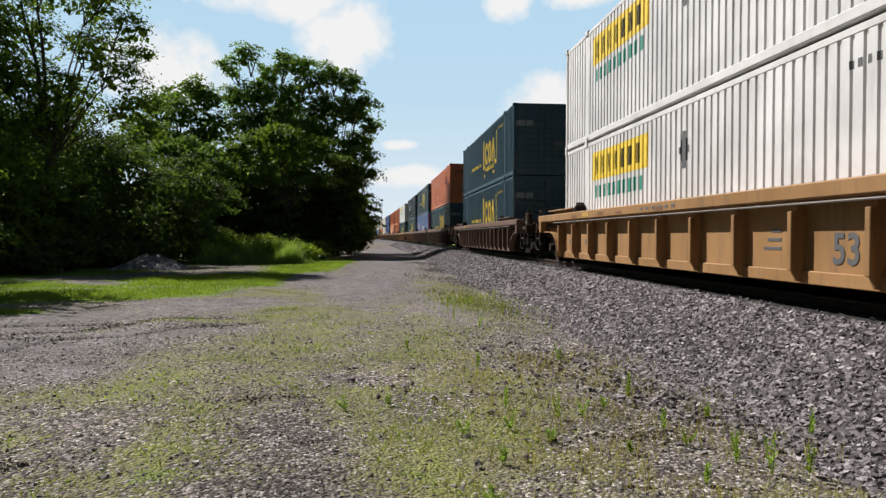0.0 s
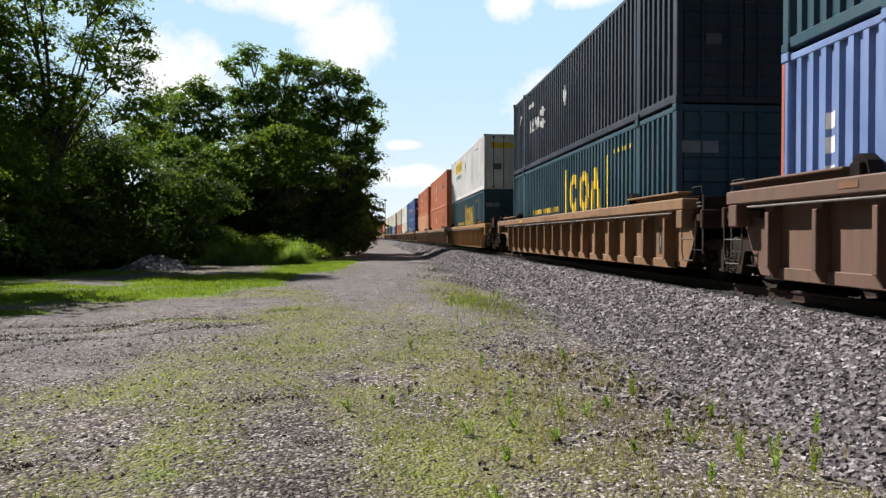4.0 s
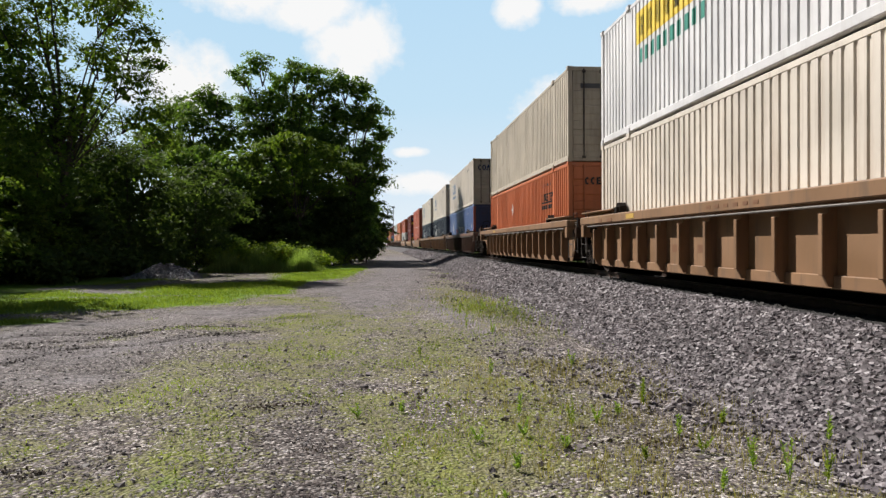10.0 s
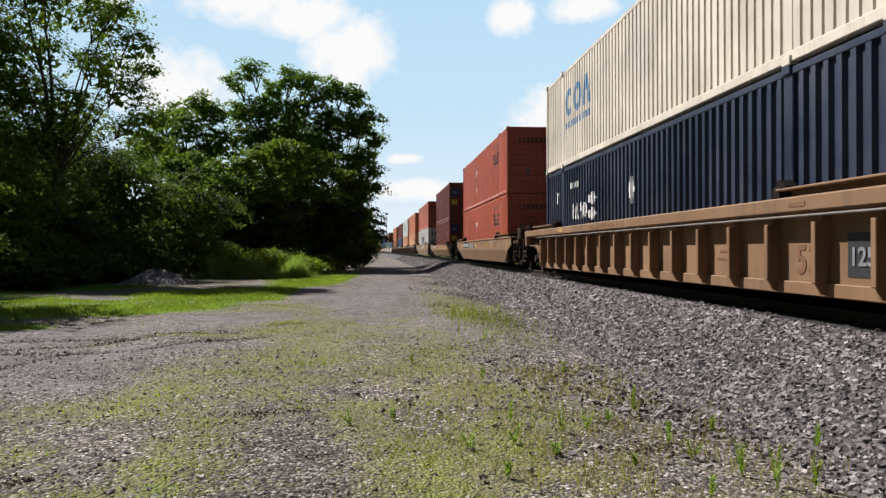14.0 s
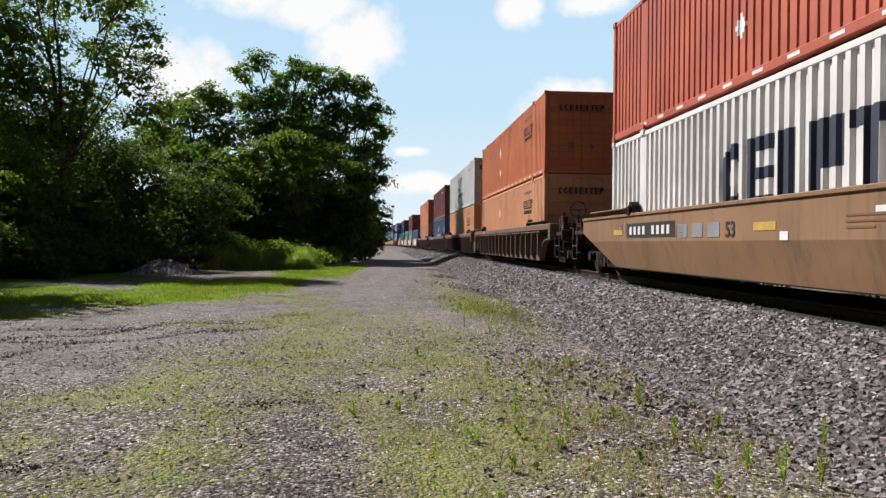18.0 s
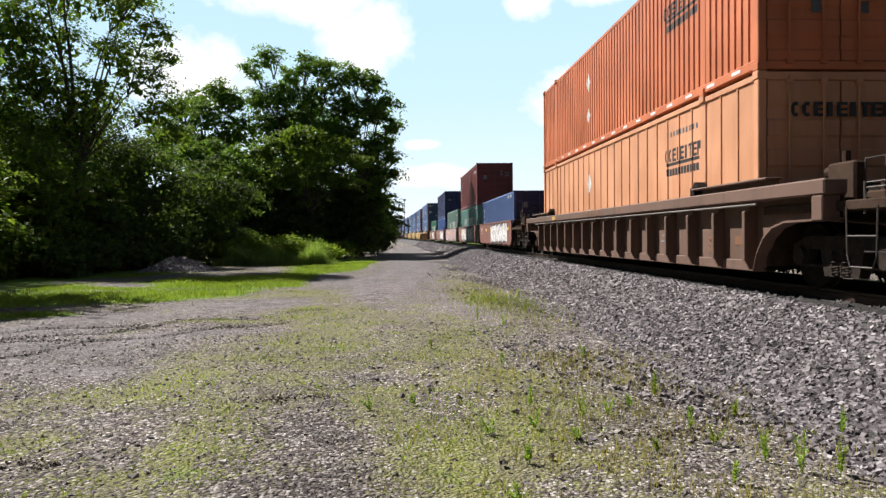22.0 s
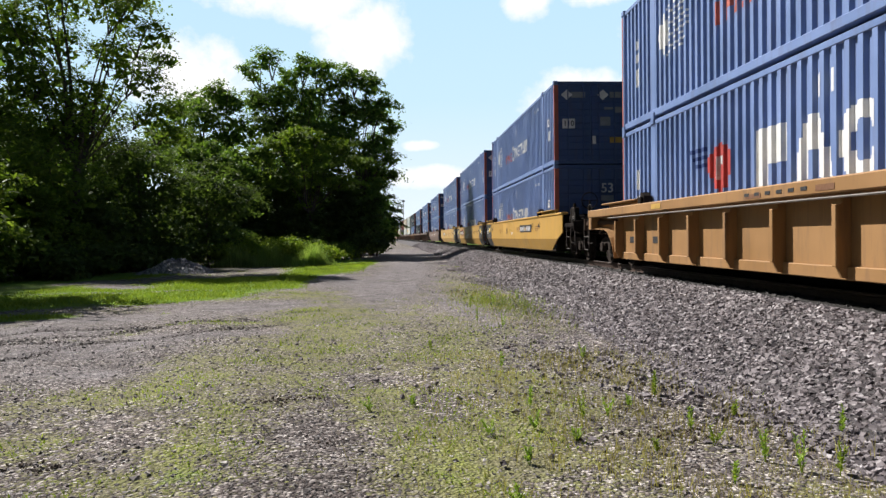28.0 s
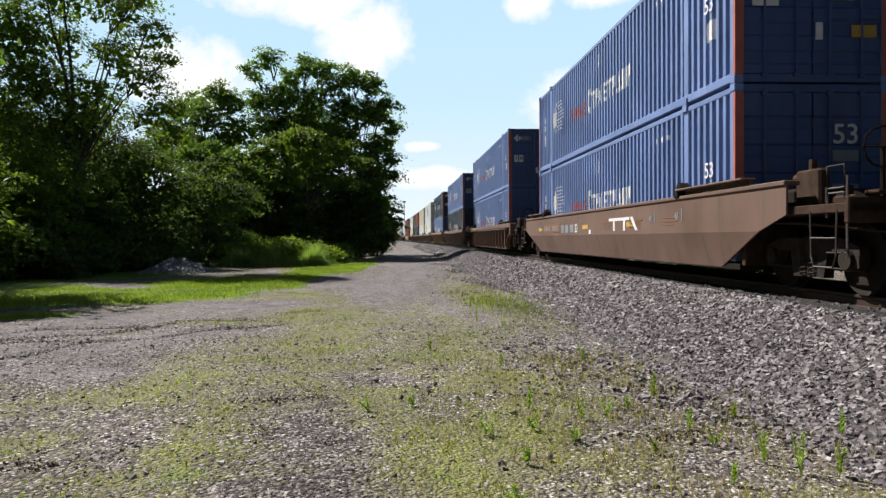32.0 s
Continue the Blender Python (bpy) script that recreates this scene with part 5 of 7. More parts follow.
def plate(car, ink, y0, y1, z0, z1, x, name="marking", label=""):
    """A flat painted field on the car's left-hand side."""
    g = cached(("field", y0, y1, z0, z1, x), lambda: Geo().box(-x - 0.005, -x + 0.004, y0, y1, z0, z1).mesh(name))
    return piece(name, g, car, INK[ink], label or ink + " painted field")


def text_on(car, text, size, ink, y, z, x, fat=0.0):
    me = cached(("text", text, size, fat), lambda: letters(text, size, fat))
    return piece("lettering", me, car, INK[ink], f"{ink} painted characters {text}", pose(-x - 0.006, y, z, 90, 0, -90))


def bubble(car, y, z, w, hgt, ink, x, seed):
    """One fat, rounded spray-painted form with a black edge."""
    r = np.random.default_rng(seed)
    n = 18
    wob = 1 + 0.16 * np.sin(np.arange(n) * math.tau / n * 3 + r.uniform(0, 6)) + r.uniform(-0.06, 0.06, n)
    pale = INK["chalk"] if ink == "pink" else INK["black"]
    for grow, mat, lift, nm in ((1.04, pale, 0.003, "spray_halo"), (0.97, INK["black"], 0.005, "spray_edge"), (0.90 if ink == "pink" else 0.84, INK[ink], 0.007, "spray_form")):
        pts = []
        for k in range(n):
            a = k * math.tau / n
            cx, sx = math.cos(a), math.sin(a)
            pts.append((y + grow * wob[k] * w / 2 * math.copysign(abs(cx) ** 0.55, cx), z + grow * hgt / 2 * min(1.06, wob[k]) * math.copysign(abs(sx) ** 0.45, sx)))
        piece(nm, Geo().prism(pts, "x", -x - lift, -x + 0.002).mesh(nm), car, mat)
    # cuts that part the strokes of the form
    style = r.integers(0, 4)
    cuts = ([(y - 0.06 * w, z + 0.05 * hgt, 0.16 * w, 0.24 * hgt, 0.0)], [(y + 0.1 * w, z + 0.22 * hgt, 0.5 * w, 0.05 * hgt, 0.05), (y - 0.12 * w, z - 0.16 * hgt, 0.5 * w, 0.05 * hgt, 0.04)],
            [(y, z - 0.28 * hgt, 0.1 * w, 0.42 * hgt, 0.03)], [(y, z + 0.26 * hgt, 0.1 * w, 0.34 * hgt, -0.04), (y + 0.03, z - 0.24 * hgt, 0.12 * w, 0.22 * hgt, 0.0)])[style]
    for cy, cz, cw, ch, skew in cuts:
        hole = [(cy - cw / 2 - skew, cz - ch / 2), (cy + cw / 2 - skew, cz - ch / 2 + 0.02), (cy + cw / 2 + skew, cz + ch / 2), (cy - cw / 2 + skew, cz + ch / 2 - 0.02)]
        piece("spray_gap", Geo().prism(hole, "x", -x - 0.009, -x + 0.002).mesh("spray_gap"), car, INK["black"])


def mark_car(car, kind, colour, half, h1, ends, number, top):
    r = np.random.default_rng(300 + number)
    if kind == "rib":
        x = 1.47
        step = (2 * half - 0.3) / int(2 * half / (1.45 if number in (0, 26) else 1.03))
        bay = lambda k: -half + 0.15 + (k + 0.5) * step
        dark = "grey" if number == 0 else "black" if colour in ("ochre", "yellow") else "brown"
        text_on(car, "53", 0.52 if number in (0, 13) else 0.36, dark, bay(2 if number == 0 else 1) - 0.1, 0.48, 1.328, 0.01)
        for k in range(3):
            z = 0.86 - 0.12 * k
            plate(car, "dim" if colour == "brown" else dark, bay(3) - 0.22, bay(3) + 0.02 + 0.1 * k, z, z + 0.04, 1.329)
        for k, w in ((9, 0.5), (10, 0.62), (0, 0.5)):
            plate(car, dark, bay(k) - w / 2, bay(k) + w / 2 - 0.1, 0.60, 0.74, 1.329)
        for k in range(6):
            plate(car, dark, 1.2 - 0.3 * k, 1.34 - 0.3 * k, 1.32, 1.37, 1.612)
        plate(car, "old", half - 3.4, half - 2.9, 1.30, 1.40, 1.612)
        for k in range(4):
            y, w, z = r.uniform(-half + 1, half - 1), r.uniform(0.15, 0.5), r.uniform(1.27, 1.33)
            plate(car, "brown", y, y + w, z, z + r.uniform(0.04, 0.1), 1.6115, "worn_patch", "worn rusty patch")
        if number == 18:
            # thin white spray-can scrawl in one bay
            for scrawl in ([(-3.1, 1.0), (-3.2, 0.72), (-3.35, 0.98), (-3.42, 0.74), (-3.52, 1.0)], [(-3.12, 0.62), (-3.2, 0.4), (-3.34, 0.6), (-3.24, 0.5), (-3.48, 0.42), (-3.5, 0.64)]):
                piece("spray_scrawl", Geo().path([(-1.334, y, z) for y, z in scrawl], 0.014, 4).mesh("spray_scrawl"), car, INK["chalk"], "thin white spray-painted scrawl")
        if "A" in ends:
            e = -1 if ends[0] == "A" else 1
            y = e * (half - 0.5)
            plate(car, "black", y - 0.36, y + 0.36, 0.46, 0.98, 1.33, "number_field")
            text_on(car, "125T", 0.30, "dim", y, 0.60, 1.34, 0.006)
    elif kind == "smooth":
        x = 1.502
        y = -3.2 if number == 27 else half - 3.0
        plate(car, "black" if colour != "brown" else "brown", y - 1.45, y + 1.2, 0.94, 1.24, x, "number_field")
        for k in range(9):
            if k != 4:
                plate(car, "dim" if colour == "brown" else "chalk", y + 0.87 - 0.26 * k, y + 1.0 - 0.26 * k, 1.0, 1.17, x + 0.005)
        text_on(car, "53", 0.34, "black" if colour != "brown" else "white", 1.6, 0.92, x, 0.006)
        for k in range(3):
            text_y = -1.2 - 2.1 * k
            for j in range(3):
                plate(car, "brown", text_y - 0.9 + 0.2 * j, text_y, 1.13 - 0.07 * j, 1.155 - 0.07 * j, x)
        for yy in (0.6, -3.4, half - 1.2):
            plate(car, "old", yy - 0.3, yy + 0.3, 1.0, 1.12, x)
        plate(car, "chalk", 0.0, 0.2, 0.86, 0.98, x)
        if colour in ("tan", "brown"):
            for k in range(3):
                plate(car, "dim", 3.2 - 0.62 * k, 3.62 - 0.62 * k, 0.92, 1.16, x)
        if colour == "yellow":
            for e, end in zip((-1, 1), ends):
                if end == "A":
                    tip, inner = (half + 0.99, half - 0.85) if e > 0 else (half + 0.11, half - 1.55)
                    outline = [(e * inner, top - 0.03), (e * (inner - 0.12), 0.69), (e * (tip - 0.14), 0.69), (e * tip, 0.9), (e * tip, top - 0.03)]
                    piece("end_panel", cached(("black end", e, half), lambda: Geo().prism(outline, "x", -1.508, -1.49).mesh("end_panel")), car, INK["black"], "black painted car end")
                    low = [(e * (inner - 0.12), 0.672), (e * (inner - 0.16), 0.275), (e * (tip - 0.4), 0.275), (e * (tip - 0.16), 0.672)]
                    piece("end_panel", cached(("black low", e, half), lambda: Geo().add([(-1.506 if z > 0.5 else -1.352, y, z) for y, z in low] + [(-1.49 if z > 0.5 else -1.336, y, z) for y, z in low], [(0, 1, 2, 3), (7, 6, 5, 4), (0, 4, 5, 1), (1, 5, 6, 2), (2, 6, 7, 3), (3, 7, 4, 0)]).mesh("end_panel")), car, INK["black"], "black painted car end")
                    mid = e * (inner + 0.62)
                    plate(car, "yellow", mid - 0.2, mid + 0.2, 1.02, 1.26, 1.509)
                    for y in (mid - 0.3, mid + 0.3):
                        plate(car, "white", y - 0.03, y + 0.03, 1.14, 1.32, 1.509)
                    text_on(car, "125T", 0.27, "white", e * (tip - 0.48), 0.94, 1.509, 0.008)
                    plate(car, "grey", e * (inner + 0.8) - 0.16, e * (inner + 0.8) + 0.16, 0.78, 0.9, 1.509)
        for yy, z0, text in ((-half + 2.1, 1.1, "48"), (half - 1.4, 1.1, "45"), (-half + 3.5, 1.08, "40")):
            text_on(car, text, 0.2, "black" if colour == "yellow" else "dim", yy, z0, x, 0.003)
            plate(car, "black" if colour == "yellow" else "dim", yy - 0.28, yy - 0.24, z0 - 0.04, z0 + 0.2, x)
        for yy in (-half + 4.6, half - 4.4):
            for j in range(4):
                plate(car, "brown", yy - 0.45, yy + 0.35 - 0.1 * j, 1.10 - 0.05 * j, 1.115 - 0.05 * j, x)
        if number == 28:
            # a large maroon emblem of bars
            for y0, y1, z0, z1 in ((4.35, 5.45, 1.24, 1.36), (5.08, 5.24, 0.76, 1.24), (4.55, 4.71, 0.76, 1.24)):
                plate(car, "maroon", y0, y1, z0, z1, x, "emblem", "maroon painted emblem")
            for y0, y1 in ((4.1, 3.62),):
                piece("emblem", Geo().prism([(y0 + 0.1, 1.36), (y0 - 0.1, 1.36), (y1 - 0.1, 0.76), (y1 + 0.1, 0.76)], "x", -x - 0.005 - 0.002 * (y0 > y1), -x + 0.004).mesh("emblem"), car, INK["maroon"], "maroon painted emblem")
        if number in (16, 30):
            for y0, y1, z0, z1 in ((-3.3, -1.7, 1.16, 1.23), (-2.2, -2.06, 0.92, 1.16), (-3.0, -2.86, 0.92, 1.16)):
                plate(car, "chalk", y0, y1, z0, z1, x, "emblem", "white painted emblem")
            for y0, y1 in ((-3.45, -3.8),):
                piece("emblem", Geo().prism([(y0 + 0.08, 1.23), (y0 - 0.08, 1.23), (y1 - 0.08, 0.92), (y1 + 0.08, 0.92)], "x", -x - 0.005 - 0.002 * (y0 > y1), -x + 0.004).mesh("emblem"), car, INK["chalk"], "white painted emblem")
        if number == 29:
            for k in range(4):
                a = k * math.pi / 4
                piece("emblem", Geo().rod((-x - 0.003, -1.4 - 0.2 * math.cos(a), 1.0 - 0.2 * math.sin(a)), (-x - 0.003, -1.4 + 0.2 * math.cos(a), 1.0 + 0.2 * math.sin(a)), 0.012, 4).mesh("emblem"), car, INK["maroon"], "maroon painted star")
        if number == 15:
            # thin white spray-can scrawl
            scrawl = [(-0.6, 1.1), (-0.9, 0.98), (-0.75, 0.88), (-1.0, 1.05), (-1.15, 0.92), (-1.0, 0.86), (-1.25, 1.14), (-1.35, 0.9)]
            piece("spray_scrawl", Geo().path([(-x - 0.002, y, z) for y, z in scrawl], 0.012, 4).mesh("spray_scrawl"), car, INK["chalk"], "thin white spray-painted scrawl")
    else:
        x = 1.441
        plans = {0: [("chalk", -5.1, 1.1)], 1: [("chalk", -4.7, -1.3), ("chalk", -0.2, 3.7)], 2: [("pink", -6.0, 5.6)], 3: [("chalk", -5.3, -0.4)], 4: [("chalk", -3.0, 0.5)]}
        for ink, y0, y1 in plans[(number - 21) % 5]:
            n = max(4, int((y1 - y0) / (1.0 if ink == "pink" else 0.62)))
            for k in range(n):
                w = (y1 - y0) / n
                bubble(car, y0 + (k + 0.5) * w, 0.90 + r.uniform(-0.04, 0.04), w * (1.2 if ink == "pink" else 1.1), 1.08, ink, x + 0.002 * (k % 2), 1000 * number + k)
        for yy in (-half + 0.8, 0.6, half - 3.2):
            plate(car, "yellow", yy - 0.2, yy + 0.2, 1.05, 1.2, x + 0.012)
        for k in range(4):
            plate(car, "white", half - 1.3, half - 0.5 - 0.1 * k, 1.22 - 0.1 * k, 1.25 - 0.1 * k, x)
            plate(car, "white", -half + 1.6, -half + 2.3 - 0.1 * k, 0.62 - 0.06 * k, 0.65 - 0.06 * k, x)


# seconds and metres that the train has run
RUN = [(0, -0.00), (1, 19.79), (2, 39.46), (3, 59.08), (3.5, 68.90), (5.5, 108.30), (6, 118.23), (7, 138.14), (8, 157.64), (9, 177.08), (10, 196.47), (11, 215.86), (12, 235.25), (13, 254.62), (14.5, 283.63), (16.5, 322.20), (17, 331.81), (18, 351.11), (19, 370.47), (20, 389.80), (21, 409.14), (21.5, 418.80), (22, 428.40), (23, 447.54), (23.5, 457.11), (24.5, 476.25), (25.5, 495.35), (27.5, 533.73), (28, 543.31), (28.5, 552.91), (29, 562.50), (30, 581.67), (31, 600.84), (32, 620.05)]
RUN_T, RUN_S = np.array([r[0] for r in RUN]), np.array([r[1] for r in RUN])
KEYTIMES = [0.0, 1.0, 2.0, 3.0, 4.5, 6.0, 7.0, 8.0, 9.5, 11.0, 12.5, 14.0, 15.5, 17.0, 18.5, 20.0, 21.5, 23.0, 24.5, 26.0, 28.0, 29.0, 30.0, 31.0, 32.0]
MOVERS = []

# near end of the load, its length, the car's build and paint, ends, then paint, style, height and livery of the upper and of the lower container
U53, ISO = 16.15, 12.19
TRAIN = [
    (4.28, U53, "rib", "ochre", "CC", ("white", "fine", 2.9, "panel"), ("white", "fine", 2.9, "panel")),
    (28.36, U53, "rib", "brown", "CC", ("teal", "corr", 2.9, "bracket"), ("teal", "corr", 2.9, "bracket")),
    (52.17, U53, "rib", "brown", "CA", ("orange", "fine", 2.9, "label"), ("teal", "corr", 2.9, "bracket")),
    (71.96, U53, "rib", "brown", "AA", ("teal", "corr", 2.9, "bracket"), ("blue", "corr", 2.9, "stack")),
    (91.65, U53, "rib", "tan", "AC", ("ink", "corr", 2.9, "facet"), ("teal", "corr", 2.9, "bracket")),
    (115.86, U53, "rib", "ochre", "CA", ("white", "fine", 2.9, "panel"), ("teal", "corr", 2.9, "bracket")),
    (135.7, U53, "rib", "tan", "AA", ("orange", "sheet", 2.9, "label"), ("orange", "sheet", 2.9, "label")),
    (155.1, U53, "rib", "tan", "AC", ("orange", "sheet", 2.9, "label"), ("peach", "fine", 2.9, "label")),
    (178.75, U53, "rib", "tan", "CA", ("royal", "corr", 2.9, "stack"), ("royal", "corr", 2.9, "stack")),
    (198.35, U53, "rib", "tan", "AA", ("white", "fine", 2.9, "panel"), ("cream", "fine", 2.9, "")),
    (217.93, U53, "rib", "tan", "AC", ("tan", "fine", 2.9, ""), ("orange", "corr", 2.9, "label")),
    (241.53, U53, "rib", "brown", "CA", ("cream", "fine", 2.9, "crest"), ("blue", "corr", 2.9, "stack")),
    (261.34, U53, "rib", "tan", "AA", ("cream", "fine", 2.9, "crest"), ("navy", "corr", 2.9, "facet")),
    (281.14, U53, "rib", "tan", "AC", ("cream", "fine", 2.9, "crest"), ("navy", "corr", 2.9, "facet")),
    (304.66, U53, "smooth", "tan", "CC", ("red", "fine", 2.9, "label"), ("red", "fine", 2.9, "label")),
    (330.36, ISO, "smooth", "ochre", "CC", ("maroon", "iso", 2.9, "boxed"), ("maroon", "iso", 2.9, "boxed")),
    (352.11, U53, "smooth", "tan", "CC", ("red", "fine", 2.9, "label"), ("white", "corr", 2.9, "swoop")),
    (375.84, U53, "rib", "brown", "CA", ("orange", "fine", 2.9, "label"), ("peach", "fine", 2.9, "label")),
    (395.60, U53, "rib", "brown", "AA", ("grey", "fine", 2.9, "swoop"), ("peach", "fine", 2.9, "label")),
    (416.76, 13.72, "rib", "brown", "AC", ("maroon", "iso", 2.9, "plain40"), ("deep", "iso", 2.9, "wave")),
    (439.03, U53, "rib", "brown", "CC", ("orange", "fine", 2.9, "label"), ("peach", "sheet", 2.9, "label")),
    (462.51, ISO, "flat", "rust", "CA", None, ("dusty", "iso", 2.59, "plain40")),
    (478.00, ISO, "flat", "rust", "AA", ("maroon", "iso", 2.9, "plain40"), ("seagreen", "iso", 2.59, "port")),
    (493.33, ISO, "flat", "rust", "AA", None, ("sage", "iso", 2.9, "port")),
    (508.94, ISO, "flat", "rust", "AA", ("cobalt", "iso", 2.9, "plain40"), ("royal", "iso", 2.59, "plain40")),
    (523.85, ISO, "flat", "rust", "AC", None, ("green", "iso", 2.59, "port")),
    (544.30, U53, "rib", "ochre", "CC", ("blue", "corr", 2.9, "stack"), ("blue", "corr", 2.9, "shield")),
    (568.02, U53, "smooth", "yellow", "CA", ("blue", "corr", 2.9, "stack"), ("blue", "corr", 2.9, "stack")),
    (587.73, U53, "smooth", "yellow", "AA", ("blue", "corr", 2.9, "stack"), ("blue", "corr", 2.9, "stack")),
    (607.33, U53, "smooth", "yellow", "AC", ("blue", "corr", 2.9, "stack"), ("blue", "corr", 2.9, "stack")),
    (631.41, U53, "smooth", "brown", "CC", ("blue", "corr", 2.9, "stack"), ("blue", "corr", 2.9, "stack")),
    (655.23, U53, "rib", "brown", "CC", ("blue", "corr", 2.9, "stack"), ("blue", "corr", 2.9, "stack")),
    (679.20, U53, "rib", "brown", "CC", ("blue", "corr", 2.9, "stack"), ("navy", "corr", 2.9, "stack")),
    (702.90, U53, "rib", "tan", "CC", ("navy", "corr", 2.9, "stack"), ("blue", "corr", 2.9, "stack")),
    (726.6, U53, "rib", "brown", "CA", ("grey", "fine", 2.9, "swoop"), ("white", "fine", 2.9, "panel")),
    (746.3, U53, "rib", "brown", "AA", ("tan", "fine", 2.9, ""), ("grey", "fine", 2.9, "")),
    (766.0, U53, "rib", "brown", "AC", ("maroon", "iso", 2.9, "boxed"), ("navy", "corr", 2.9, "facet")),
    (789.8, U53, "rib", "brown", "CC", ("grey", "fine", 2.9, "crest"), ("tan", "fine", 2.9, "")),
    (813.6, U53, "smooth", "tan", "CC", ("maroon", "iso", 2.9, "boxed"), ("maroon", "iso", 2.9, "boxed")),
    (837.4, U53, "rib", "brown", "CC", ("white", "fine", 2.9, "panel"), ("white", "fine", 2.9, "panel")),
    (861.2, U53, "rib", "tan", "CC", ("grey", "fine", 2.9, "swoop"), ("blue", "corr", 2.9, "stack")),
    (885.0, U53, "rib", "brown", "CC", ("white", "fine", 2.9, "panel"), ("cream", "fine", 2.9, "")),
    (908.8, U53, "rib", "brown", "CC", ("grey", "fine", 2.9, "crest"), ("navy", "corr", 2.9, "facet")),
    (932.6, U53, "rib", "brown", "CC", ("maroon", "iso", 2.9, "boxed"), ("teal", "corr", 2.9, "bracket")),
]
WORDS = {"white": "white", "cream": "weathered cream", "tan": "dirty tan", "grey": "light grey", "teal": "dark teal", "navy": "navy blue", "cobalt": "cobalt blue", "ink": "blue-black", "blue": "blue", "royal": "bright blue", "dusty": "chalky blue", "deep": "deep blue", "orange": "orange", "peach": "sun-faded orange",
         "red": "orange-red", "maroon": "maroon", "seagreen": "sea green", "sage": "grey-green", "green": "deep green", "brown": "rusty brown", "ochre": "ochre yellow", "rust": "rust-red", "yellow": "bright yellow"}
BUILD = {"rib": "with outside ribs", "smooth": "with smooth folded sides", "flat": "with flat graffiti-covered sides"}
STYLE = {"corr": "corrugated", "fine": "finely ribbed", "sheet": "flat-panelled", "iso": "corrugated"}
CARS = []
FORM = {0: {"pitch": 1.45}, 26: {"pitch": 1.45}, 14: {"top": 1.30, "fold": 0.80}, 15: {"top": 1.20, "fold": 0.84, "tuck": 0.30}, 16: {"top": 1.42, "fold": 0.86}, 27: {"top": 1.49, "fold": 0.67}, 28: {"top": 1.49, "fold": 0.67}, 29: {"top": 1.49, "fold": 0.67}, 30: {"top": 1.48, "fold": 0.84}}
for near_end, length, kind, colour, ends, upper, lower in TRAIN:
    middle = near_end + length / 2
    half = (ISO if kind == "flat" else U53) / 2 + 0.12
    car = well_car(kind, colour, half, ends, len(CARS), f"{WORDS[colour]} steel well car {BUILD[kind]} on the track", **FORM.get(len(CARS), {"top": 1.47} if kind == "flat" else {}))
    MOVERS.append((car, middle, 0.0))
    CARS.append(car)
    z = 0.36
    for k, spec in enumerate((lower, upper)):
        if spec:
            pn, style, high, livery = spec
            trim = "orange" if livery in ("stack", "shield") else None
            box = container(pn, style, length, high - 0.004, livery, k == 1, f"{WORDS[pn]} {STYLE[style]} steel container, {'stacked on another' if k else 'sunk in a well car'}", length > 15, trim)
            MOVERS.append((box, middle, z))
            z += high

# ---- trees ----
def crown_mesh(name, lobes, per, leaf, mat, seed, droop=0.3, core=1.0, spray=0.42):
    """Leaves in clumps on the outside of several lobes (x, y, z, radius across, radius up), with gaps between the clumps."""
    r = np.random.default_rng(seed)
    P, S, N = [], [], []
    for x, y, z, ra, ru in lobes:
        n = int(per * ra * (ra + ru) / 2)
        clumps = max(9, int(7.0 * ra * ra))
        d = r.normal(size=(clumps, 3))
        d /= np.linalg.norm(d, axis=1)[:, None]
        d[:, 2] = np.where(d[:, 2] < -0.5, -d[:, 2], d[:, 2])
        c = d * r.uniform(0.55, 1.06, (clumps, 1)) * np.array([ra, ra, ru])
        pick = r.integers(0, clumps, n)
        wide = r.uniform(0.5, 1.0, (clumps, 1))[pick] * spray
        off = r.normal(size=(n, 3)) * wide * np.array([1.0, 1.0, 0.36])
        off[:, 2] -= 0.35 * (off[:, 0] * d[pick, 0] + off[:, 1] * d[pick, 1])
        P.append(c[pick] + off + np.array([x, y, z]))
        S.append(r.uniform(0.6, 1.25, n) * leaf)
        N.append(d[pick] * 0.55 + r.normal(size=(n, 3)) * 0.38 + np.array([0, 0, 0.62]))
        m = n // 8
        inner = r.normal(size=(m, 3))
        inner *= (r.random((m, 1)) ** 0.5 * 0.7) / np.linalg.norm(inner, axis=1)[:, None]
        P.append(inner * np.array([ra, ra, ru]) + np.array([x, y, z]))
        S.append(r.uniform(1.6, 2.8, m) * leaf * core)
        N.append(r.normal(size=(m, 3)) * 0.55 + np.array([0, 0, 0.85]))
    P, S, nn = np.concatenate(P), np.concatenate(S), np.concatenate(N)
    n = len(P)
    nn /= np.linalg.norm(nn, axis=1)[:, None]
    a = np.cross(nn, r.normal(size=(n, 3)))
    a[:, 2] -= droop * 0.5
    a /= np.linalg.norm(a, axis=1)[:, None]
    b = np.cross(nn, a)
    s = S[:, None]
    v = np.stack([P - a * s * 0.5, P + b * s * 0.30 + nn * s * 0.08, P + a * s * 0.55, P - b * s * 0.30 + nn * s * 0.08], 1).reshape(-1, 3)
    i = np.arange(n) * 4
    f = np.concatenate([np.stack([i, i + 1, i + 2], -1), np.stack([i, i + 2, i + 3], -1)])
    return quick(name, v, f, mat)


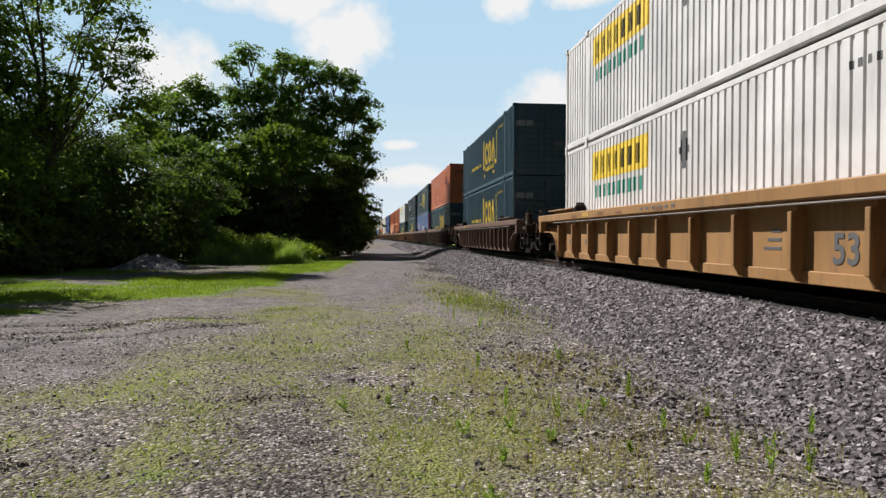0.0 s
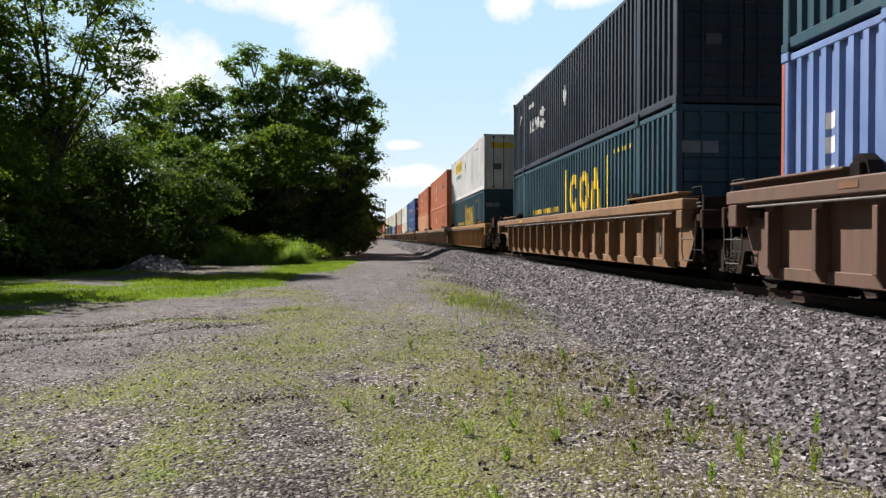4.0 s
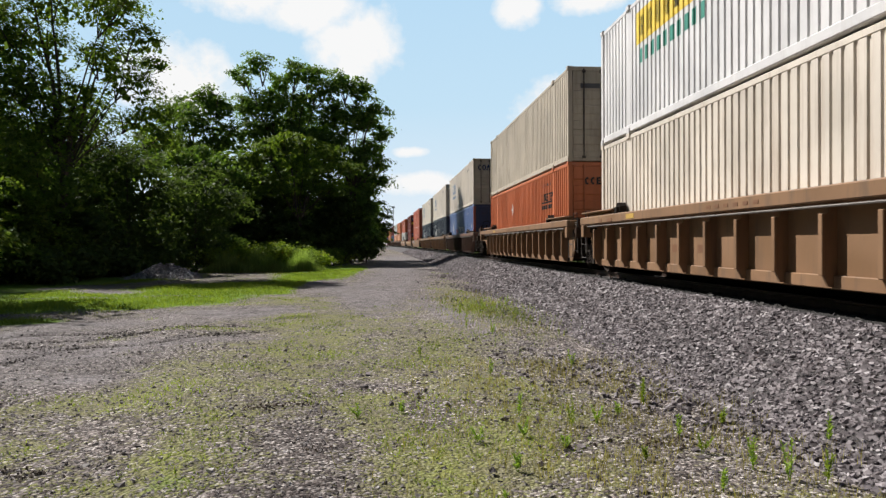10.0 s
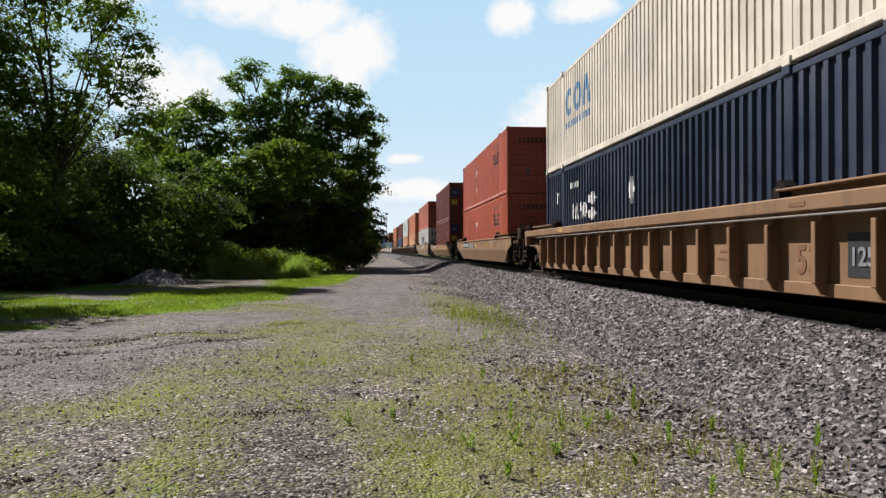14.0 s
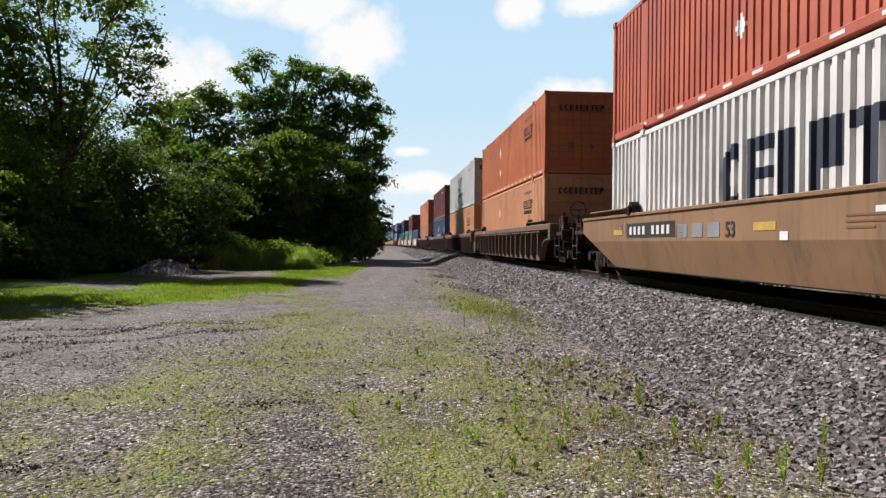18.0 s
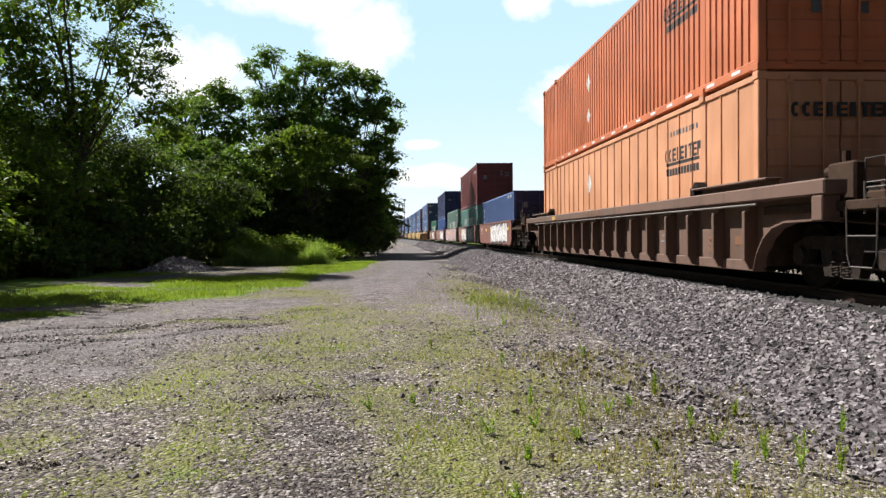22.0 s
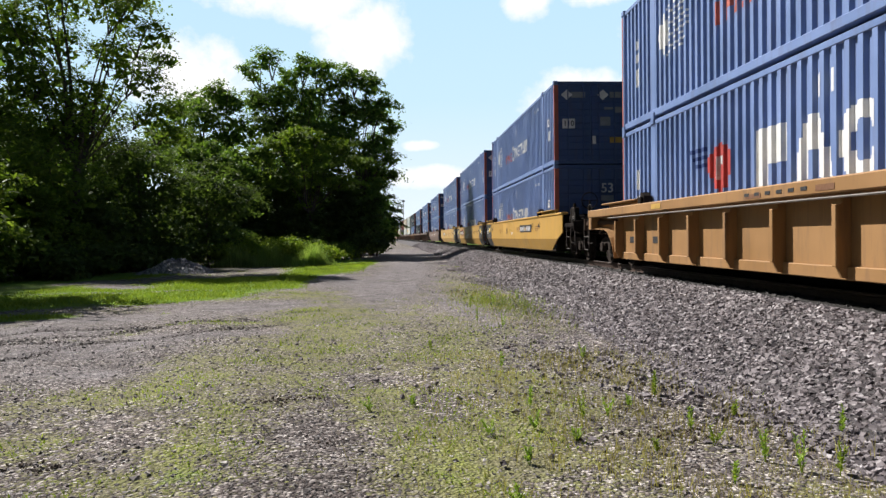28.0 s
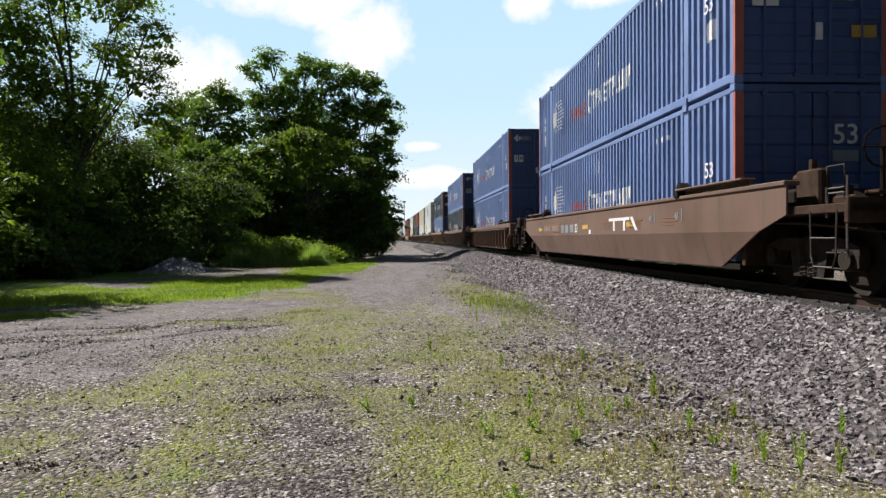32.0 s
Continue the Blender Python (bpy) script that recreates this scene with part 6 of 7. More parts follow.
def limb(g, a, b, r0, r1, r, seg=5, wob=0.12):
    """A tapered, crooked limb."""
    a, b = Vector(a), Vector(b)
    L = (b - a).length
    prev, n = None, 7
    for k in range(seg + 1):
        t = k / seg
        p = a.lerp(b, t) + Vector(r.normal(size=3)) * wob * L * 0.25 * math.sin(math.pi * t)
        rad = r0 + (r1 - r0) * t
        ring = [p + Vector((rad * math.cos(q * math.tau / n), rad * math.sin(q * math.tau / n), 0)) for q in range(n)]
        if prev:
            g.add(prev + ring, [(q, (q + 1) % n, n + (q + 1) % n, n + q) for q in range(n)])
        prev = ring
    return p


def tree(name, base, lobes, label, per=210, leaf=0.34, mat=None, girth=0.28, seed=1, group="trees beside the yard", core=1.0):
    """A tree: crooked trunk with limbs into each lobe of its crown. Places are relative to its foot."""
    r = np.random.default_rng(seed)
    t = tagged(new(name), label, "tree", group)
    t.location = base
    g = Geo()
    top = max(l[2] for l in lobes)
    cx, cy = np.mean([l[0] for l in lobes]), np.mean([l[1] for l in lobes])
    fork = (cx * 0.35, cy * 0.35, top * 0.36)
    limb(g, (0, 0, -0.2), fork, girth, girth * 0.7, r, 6, 0.1)
    for i, (x, y, z, ra, ru) in enumerate(lobes):
        stout = 1.0 if i % 4 == 0 else 0.5
        mid = (fork[0] + (x - fork[0]) * 0.5, fork[1] + (y - fork[1]) * 0.5, fork[2] + max(0.1, (z - fork[2]) * 0.62))
        limb(g, fork, mid, girth * 0.55 * stout, girth * 0.32 * stout, r, 4)
        end = (x, y, z + ru * 0.4)
        limb(g, mid, end, girth * 0.32 * stout, girth * 0.06, r, 4)
        for _ in range(4):
            d = r.normal(size=3)
            d /= np.linalg.norm(d)
            limb(g, (mid[0] + (x - mid[0]) * 0.6, mid[1] + (y - mid[1]) * 0.6, mid[2] + (z - mid[2]) * 0.6), (x + d[0] * ra * 0.85, y + d[1] * ra * 0.85, z + abs(d[2]) * ru * 0.8), girth * 0.16, 0.02, r, 3)
    piece("trunk", g.mesh("trunk", BARK), t)
    piece("crown", crown_mesh("crown", lobes, per, leaf, mat or LEAF, seed, core=core), t)
    return t


def shrub(base, size, seed, mat, label, n=900, leaf=0.16, name="shrub", cat="shrub"):
    r = np.random.default_rng(seed)
    t = tagged(new(name), label, cat, "undergrowth along the trees")
    t.location = base
    lobes = [(r.uniform(-0.6, 0.6) * size[0], r.uniform(-0.6, 0.6) * size[1], size[2] * r.uniform(0.35, 0.6), size[0] * r.uniform(0.4, 0.65), size[2] * r.uniform(0.35, 0.5)) for _ in range(5)]
    g = Geo()
    for x, y, z, ra, ru in lobes:
        limb(g, (x * 0.3, y * 0.3, -0.1), (x, y, z), 0.04, 0.012, r, 3)
    piece("stem", g.mesh("stem", BARK), t)["kind"] = "stuff"
    piece("foliage", crown_mesh("foliage", lobes, n / (5 * 0.3 * max(0.4, size[0])), leaf, mat, seed, 0.1), t)
    return t


# the clump of broad-leaved trees behind the grass
def spread(base, blobs, seed, flat=0.85, back=0.0):
    """Lobes from (x, height, radius) in the world, set about the tree's foot."""
    r = np.random.default_rng(seed)
    return [(x - base[0], r.uniform(-0.9, 0.9) * rad + back, z, rad, rad * flat) for x, z, rad in blobs]


def clump_tree(name, base, blobs, label, seed, flat=0.85, low=(), **more):
    lobes = spread(base, blobs, seed, flat) + spread(base, low, seed + 1, 0.9, 2.2)
    return tree(name, base, lobes, label, seed=seed, **more)


clump_tree("broadleaf_tree", (-3.4, 59, 0), [(-1.2, 12.3, 1.1), (-2.3, 13.8, 1.4), (-0.8, 10.7, 1.1), (-1.6, 9.2, 1.5), (-0.8, 7.9, 1.0), (-0.5, 6.7, 0.7), (-3.8, 14.5, 1.4), (-2.8, 11.4, 1.7), (-4.6, 12.0, 1.7), (-3.0, 8.0, 1.9), (-2.2, 5.2, 1.5), (-4.6, 9.4, 1.9), (-2.6, 3.2, 1.9), (-1.9, 11.6, 1.3), (-2.2, 6.6, 1.5), (-2.2, 4.2, 1.4), (-2.0, 2.4, 1.1)],
           "tall leafy tree with dark green foliage at the yard's edge", 3, per=420, leaf=0.26)
clump_tree("broadleaf_tree", (-8.4, 60, 0), [(-7.8, 15.9, 1.4), (-6.4, 15.3, 1.4), (-9.2, 14.9, 1.3), (-10.7, 16.0, 1.3), (-12.1, 15.3, 1.2), (-5.5, 14.0, 1.4), (-7.5, 13.0, 1.9), (-9.6, 12.8, 1.9), (-11.8, 13.0, 1.6), (-8.5, 10.8, 2.3), (-6.0, 10.5, 2.1), (-11.0, 10.6, 2.1), (-8.0, 8.0, 2.5)],
           "tall leafy tree with a rounded crown and shaded underside", 4, per=390, leaf=0.25)
clump_tree("broadleaf_tree", (-15.0, 58, 0), [(-16.1, 12.6, 1.3), (-17.7, 11.8, 1.3), (-14.2, 13.0, 1.4), (-13.2, 12.2, 1.4), (-15.0, 11.0, 1.9), (-17.5, 9.6, 1.9), (-13.0, 9.8, 2.1), (-15.4, 8.0, 2.5), (-18.8, 7.6, 1.9), (-19.6, 9.4, 1.6)],
           "broad leafy tree in full summer leaf", 5, per=380, leaf=0.25)
clump_tree("understorey_tree", (-6.8, 54, 0), [(-7.8, 9.2, 1.3), (-6.2, 9.0, 1.3), (-9.2, 8.5, 1.3), (-4.6, 8.2, 1.3), (-3.2, 7.2, 1.2), (-7.0, 7.6, 1.7), (-10.4, 7.6, 1.2), (-5.0, 7.0, 1.5), (-6.0, 5.8, 1.7), (-8.4, 5.8, 1.7), (-4.0, 5.6, 1.4), (-7.0, 4.4, 1.8)], "small leafy tree with sunlit yellow-green top leaves", 6, 0.55, per=330, leaf=0.25, mat=LEAF_LIGHT, girth=0.16)
clump_tree("understorey_tree", (-13.5, 52, 0), [(-12.0, 7.4, 1.3), (-13.6, 8.0, 1.3), (-15.2, 7.8, 1.4), (-16.6, 7.2, 1.3), (-11.0, 6.4, 1.2), (-14.0, 6.2, 1.7), (-12.4, 5.0, 1.7), (-15.4, 5.0, 1.7), (-13.6, 3.8, 1.8)], "small leafy tree with sunlit top leaves", 7, 0.55, per=330, leaf=0.25, mat=LEAF, girth=0.16)
tree("broadleaf_tree", (-2.6, 66, 0), [(0.4, 0, 4.2, 2.2, 1.9), (1.2, 0, 2.4, 1.8, 1.5), (-0.6, 0, 6.8, 2.4, 2.0)], "leafy tree standing low beside the gravel road", seed=8, per=340, girth=0.18, mat=LEAF_SHADE)
# taller open trees nearer to the camera
tree("open_tree", (-16.3, 36, 0), [(0, 0, 13.6, 2.4, 1.8), (2.6, 0, 12.8, 2.0, 1.4), (4.3, 0, 11.5, 1.5, 0.8), (4.9, 0, 10.3, 0.9, 0.5), (2.2, 1, 10.6, 2.0, 1.3), (-2, 0, 12, 2.2, 1.7), (3.6, 0, 9.2, 1.6, 1.0), (1.0, 0, 8.6, 2.0, 1.3), (-2, 0, 9, 2.2, 1.6), (3.8, 0.5, 7.4, 1.4, 0.9), (0.6, 0, 7.0, 2.0, 1.3), (-2, 0, 6.4, 2.0, 1.5), (-0.6, 0.5, 11.2, 1.6, 1.2), (3.2, 0.4, 13.6, 1.2, 0.8), (4.6, 0.6, 8.2, 1.2, 0.8), (5.0, 1, 6.6, 1.3, 0.9), (-1.2, 0, 14.6, 1.8, 1.2)],
     "tall tree with thin open foliage and dark forking branches", seed=9, per=370, leaf=0.175, mat=LEAF_LIGHT, girth=0.24)
tree("open_tree", (-21.0, 37, 0), [(0, 0, 13.0, 2.6, 2.2), (2.0, 0, 11.2, 2.0, 1.8), (-1.5, 0, 9.8, 2.6, 2.2), (1.4, 0, 7.6, 2.4, 2.0), (-1, 0, 6.0, 2.6, 2.0)], "tall leafy tree with thin open foliage", seed=10, per=360, leaf=0.19, girth=0.2)
# lighter leaves stand in for sun at the far left, darker for shade
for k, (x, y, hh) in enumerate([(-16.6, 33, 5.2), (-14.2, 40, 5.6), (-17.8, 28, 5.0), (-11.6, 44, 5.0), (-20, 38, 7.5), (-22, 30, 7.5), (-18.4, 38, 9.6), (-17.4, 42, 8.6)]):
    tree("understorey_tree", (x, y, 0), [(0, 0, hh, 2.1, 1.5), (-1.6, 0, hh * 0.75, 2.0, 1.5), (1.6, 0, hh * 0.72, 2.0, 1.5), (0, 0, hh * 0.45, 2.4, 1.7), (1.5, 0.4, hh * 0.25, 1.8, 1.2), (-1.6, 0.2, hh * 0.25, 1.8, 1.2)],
         "bushy dark green tree forming a dense hedge", seed=20 + k, per=330, leaf=0.20, mat=(LEAF_LIGHT, LEAF_SHADE, LEAF_LIGHT, LEAF_SHADE, LEAF, LEAF, LEAF_SHADE, LEAF_SHADE)[k], girth=0.14)
# the far side of the track
for k, (x, y, hh, m) in enumerate([(22, 33, 17, LEAF_MID), (18.5, 26, 13, LEAF_MID), (21, 18, 16, LEAF_MID), (24, 52, 10, LEAF_LIGHT), (19, 10, 14, LEAF_MID), (20, 66, 6.5, LEAF_LIGHT), (24, 88, 12.0, LEAF_LIGHT), (25, 40, 17, LEAF), (24, 24, 15, LEAF_SHADE)]):
    tree("trackside_tree", (x, y, 0), [(0, 0, hh, 2.2, 1.8), (-1.8, 0, hh * 0.86, 2.2, 1.8), (2.0, 1, hh * 0.86, 2.4, 1.9), (0, -1.5, hh * 0.7, 2.8, 2.2), (-2.2, 1, hh * 0.6, 2.6, 2.0), (1.8, -1, hh * 0.52, 2.8, 2.2), (-1.5, -1.5, hh * 0.4, 2.6, 2.0), (1, 1.5, hh * 0.25, 2.8, 2.0), (0.6, 0.6, hh * 0.95, 1.6, 1.4), (-1, -1, hh * 0.78, 1.8, 1.5)],
         "tall tree in full leaf on the far side of the railway", seed=40 + k, per=(640 if y < 60 else 320), leaf=0.19, mat=m, core=2.2, group="trees beyond the railway")
tree("trackside_tree", (20.5, 44, 0), [(-5, 0, 6, 2.0, 1.8), (-4.5, 0, 9, 2.2, 1.9), (-3.5, 0, 12, 2.2, 1.9), (-1.5, 0, 14.5, 2.4, 2.0), (1, 0, 16, 2.6, 2.0), (3, 0, 14, 2.6, 2.0), (0, -1, 11.5, 3.0, 2.4), (-2.5, -1, 8, 2.8, 2.2), (2.5, -1, 9, 3.0, 2.4), (0, 0, 5.5, 3.0, 2.2), (-4, -1, 4, 2.2, 1.8)],
     "broad willow-like tree with fine grey-green leaves", seed=39, per=800, leaf=0.14, mat=LEAF_GREY, group="trees beyond the railway", core=1.6)
# trees that stand outside the view and shade the grass
for k, (x, y, hh) in enumerate([(-18.0, 23, 11), (-20.5, 17, 12), (-22.5, 24, 13), (-9, 72, 13)]):
    tree("broadleaf_tree", (x, y, 0), [(0, 0, hh, 2.6, 2.2), (-1.8, 0, hh * 0.8, 2.8, 2.2), (2.0, 0.5, hh * 0.78, 2.8, 2.2), (0, -1, hh * 0.55, 3.2, 2.4), (1, 1, hh * 0.35, 3.0, 2.2)], "tall leafy tree at the edge of the yard", seed=80 + k, per=170, leaf=0.38)
# dense thicket under the trees: dark leaves carry shade, light ones the sunlit left
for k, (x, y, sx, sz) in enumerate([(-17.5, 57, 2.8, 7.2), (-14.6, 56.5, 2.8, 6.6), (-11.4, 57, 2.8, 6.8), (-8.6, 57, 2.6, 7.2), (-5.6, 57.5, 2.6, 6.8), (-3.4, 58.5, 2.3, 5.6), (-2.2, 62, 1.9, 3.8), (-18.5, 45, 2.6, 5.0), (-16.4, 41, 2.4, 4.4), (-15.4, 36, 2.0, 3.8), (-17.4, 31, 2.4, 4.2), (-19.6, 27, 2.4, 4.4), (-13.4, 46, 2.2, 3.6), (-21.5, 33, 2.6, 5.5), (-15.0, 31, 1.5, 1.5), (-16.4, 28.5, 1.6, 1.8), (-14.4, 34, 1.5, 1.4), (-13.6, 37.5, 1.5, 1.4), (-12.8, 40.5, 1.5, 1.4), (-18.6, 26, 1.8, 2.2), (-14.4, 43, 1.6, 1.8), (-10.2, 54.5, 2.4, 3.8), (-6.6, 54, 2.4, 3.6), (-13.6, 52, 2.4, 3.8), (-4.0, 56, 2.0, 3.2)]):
    shrub((x, y, 0), (sx, sx * 0.8, sz), 160 + k, LEAF_LIGHT if x < -16 and y < 33 else LEAF_SHADE, "dense dark green thicket under the trees", 2200, 0.28, "thicket", "thicket")
# weeds and bushes along the far side of the track
for k in range(22):
    x, y = 12.4 + 1.5 * math.sin(k * 2.3), 4 + 3.4 * k
    shrub((x, y, 0), (1.9, 1.9, 2.2 + 0.8 * math.sin(k * 1.7)), 260 + k, LEAF_SHADE, "dense dark bushes beyond the railway", 1500, 0.26, "bush", "bush")
# undergrowth
for k, (x, y, sx, sz) in enumerate([(-13.5, 47, 1.5, 1.1), (-11.4, 46, 1.4, 1.3), (-9.6, 45, 1.4, 1.5), (-7.8, 44.5, 1.3, 1.4), (-6.2, 45, 1.2, 1.3), (-4.8, 47, 1.1, 1.1), (-15.5, 47, 1.5, 1.3), (-4.3, 53, 1.3, 1.3), (-3.6, 58, 1.3, 1.3), (-17, 40, 1.5, 1.2), (-2.6, 66, 1.2, 1.6), (-8.8, 43.2, 1.5, 1.7), (-7.2, 43, 1.5, 1.9), (-5.6, 44, 1.4, 1.7), (-10.2, 43.6, 1.4, 1.5)]):
    shrub((x, y, 0), (sx, sx * 0.8, sz), 60 + k, (GRASS, LEAF_LIGHT, GRASS)[k % 3], "low sunlit weeds and brambles in front of the trees", 1500, 0.17)

# distant trees along the line, one joined belt
far = []
rr = np.random.default_rng(77)
for k in range(70):
    y = rr.uniform(260, 900)
    x = rr.uniform(-260, 240)
    if -40 - (y - 260) * 0.05 < x < 26:
        x -= 80
    far.append((x, y, rr.uniform(4, 9), rr.uniform(6, 11), rr.uniform(5, 8)))
tagged(new("far_trees", crown_mesh("far_trees", far, 6, 1.6, LEAF, 78)), "distant belt of green trees at the horizon", "trees", kind="stuff")

wood = [(x + 2 * math.sin(k * 1.9), 74 + 5 * math.sin(k * 2.7), z, 4.2, 3.2) for k, x in enumerate(range(-62, -6, 4)) for z in (2.2, 5.4, 8.2)]
wood += [(-27 + 1.5 * math.sin(k * 3.1), 24 + 4.2 * k, z, 3.2, 2.8) for k in range(12) for z in (2.0, 5.0, 8.0)]
wood += [(27.5 + 1.5 * math.sin(k * 3.1), 6 + 4.2 * k, z, 3.4, 3.0) for k in range(11) for z in (2.0, 5.5, 9.0, 12.0)]
# unseen belt behind the camera, added to block low sky light
wood += [(x, -17 + 2.5 * math.sin(x * 1.3), z, 3.6, 3.2) for x in [*range(-38, 1, 4), *range(14, 40, 4)] for z in (2.4, 6.4, 10.4)]
tagged(new("woods", crown_mesh("woods", wood, 42, 0.6, LEAF_SHADE, 79)), "dark green woods behind the trees, with an unseen belt that blocks sky light", "woods", kind="stuff")

# mast far down the line
mast = tagged(new("signal_mast"), "thin grey steel mast far along the line", "mast")
mast.location = (1.2, 262, 0)
piece("pole", Geo().rod((0, 0, 0), (0, 0, 15), 0.09, 8).mesh("pole", RODGREY), mast)
piece("head", Geo().box(-0.5, 0.5, -0.2, 0.2, 14.6, 15.2, 0.05).mesh("head", STEEL), mast)

# heap of grey spoil
n = 2600
ang, rad = rng.uniform(0, math.tau, n), np.sqrt(rng.random(n))
hx, hy = rad * np.cos(ang) * 1.9, rad * np.sin(ang) * 1.3
hz = 0.6 * np.maximum(0, 1 - rad ** 1.5) * (1 + 0.35 * np.sin(3 * ang + 1))
heap = tagged(new("spoil_heap"), "low heap of grey crushed stone on the grass", "gravel heap")
heap.location = (-11.0, 35.5, -0.1)
cone_r = np.linspace(0, 1, 9)
cone_a = np.linspace(0, math.tau, 25)[:-1]
cv = [(r * math.cos(a) * 1.9, r * math.sin(a) * 1.3, 0.58 * max(0, 1 - r ** 1.5) * (1 + 0.35 * math.sin(3 * a + 1)) - 0.02) for r in cone_r for a in cone_a]
cq = [(i * 24 + j, i * 24 + (j + 1) % 24, (i + 1) * 24 + (j + 1) % 24, (i + 1) * 24 + j) for i in range(8) for j in range(24)]
piece("mound", quick("mound", cv, np.array(cq), SPOIL), heap)
piece("loose_stone_cover", stones("loose_stone_cover", np.stack([hx, hy, hz], -1), rng.uniform(0.03, 0.09, n), SPOIL, rng), heap)["kind"] = "stuff"


# ---- grass and weeds ----
def blades(name, place, height, width, mat, r, bend=0.35):
    n = len(place)
    a = r.uniform(0, math.tau, n)
    side = np.stack([np.cos(a), np.sin(a), np.zeros(n)], -1) * width[:, None]
    lean = np.stack([r.normal(size=n) * bend, r.normal(size=n) * bend, np.ones(n)], -1) * height[:, None]
    v = np.stack([place - side, place + side, place + lean * 0.55 + side * 0.6, place + lean * 0.55 - side * 0.6, place + lean * np.array([1.5, 1.5, 1.0])], 1).reshape(-1, 3)
    i = np.arange(n) * 5
    return quick(name, v, [np.stack([i, i + 1, i + 2, i + 3], -1), np.stack([i + 3, i + 2, i + 4], -1)], mat)


n = 240000
p = np.stack([rng.uniform(-12, 4.0, n), 2.6 + 42 * rng.random(n) ** 1.7, np.zeros(n)], -1)
c0, c1, c2 = cover(p[:, 0], p[:, 1])
pn = np.array([noise.noise(Vector((x * 1.1, y * 1.1, 3.0))) for x, y, z in p])
keep = (rng.random(n) < np.clip(c0 * 0.75 + pn * 1.3 - 0.30 - c1 * 0.5, 0, 1) + c2)
p = p[keep]
p[:, 2] = ground_z(p[:, 0], p[:, 1]) - 0.005
lush = c2[keep]
tagged(new("grass", blades("grass", p, rng.uniform(0.012, 0.05, len(p)) * (1 + 1.6 * lush), rng.uniform(0.003, 0.006, len(p)) * (1 + p[:, 1] * 0.06), GRASS, rng, 0.5)), "thin short green grass growing through the gravel", "grass", kind="stuff")


def weed(base, height, seed, mat, label):
    r = np.random.default_rng(seed)
    t = tagged(new("weed"), label, "weed", "weeds in the gravel")
    t.location = base
    v, f = [], []
    for _ in range(2):
        tip = Vector((r.normal() * 0.03, r.normal() * 0.03, height * r.uniform(0.6, 1.05)))
        piece("stem", Geo().path([(0, 0, -0.02), tuple(tip * 0.5 + Vector((r.normal() * 0.01, 0, 0))), tuple(tip)], 0.004, 4).mesh("stem", mat), t)
        for k in range(34):
            q = 0.12 + 0.88 * k / 33
            c, a = tip * q, r.uniform(0, math.tau)
            s = (0.022 + 0.022 * r.random()) * (1.2 - 0.5 * q)
            d = Vector((math.cos(a), math.sin(a), 0.9))
            w = Vector((-math.sin(a), math.cos(a), 0)) * s * 0.24
            n0 = len(v)
            v += [tuple(c), tuple(c + d * s * 0.5 + w), tuple(c + d * s - Vector((0, 0, s * 0.1))), tuple(c + d * s * 0.5 - w)]
            f.append((n0, n0 + 1, n0 + 2, n0 + 3))
    piece("leaves", quick("leaves", v, np.array(f), mat), t)["kind"] = "stuff"
    return t


WEEDS = [(2.51, 4.81, 0.30), (2.63, 4.56, 0.32), (1.57, 6.13, 0.20), (1.81, 6.21, 0.22), (2.35, 5.7, 0.24), (2.5, 6.95, 0.24), (0.71, 5.83, 0.18), (0.89, 5.06, 0.16), (2.33, 5.23, 0.17), (1.18, 6.58, 0.2), (3.47, 5.45, 0.25), (2.62, 7.3, 0.22), (2.35, 9.2, 0.22), (1.75, 12.3, 0.3), (1.4, 13.2, 0.3),
         (2.95, 18.2, 0.3), (2.2, 17.2, 0.28), (1.5, 15.6, 0.3), (0.1, 6.9, 0.12), (-0.3, 6.7, 0.12), (0.4, 10.0, 0.16), (1.2, 8.6, 0.2), (1.1, 5.9, 0.15), (1.85, 5.1, 0.15), (2.1, 4.4, 0.14), (0.7, 4.3, 0.12), (2.85, 4.5, 0.2), (2.1, 6.5, 0.18), (1.35, 5.5, 0.14), (2.9, 6.1, 0.16)]
for k, (x, y, hh) in enumerate(WEEDS):
    weed((x, y, float(ground_z(np.array(x), np.array(y)))), hh, 100 + k, (WEED, WEED, GRASS)[k % 3], ("bright green upright weed growing in the gravel", "bright green upright weed growing in the gravel", "yellowish upright weed growing in the gravel")[k % 3])

# thin dry stalks among the weeds
m = 5200
sp = np.stack([rng.normal(size=m) * 0.85 + 1.9, 4.0 + 5.5 * rng.random(m) ** 1.3, np.zeros(m)], -1)
more = np.stack([rng.normal(size=1800) * 0.6 + 2.3, rng.uniform(12, 23, 1800), np.zeros(1800)], -1)
sp = np.concatenate([sp, more])
sn = np.array([noise.noise(Vector((x * 1.7, y * 1.7, 8.0))) for x, y, z in sp])
sp = sp[(sp[:, 0] < 3.4) & (sn > -0.12)]
tagged(new("dry_grass", blades("dry_grass", sp, rng.uniform(0.05, 0.17, len(sp)), rng.uniform(0.0012, 0.0028, len(sp)) * (1 + sp[:, 1] * 0.05), DRY, rng, 0.22)), "thin dry straw-coloured stalks in the gravel", "dry grass", kind="stuff")

g2 = np.stack([rng.normal(size=1500) * 0.6 + 2.3, rng.normal(size=1500) * 2.4 + 16.8, np.full(1500, -0.01)], -1)
tagged(new("tall_grass", blades("tall_grass", g2, rng.uniform(0.06, 0.2, len(g2)), rng.uniform(0.003, 0.006, len(g2)), GRASS, rng, 0.25)), "patch of taller pale green grass beside the ballast", "grass", kind="stuff")

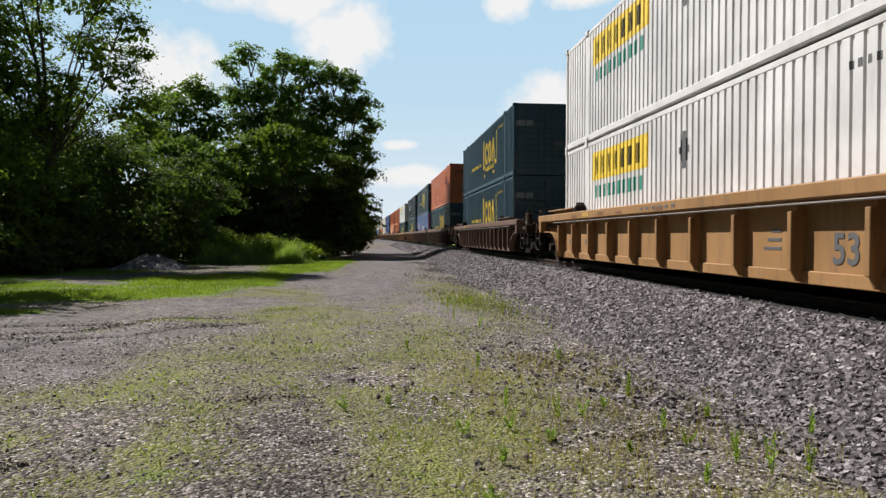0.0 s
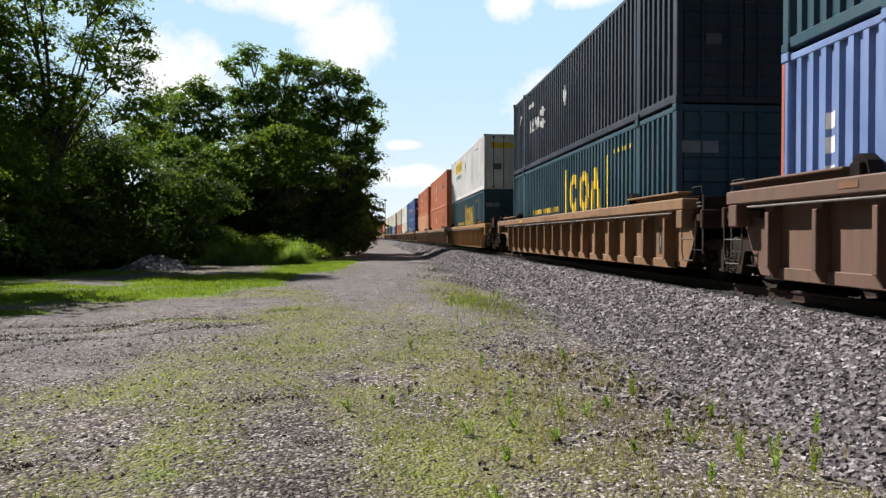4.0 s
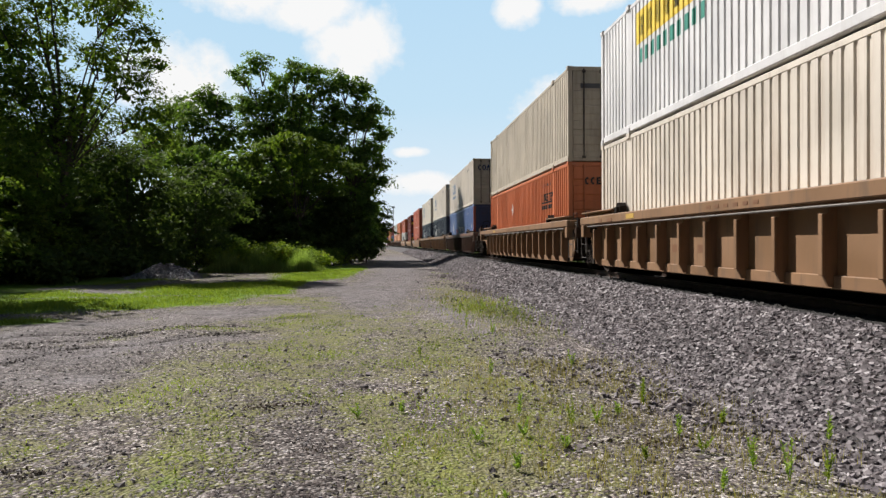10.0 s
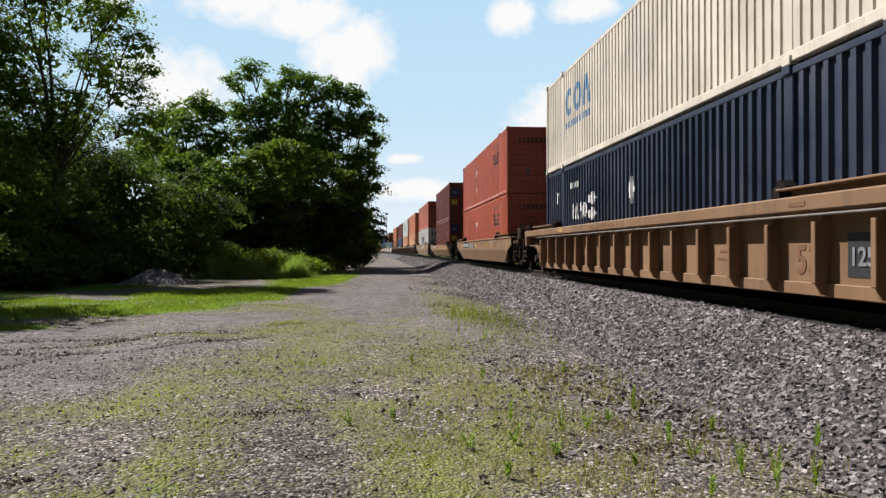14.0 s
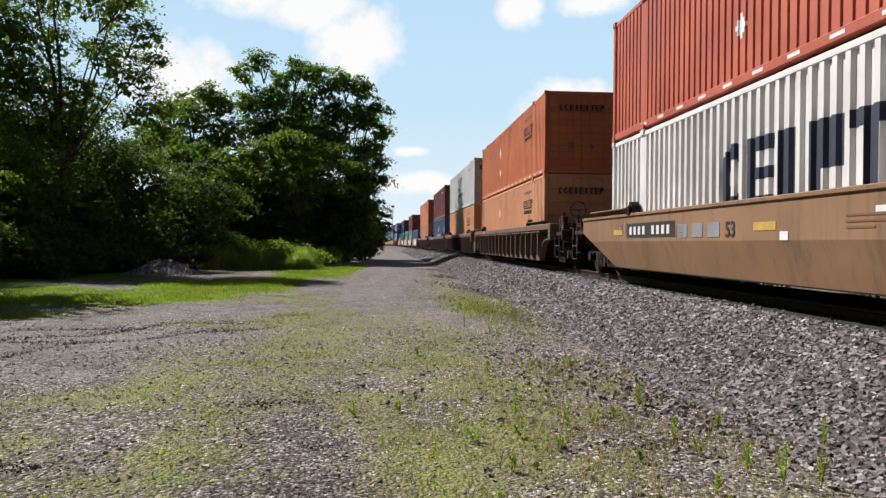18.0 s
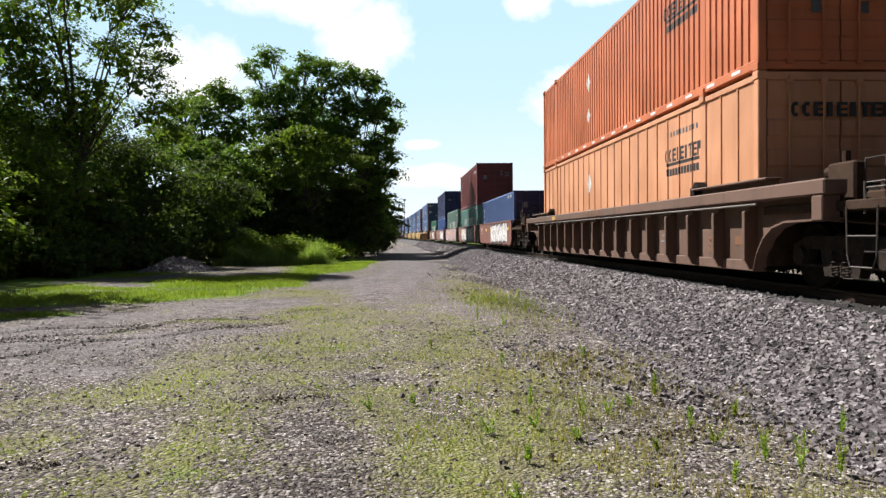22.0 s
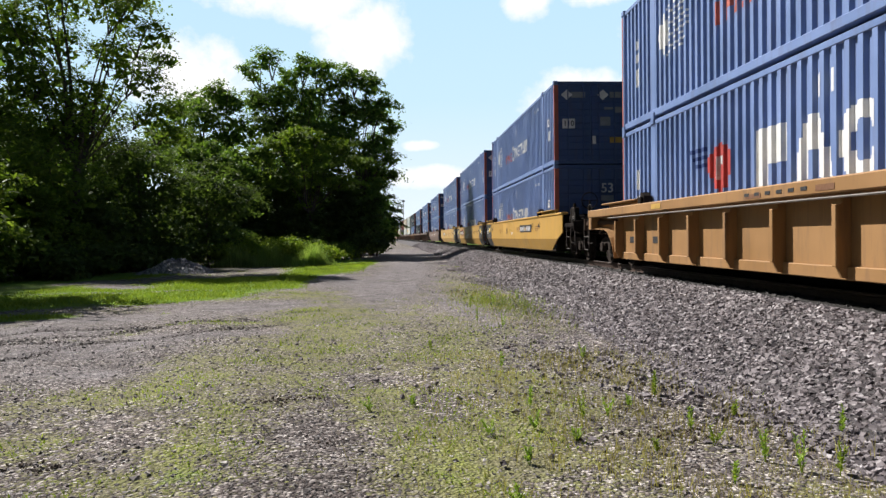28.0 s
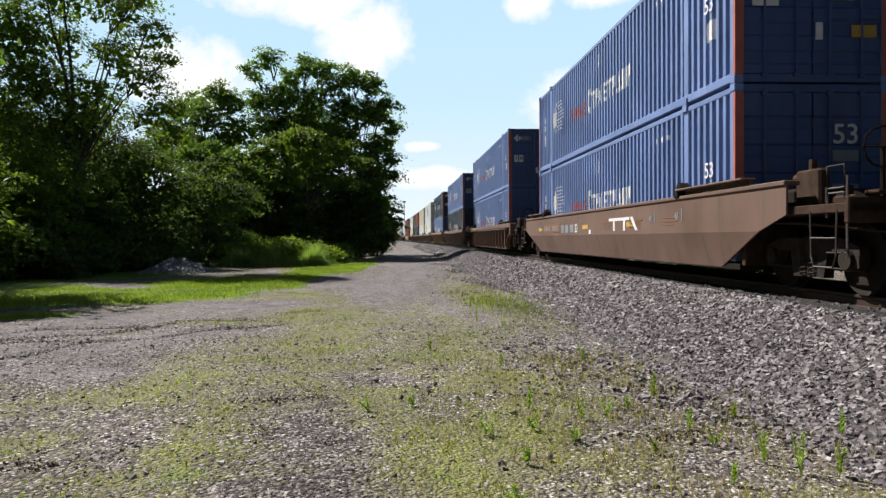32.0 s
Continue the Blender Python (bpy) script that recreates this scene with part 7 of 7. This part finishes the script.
m = 15000
tw = np.stack([rng.uniform(-10.8, -3.9, m), 41.2 + 2.6 * rng.random(m), np.full(m, -0.02)], -1)
th = np.clip(0.75 + 0.55 * np.array([noise.noise(Vector((x * 0.7, y * 0.7, 5.0))) for x, y, z in tw]) * 2, 0.3, 1.4) * rng.uniform(0.6, 1.25, m)
th *= np.clip((tw[:, 0] + 11.2) / 1.6, 0.3, 1) * np.clip((-3.6 - tw[:, 0]) / 1.4, 0.3, 1)
tagged(new("tall_weeds", blades("tall_weeds", tw, th, rng.uniform(0.010, 0.024, m), TALLWEED, rng, 0.16)), "stand of tall pale green weeds in front of the trees", "weeds", kind="stuff")

# dark clods and litter of twigs on the gravel
for k, (x, y, s) in enumerate([(-1.3, 7.0, 0.09), (2.05, 5.55, 0.10), (-0.9, 7.2, 0.06), (-0.62, 5.6, 0.05), (-2.6, 5.2, 0.08)]):
    m = 70
    q = np.stack([rng.normal(size=m) * s * 1.9, rng.normal(size=m) * s * 1.0, np.abs(rng.normal(size=m)) * s * 0.12], -1)
    if k == 0:
        EARTH = plain("dark earth", (0.085, 0.064, 0.046), 0.95)
    ob = tagged(new("dirt_clod", stones("dirt_clod", q, rng.uniform(0.04, 0.17, m) * s, EARTH, rng)), "small dark clod of earth and dead weeds", "dirt clod", kind="stuff")
    ob.location = (x, y, float(ground_z(np.array(x), np.array(y))))


# ---- clouds: a far backdrop ----
def cloud_wall():
    R, az, el = 3000.0, np.radians(np.arange(-62, 63, 2.0)), np.radians(np.arange(0.2, 27.1, 0.9))
    A, E = np.meshgrid(az, el)
    v = np.stack([R * np.sin(A), R * np.cos(A), R * np.tan(E)], -1).reshape(-1, 3)
    w = len(az)
    i = np.arange(len(el) * w).reshape(len(el), w)
    me = quick("clouds", v, np.stack([i[:-1, :-1], i[:-1, 1:], i[1:, 1:], i[1:, :-1]], -1).reshape(-1, 4), None, True)
    at = me.attributes.new("sky", "FLOAT_VECTOR", "POINT")
    at.data.foreach_set("vector", np.stack([np.degrees(A), np.degrees(E), 0 * A], -1).astype(np.float32).ravel())
    m = bpy.data.materials.new("white cloud")
    m.use_nodes = True
    ns, ls = m.node_tree.nodes, m.node_tree.links
    ns.clear()
    a = ns.new("ShaderNodeAttribute")
    a.attribute_name = "sky"
    nz = ns.new("ShaderNodeTexNoise")
    nz.inputs["Scale"].default_value, nz.inputs["Detail"].default_value, nz.inputs["Roughness"].default_value = 0.42, 9, 0.6
    ls.new(a.outputs["Vector"], nz.inputs["Vector"])
    sep = ns.new("ShaderNodeSeparateXYZ")
    ls.new(a.outputs["Vector"], sep.inputs[0])
    total = None
    for a0, e0, ra, re in CLOUDS:
        dx = math_node(ns, ls, "DIVIDE", math_node(ns, ls, "SUBTRACT", sep.outputs[0], a0), ra)
        dy = math_node(ns, ls, "DIVIDE", math_node(ns, ls, "SUBTRACT", sep.outputs[1], e0), re)
        d = math_node(ns, ls, "ADD", math_node(ns, ls, "MULTIPLY", dx, dx), math_node(ns, ls, "MULTIPLY", dy, dy))
        one = math_node(ns, ls, "SUBTRACT", 1.0, d)
        total = one if total is None else math_node(ns, ls, "MAXIMUM", total, one)
    k = math_node(ns, ls, "ADD", math_node(ns, ls, "MAXIMUM", total, -1.5), math_node(ns, ls, "MULTIPLY", math_node(ns, ls, "SUBTRACT", nz.outputs[0], 0.5), 2.0))
    r = ramp(ns, [(0.0, (0,)), (0.75, (1,))])
    ls.new(k, r.inputs[0])
    haze = ramp(ns, [(0.0, (0.86, 0.93, 0.98)), (0.14, (0.76, 0.88, 0.98)), (0.45, (0.58, 0.80, 0.97)), (1.0, (0.48, 0.73, 0.96))])
    ls.new(math_node(ns, ls, "DIVIDE", sep.outputs[1], 24.0), haze.inputs[0])
    em = ns.new("ShaderNodeEmission")
    ls.new(mix(ns, ls, "MIX", math_node(ns, ls, "MULTIPLY", r.outputs[0], 0.97), haze.outputs[0], (1.0, 0.995, 0.99)), em.inputs[0])
    em.inputs[1].default_value = 0.95
    fade = ramp(ns, [(0.0, (1,)), (0.85, (1,)), (1.0, (0,))])
    ls.new(math_node(ns, ls, "DIVIDE", sep.outputs[1], 27.0), fade.inputs[0])
    tr = ns.new("ShaderNodeBsdfTransparent")
    ms = ns.new("ShaderNodeMixShader")
    ls.new(fade.outputs[0], ms.inputs[0])
    ls.new(tr.outputs[0], ms.inputs[1])
    ls.new(em.outputs[0], ms.inputs[2])
    out = ns.new("ShaderNodeOutputMaterial")
    ls.new(ms.outputs[0], out.inputs[0])
    me.materials.append(m)
    return tagged(new("backdrop", me), "white summer clouds in a pale blue sky", "sky", kind="structure")


CLOUDS = [(-2.7, 15.5, 4.0, 3.6), (-10.3, 18.6, 5.4, 2.2), (-6.0, 17.8, 4.4, 2.2), (-15.8, 12.2, 4.8, 3.2), (10.3, 18.0, 2.1, 1.8), (15.8, 18.4, 3.2, 1.3), (1.6, 7.3, 1.5, 0.5), (2.6, 4.8, 4.0, 1.1), (14.6, 10.5, 5.2, 2.6), (-21, 19, 4, 2.4), (24, 15, 6, 3)]
cloud_wall()


def motions():
    """The train rolls by; its wheels turn while they pass the camera."""
    for thing, at, z in MOVERS:
        rows = []
        for t in KEYTIMES:
            s = at - float(np.interp(t, RUN_T, RUN_S))
            x, y, zz = on_track(s, 0, z)
            rows.append((t, pose(x, y, zz, 0, 0, math.degrees(BEND * s))))
        walk(thing, rows)
    at_of = {thing.name: at for thing, at, z in MOVERS}
    for axle, car, y in WHEELSETS:
        place = at_of[car.name] + y
        t0 = float(np.interp(place - 26, RUN_S, RUN_T))
        t1 = float(np.interp(place - 4, RUN_S, RUN_T))
        if place - 26 > RUN_S[-1] or t1 <= 0.1:
            steps = [0.0, 32.0]
            t0 = t1 = 0.0
        else:
            steps = sorted({0.0, 32.0, *[round(t0 + k / 30, 4) for k in range(int((t1 - t0) * 30) + 1)]})
        rows = []
        for t in steps:
            run = float(np.interp(min(max(t, t0), t1), RUN_T, RUN_S) - np.interp(t0, RUN_T, RUN_S))
            rows.append((t, pose(0, y, 0.46, math.degrees(run / 0.46) % 360.0)))
        walk(axle, rows)


motions()
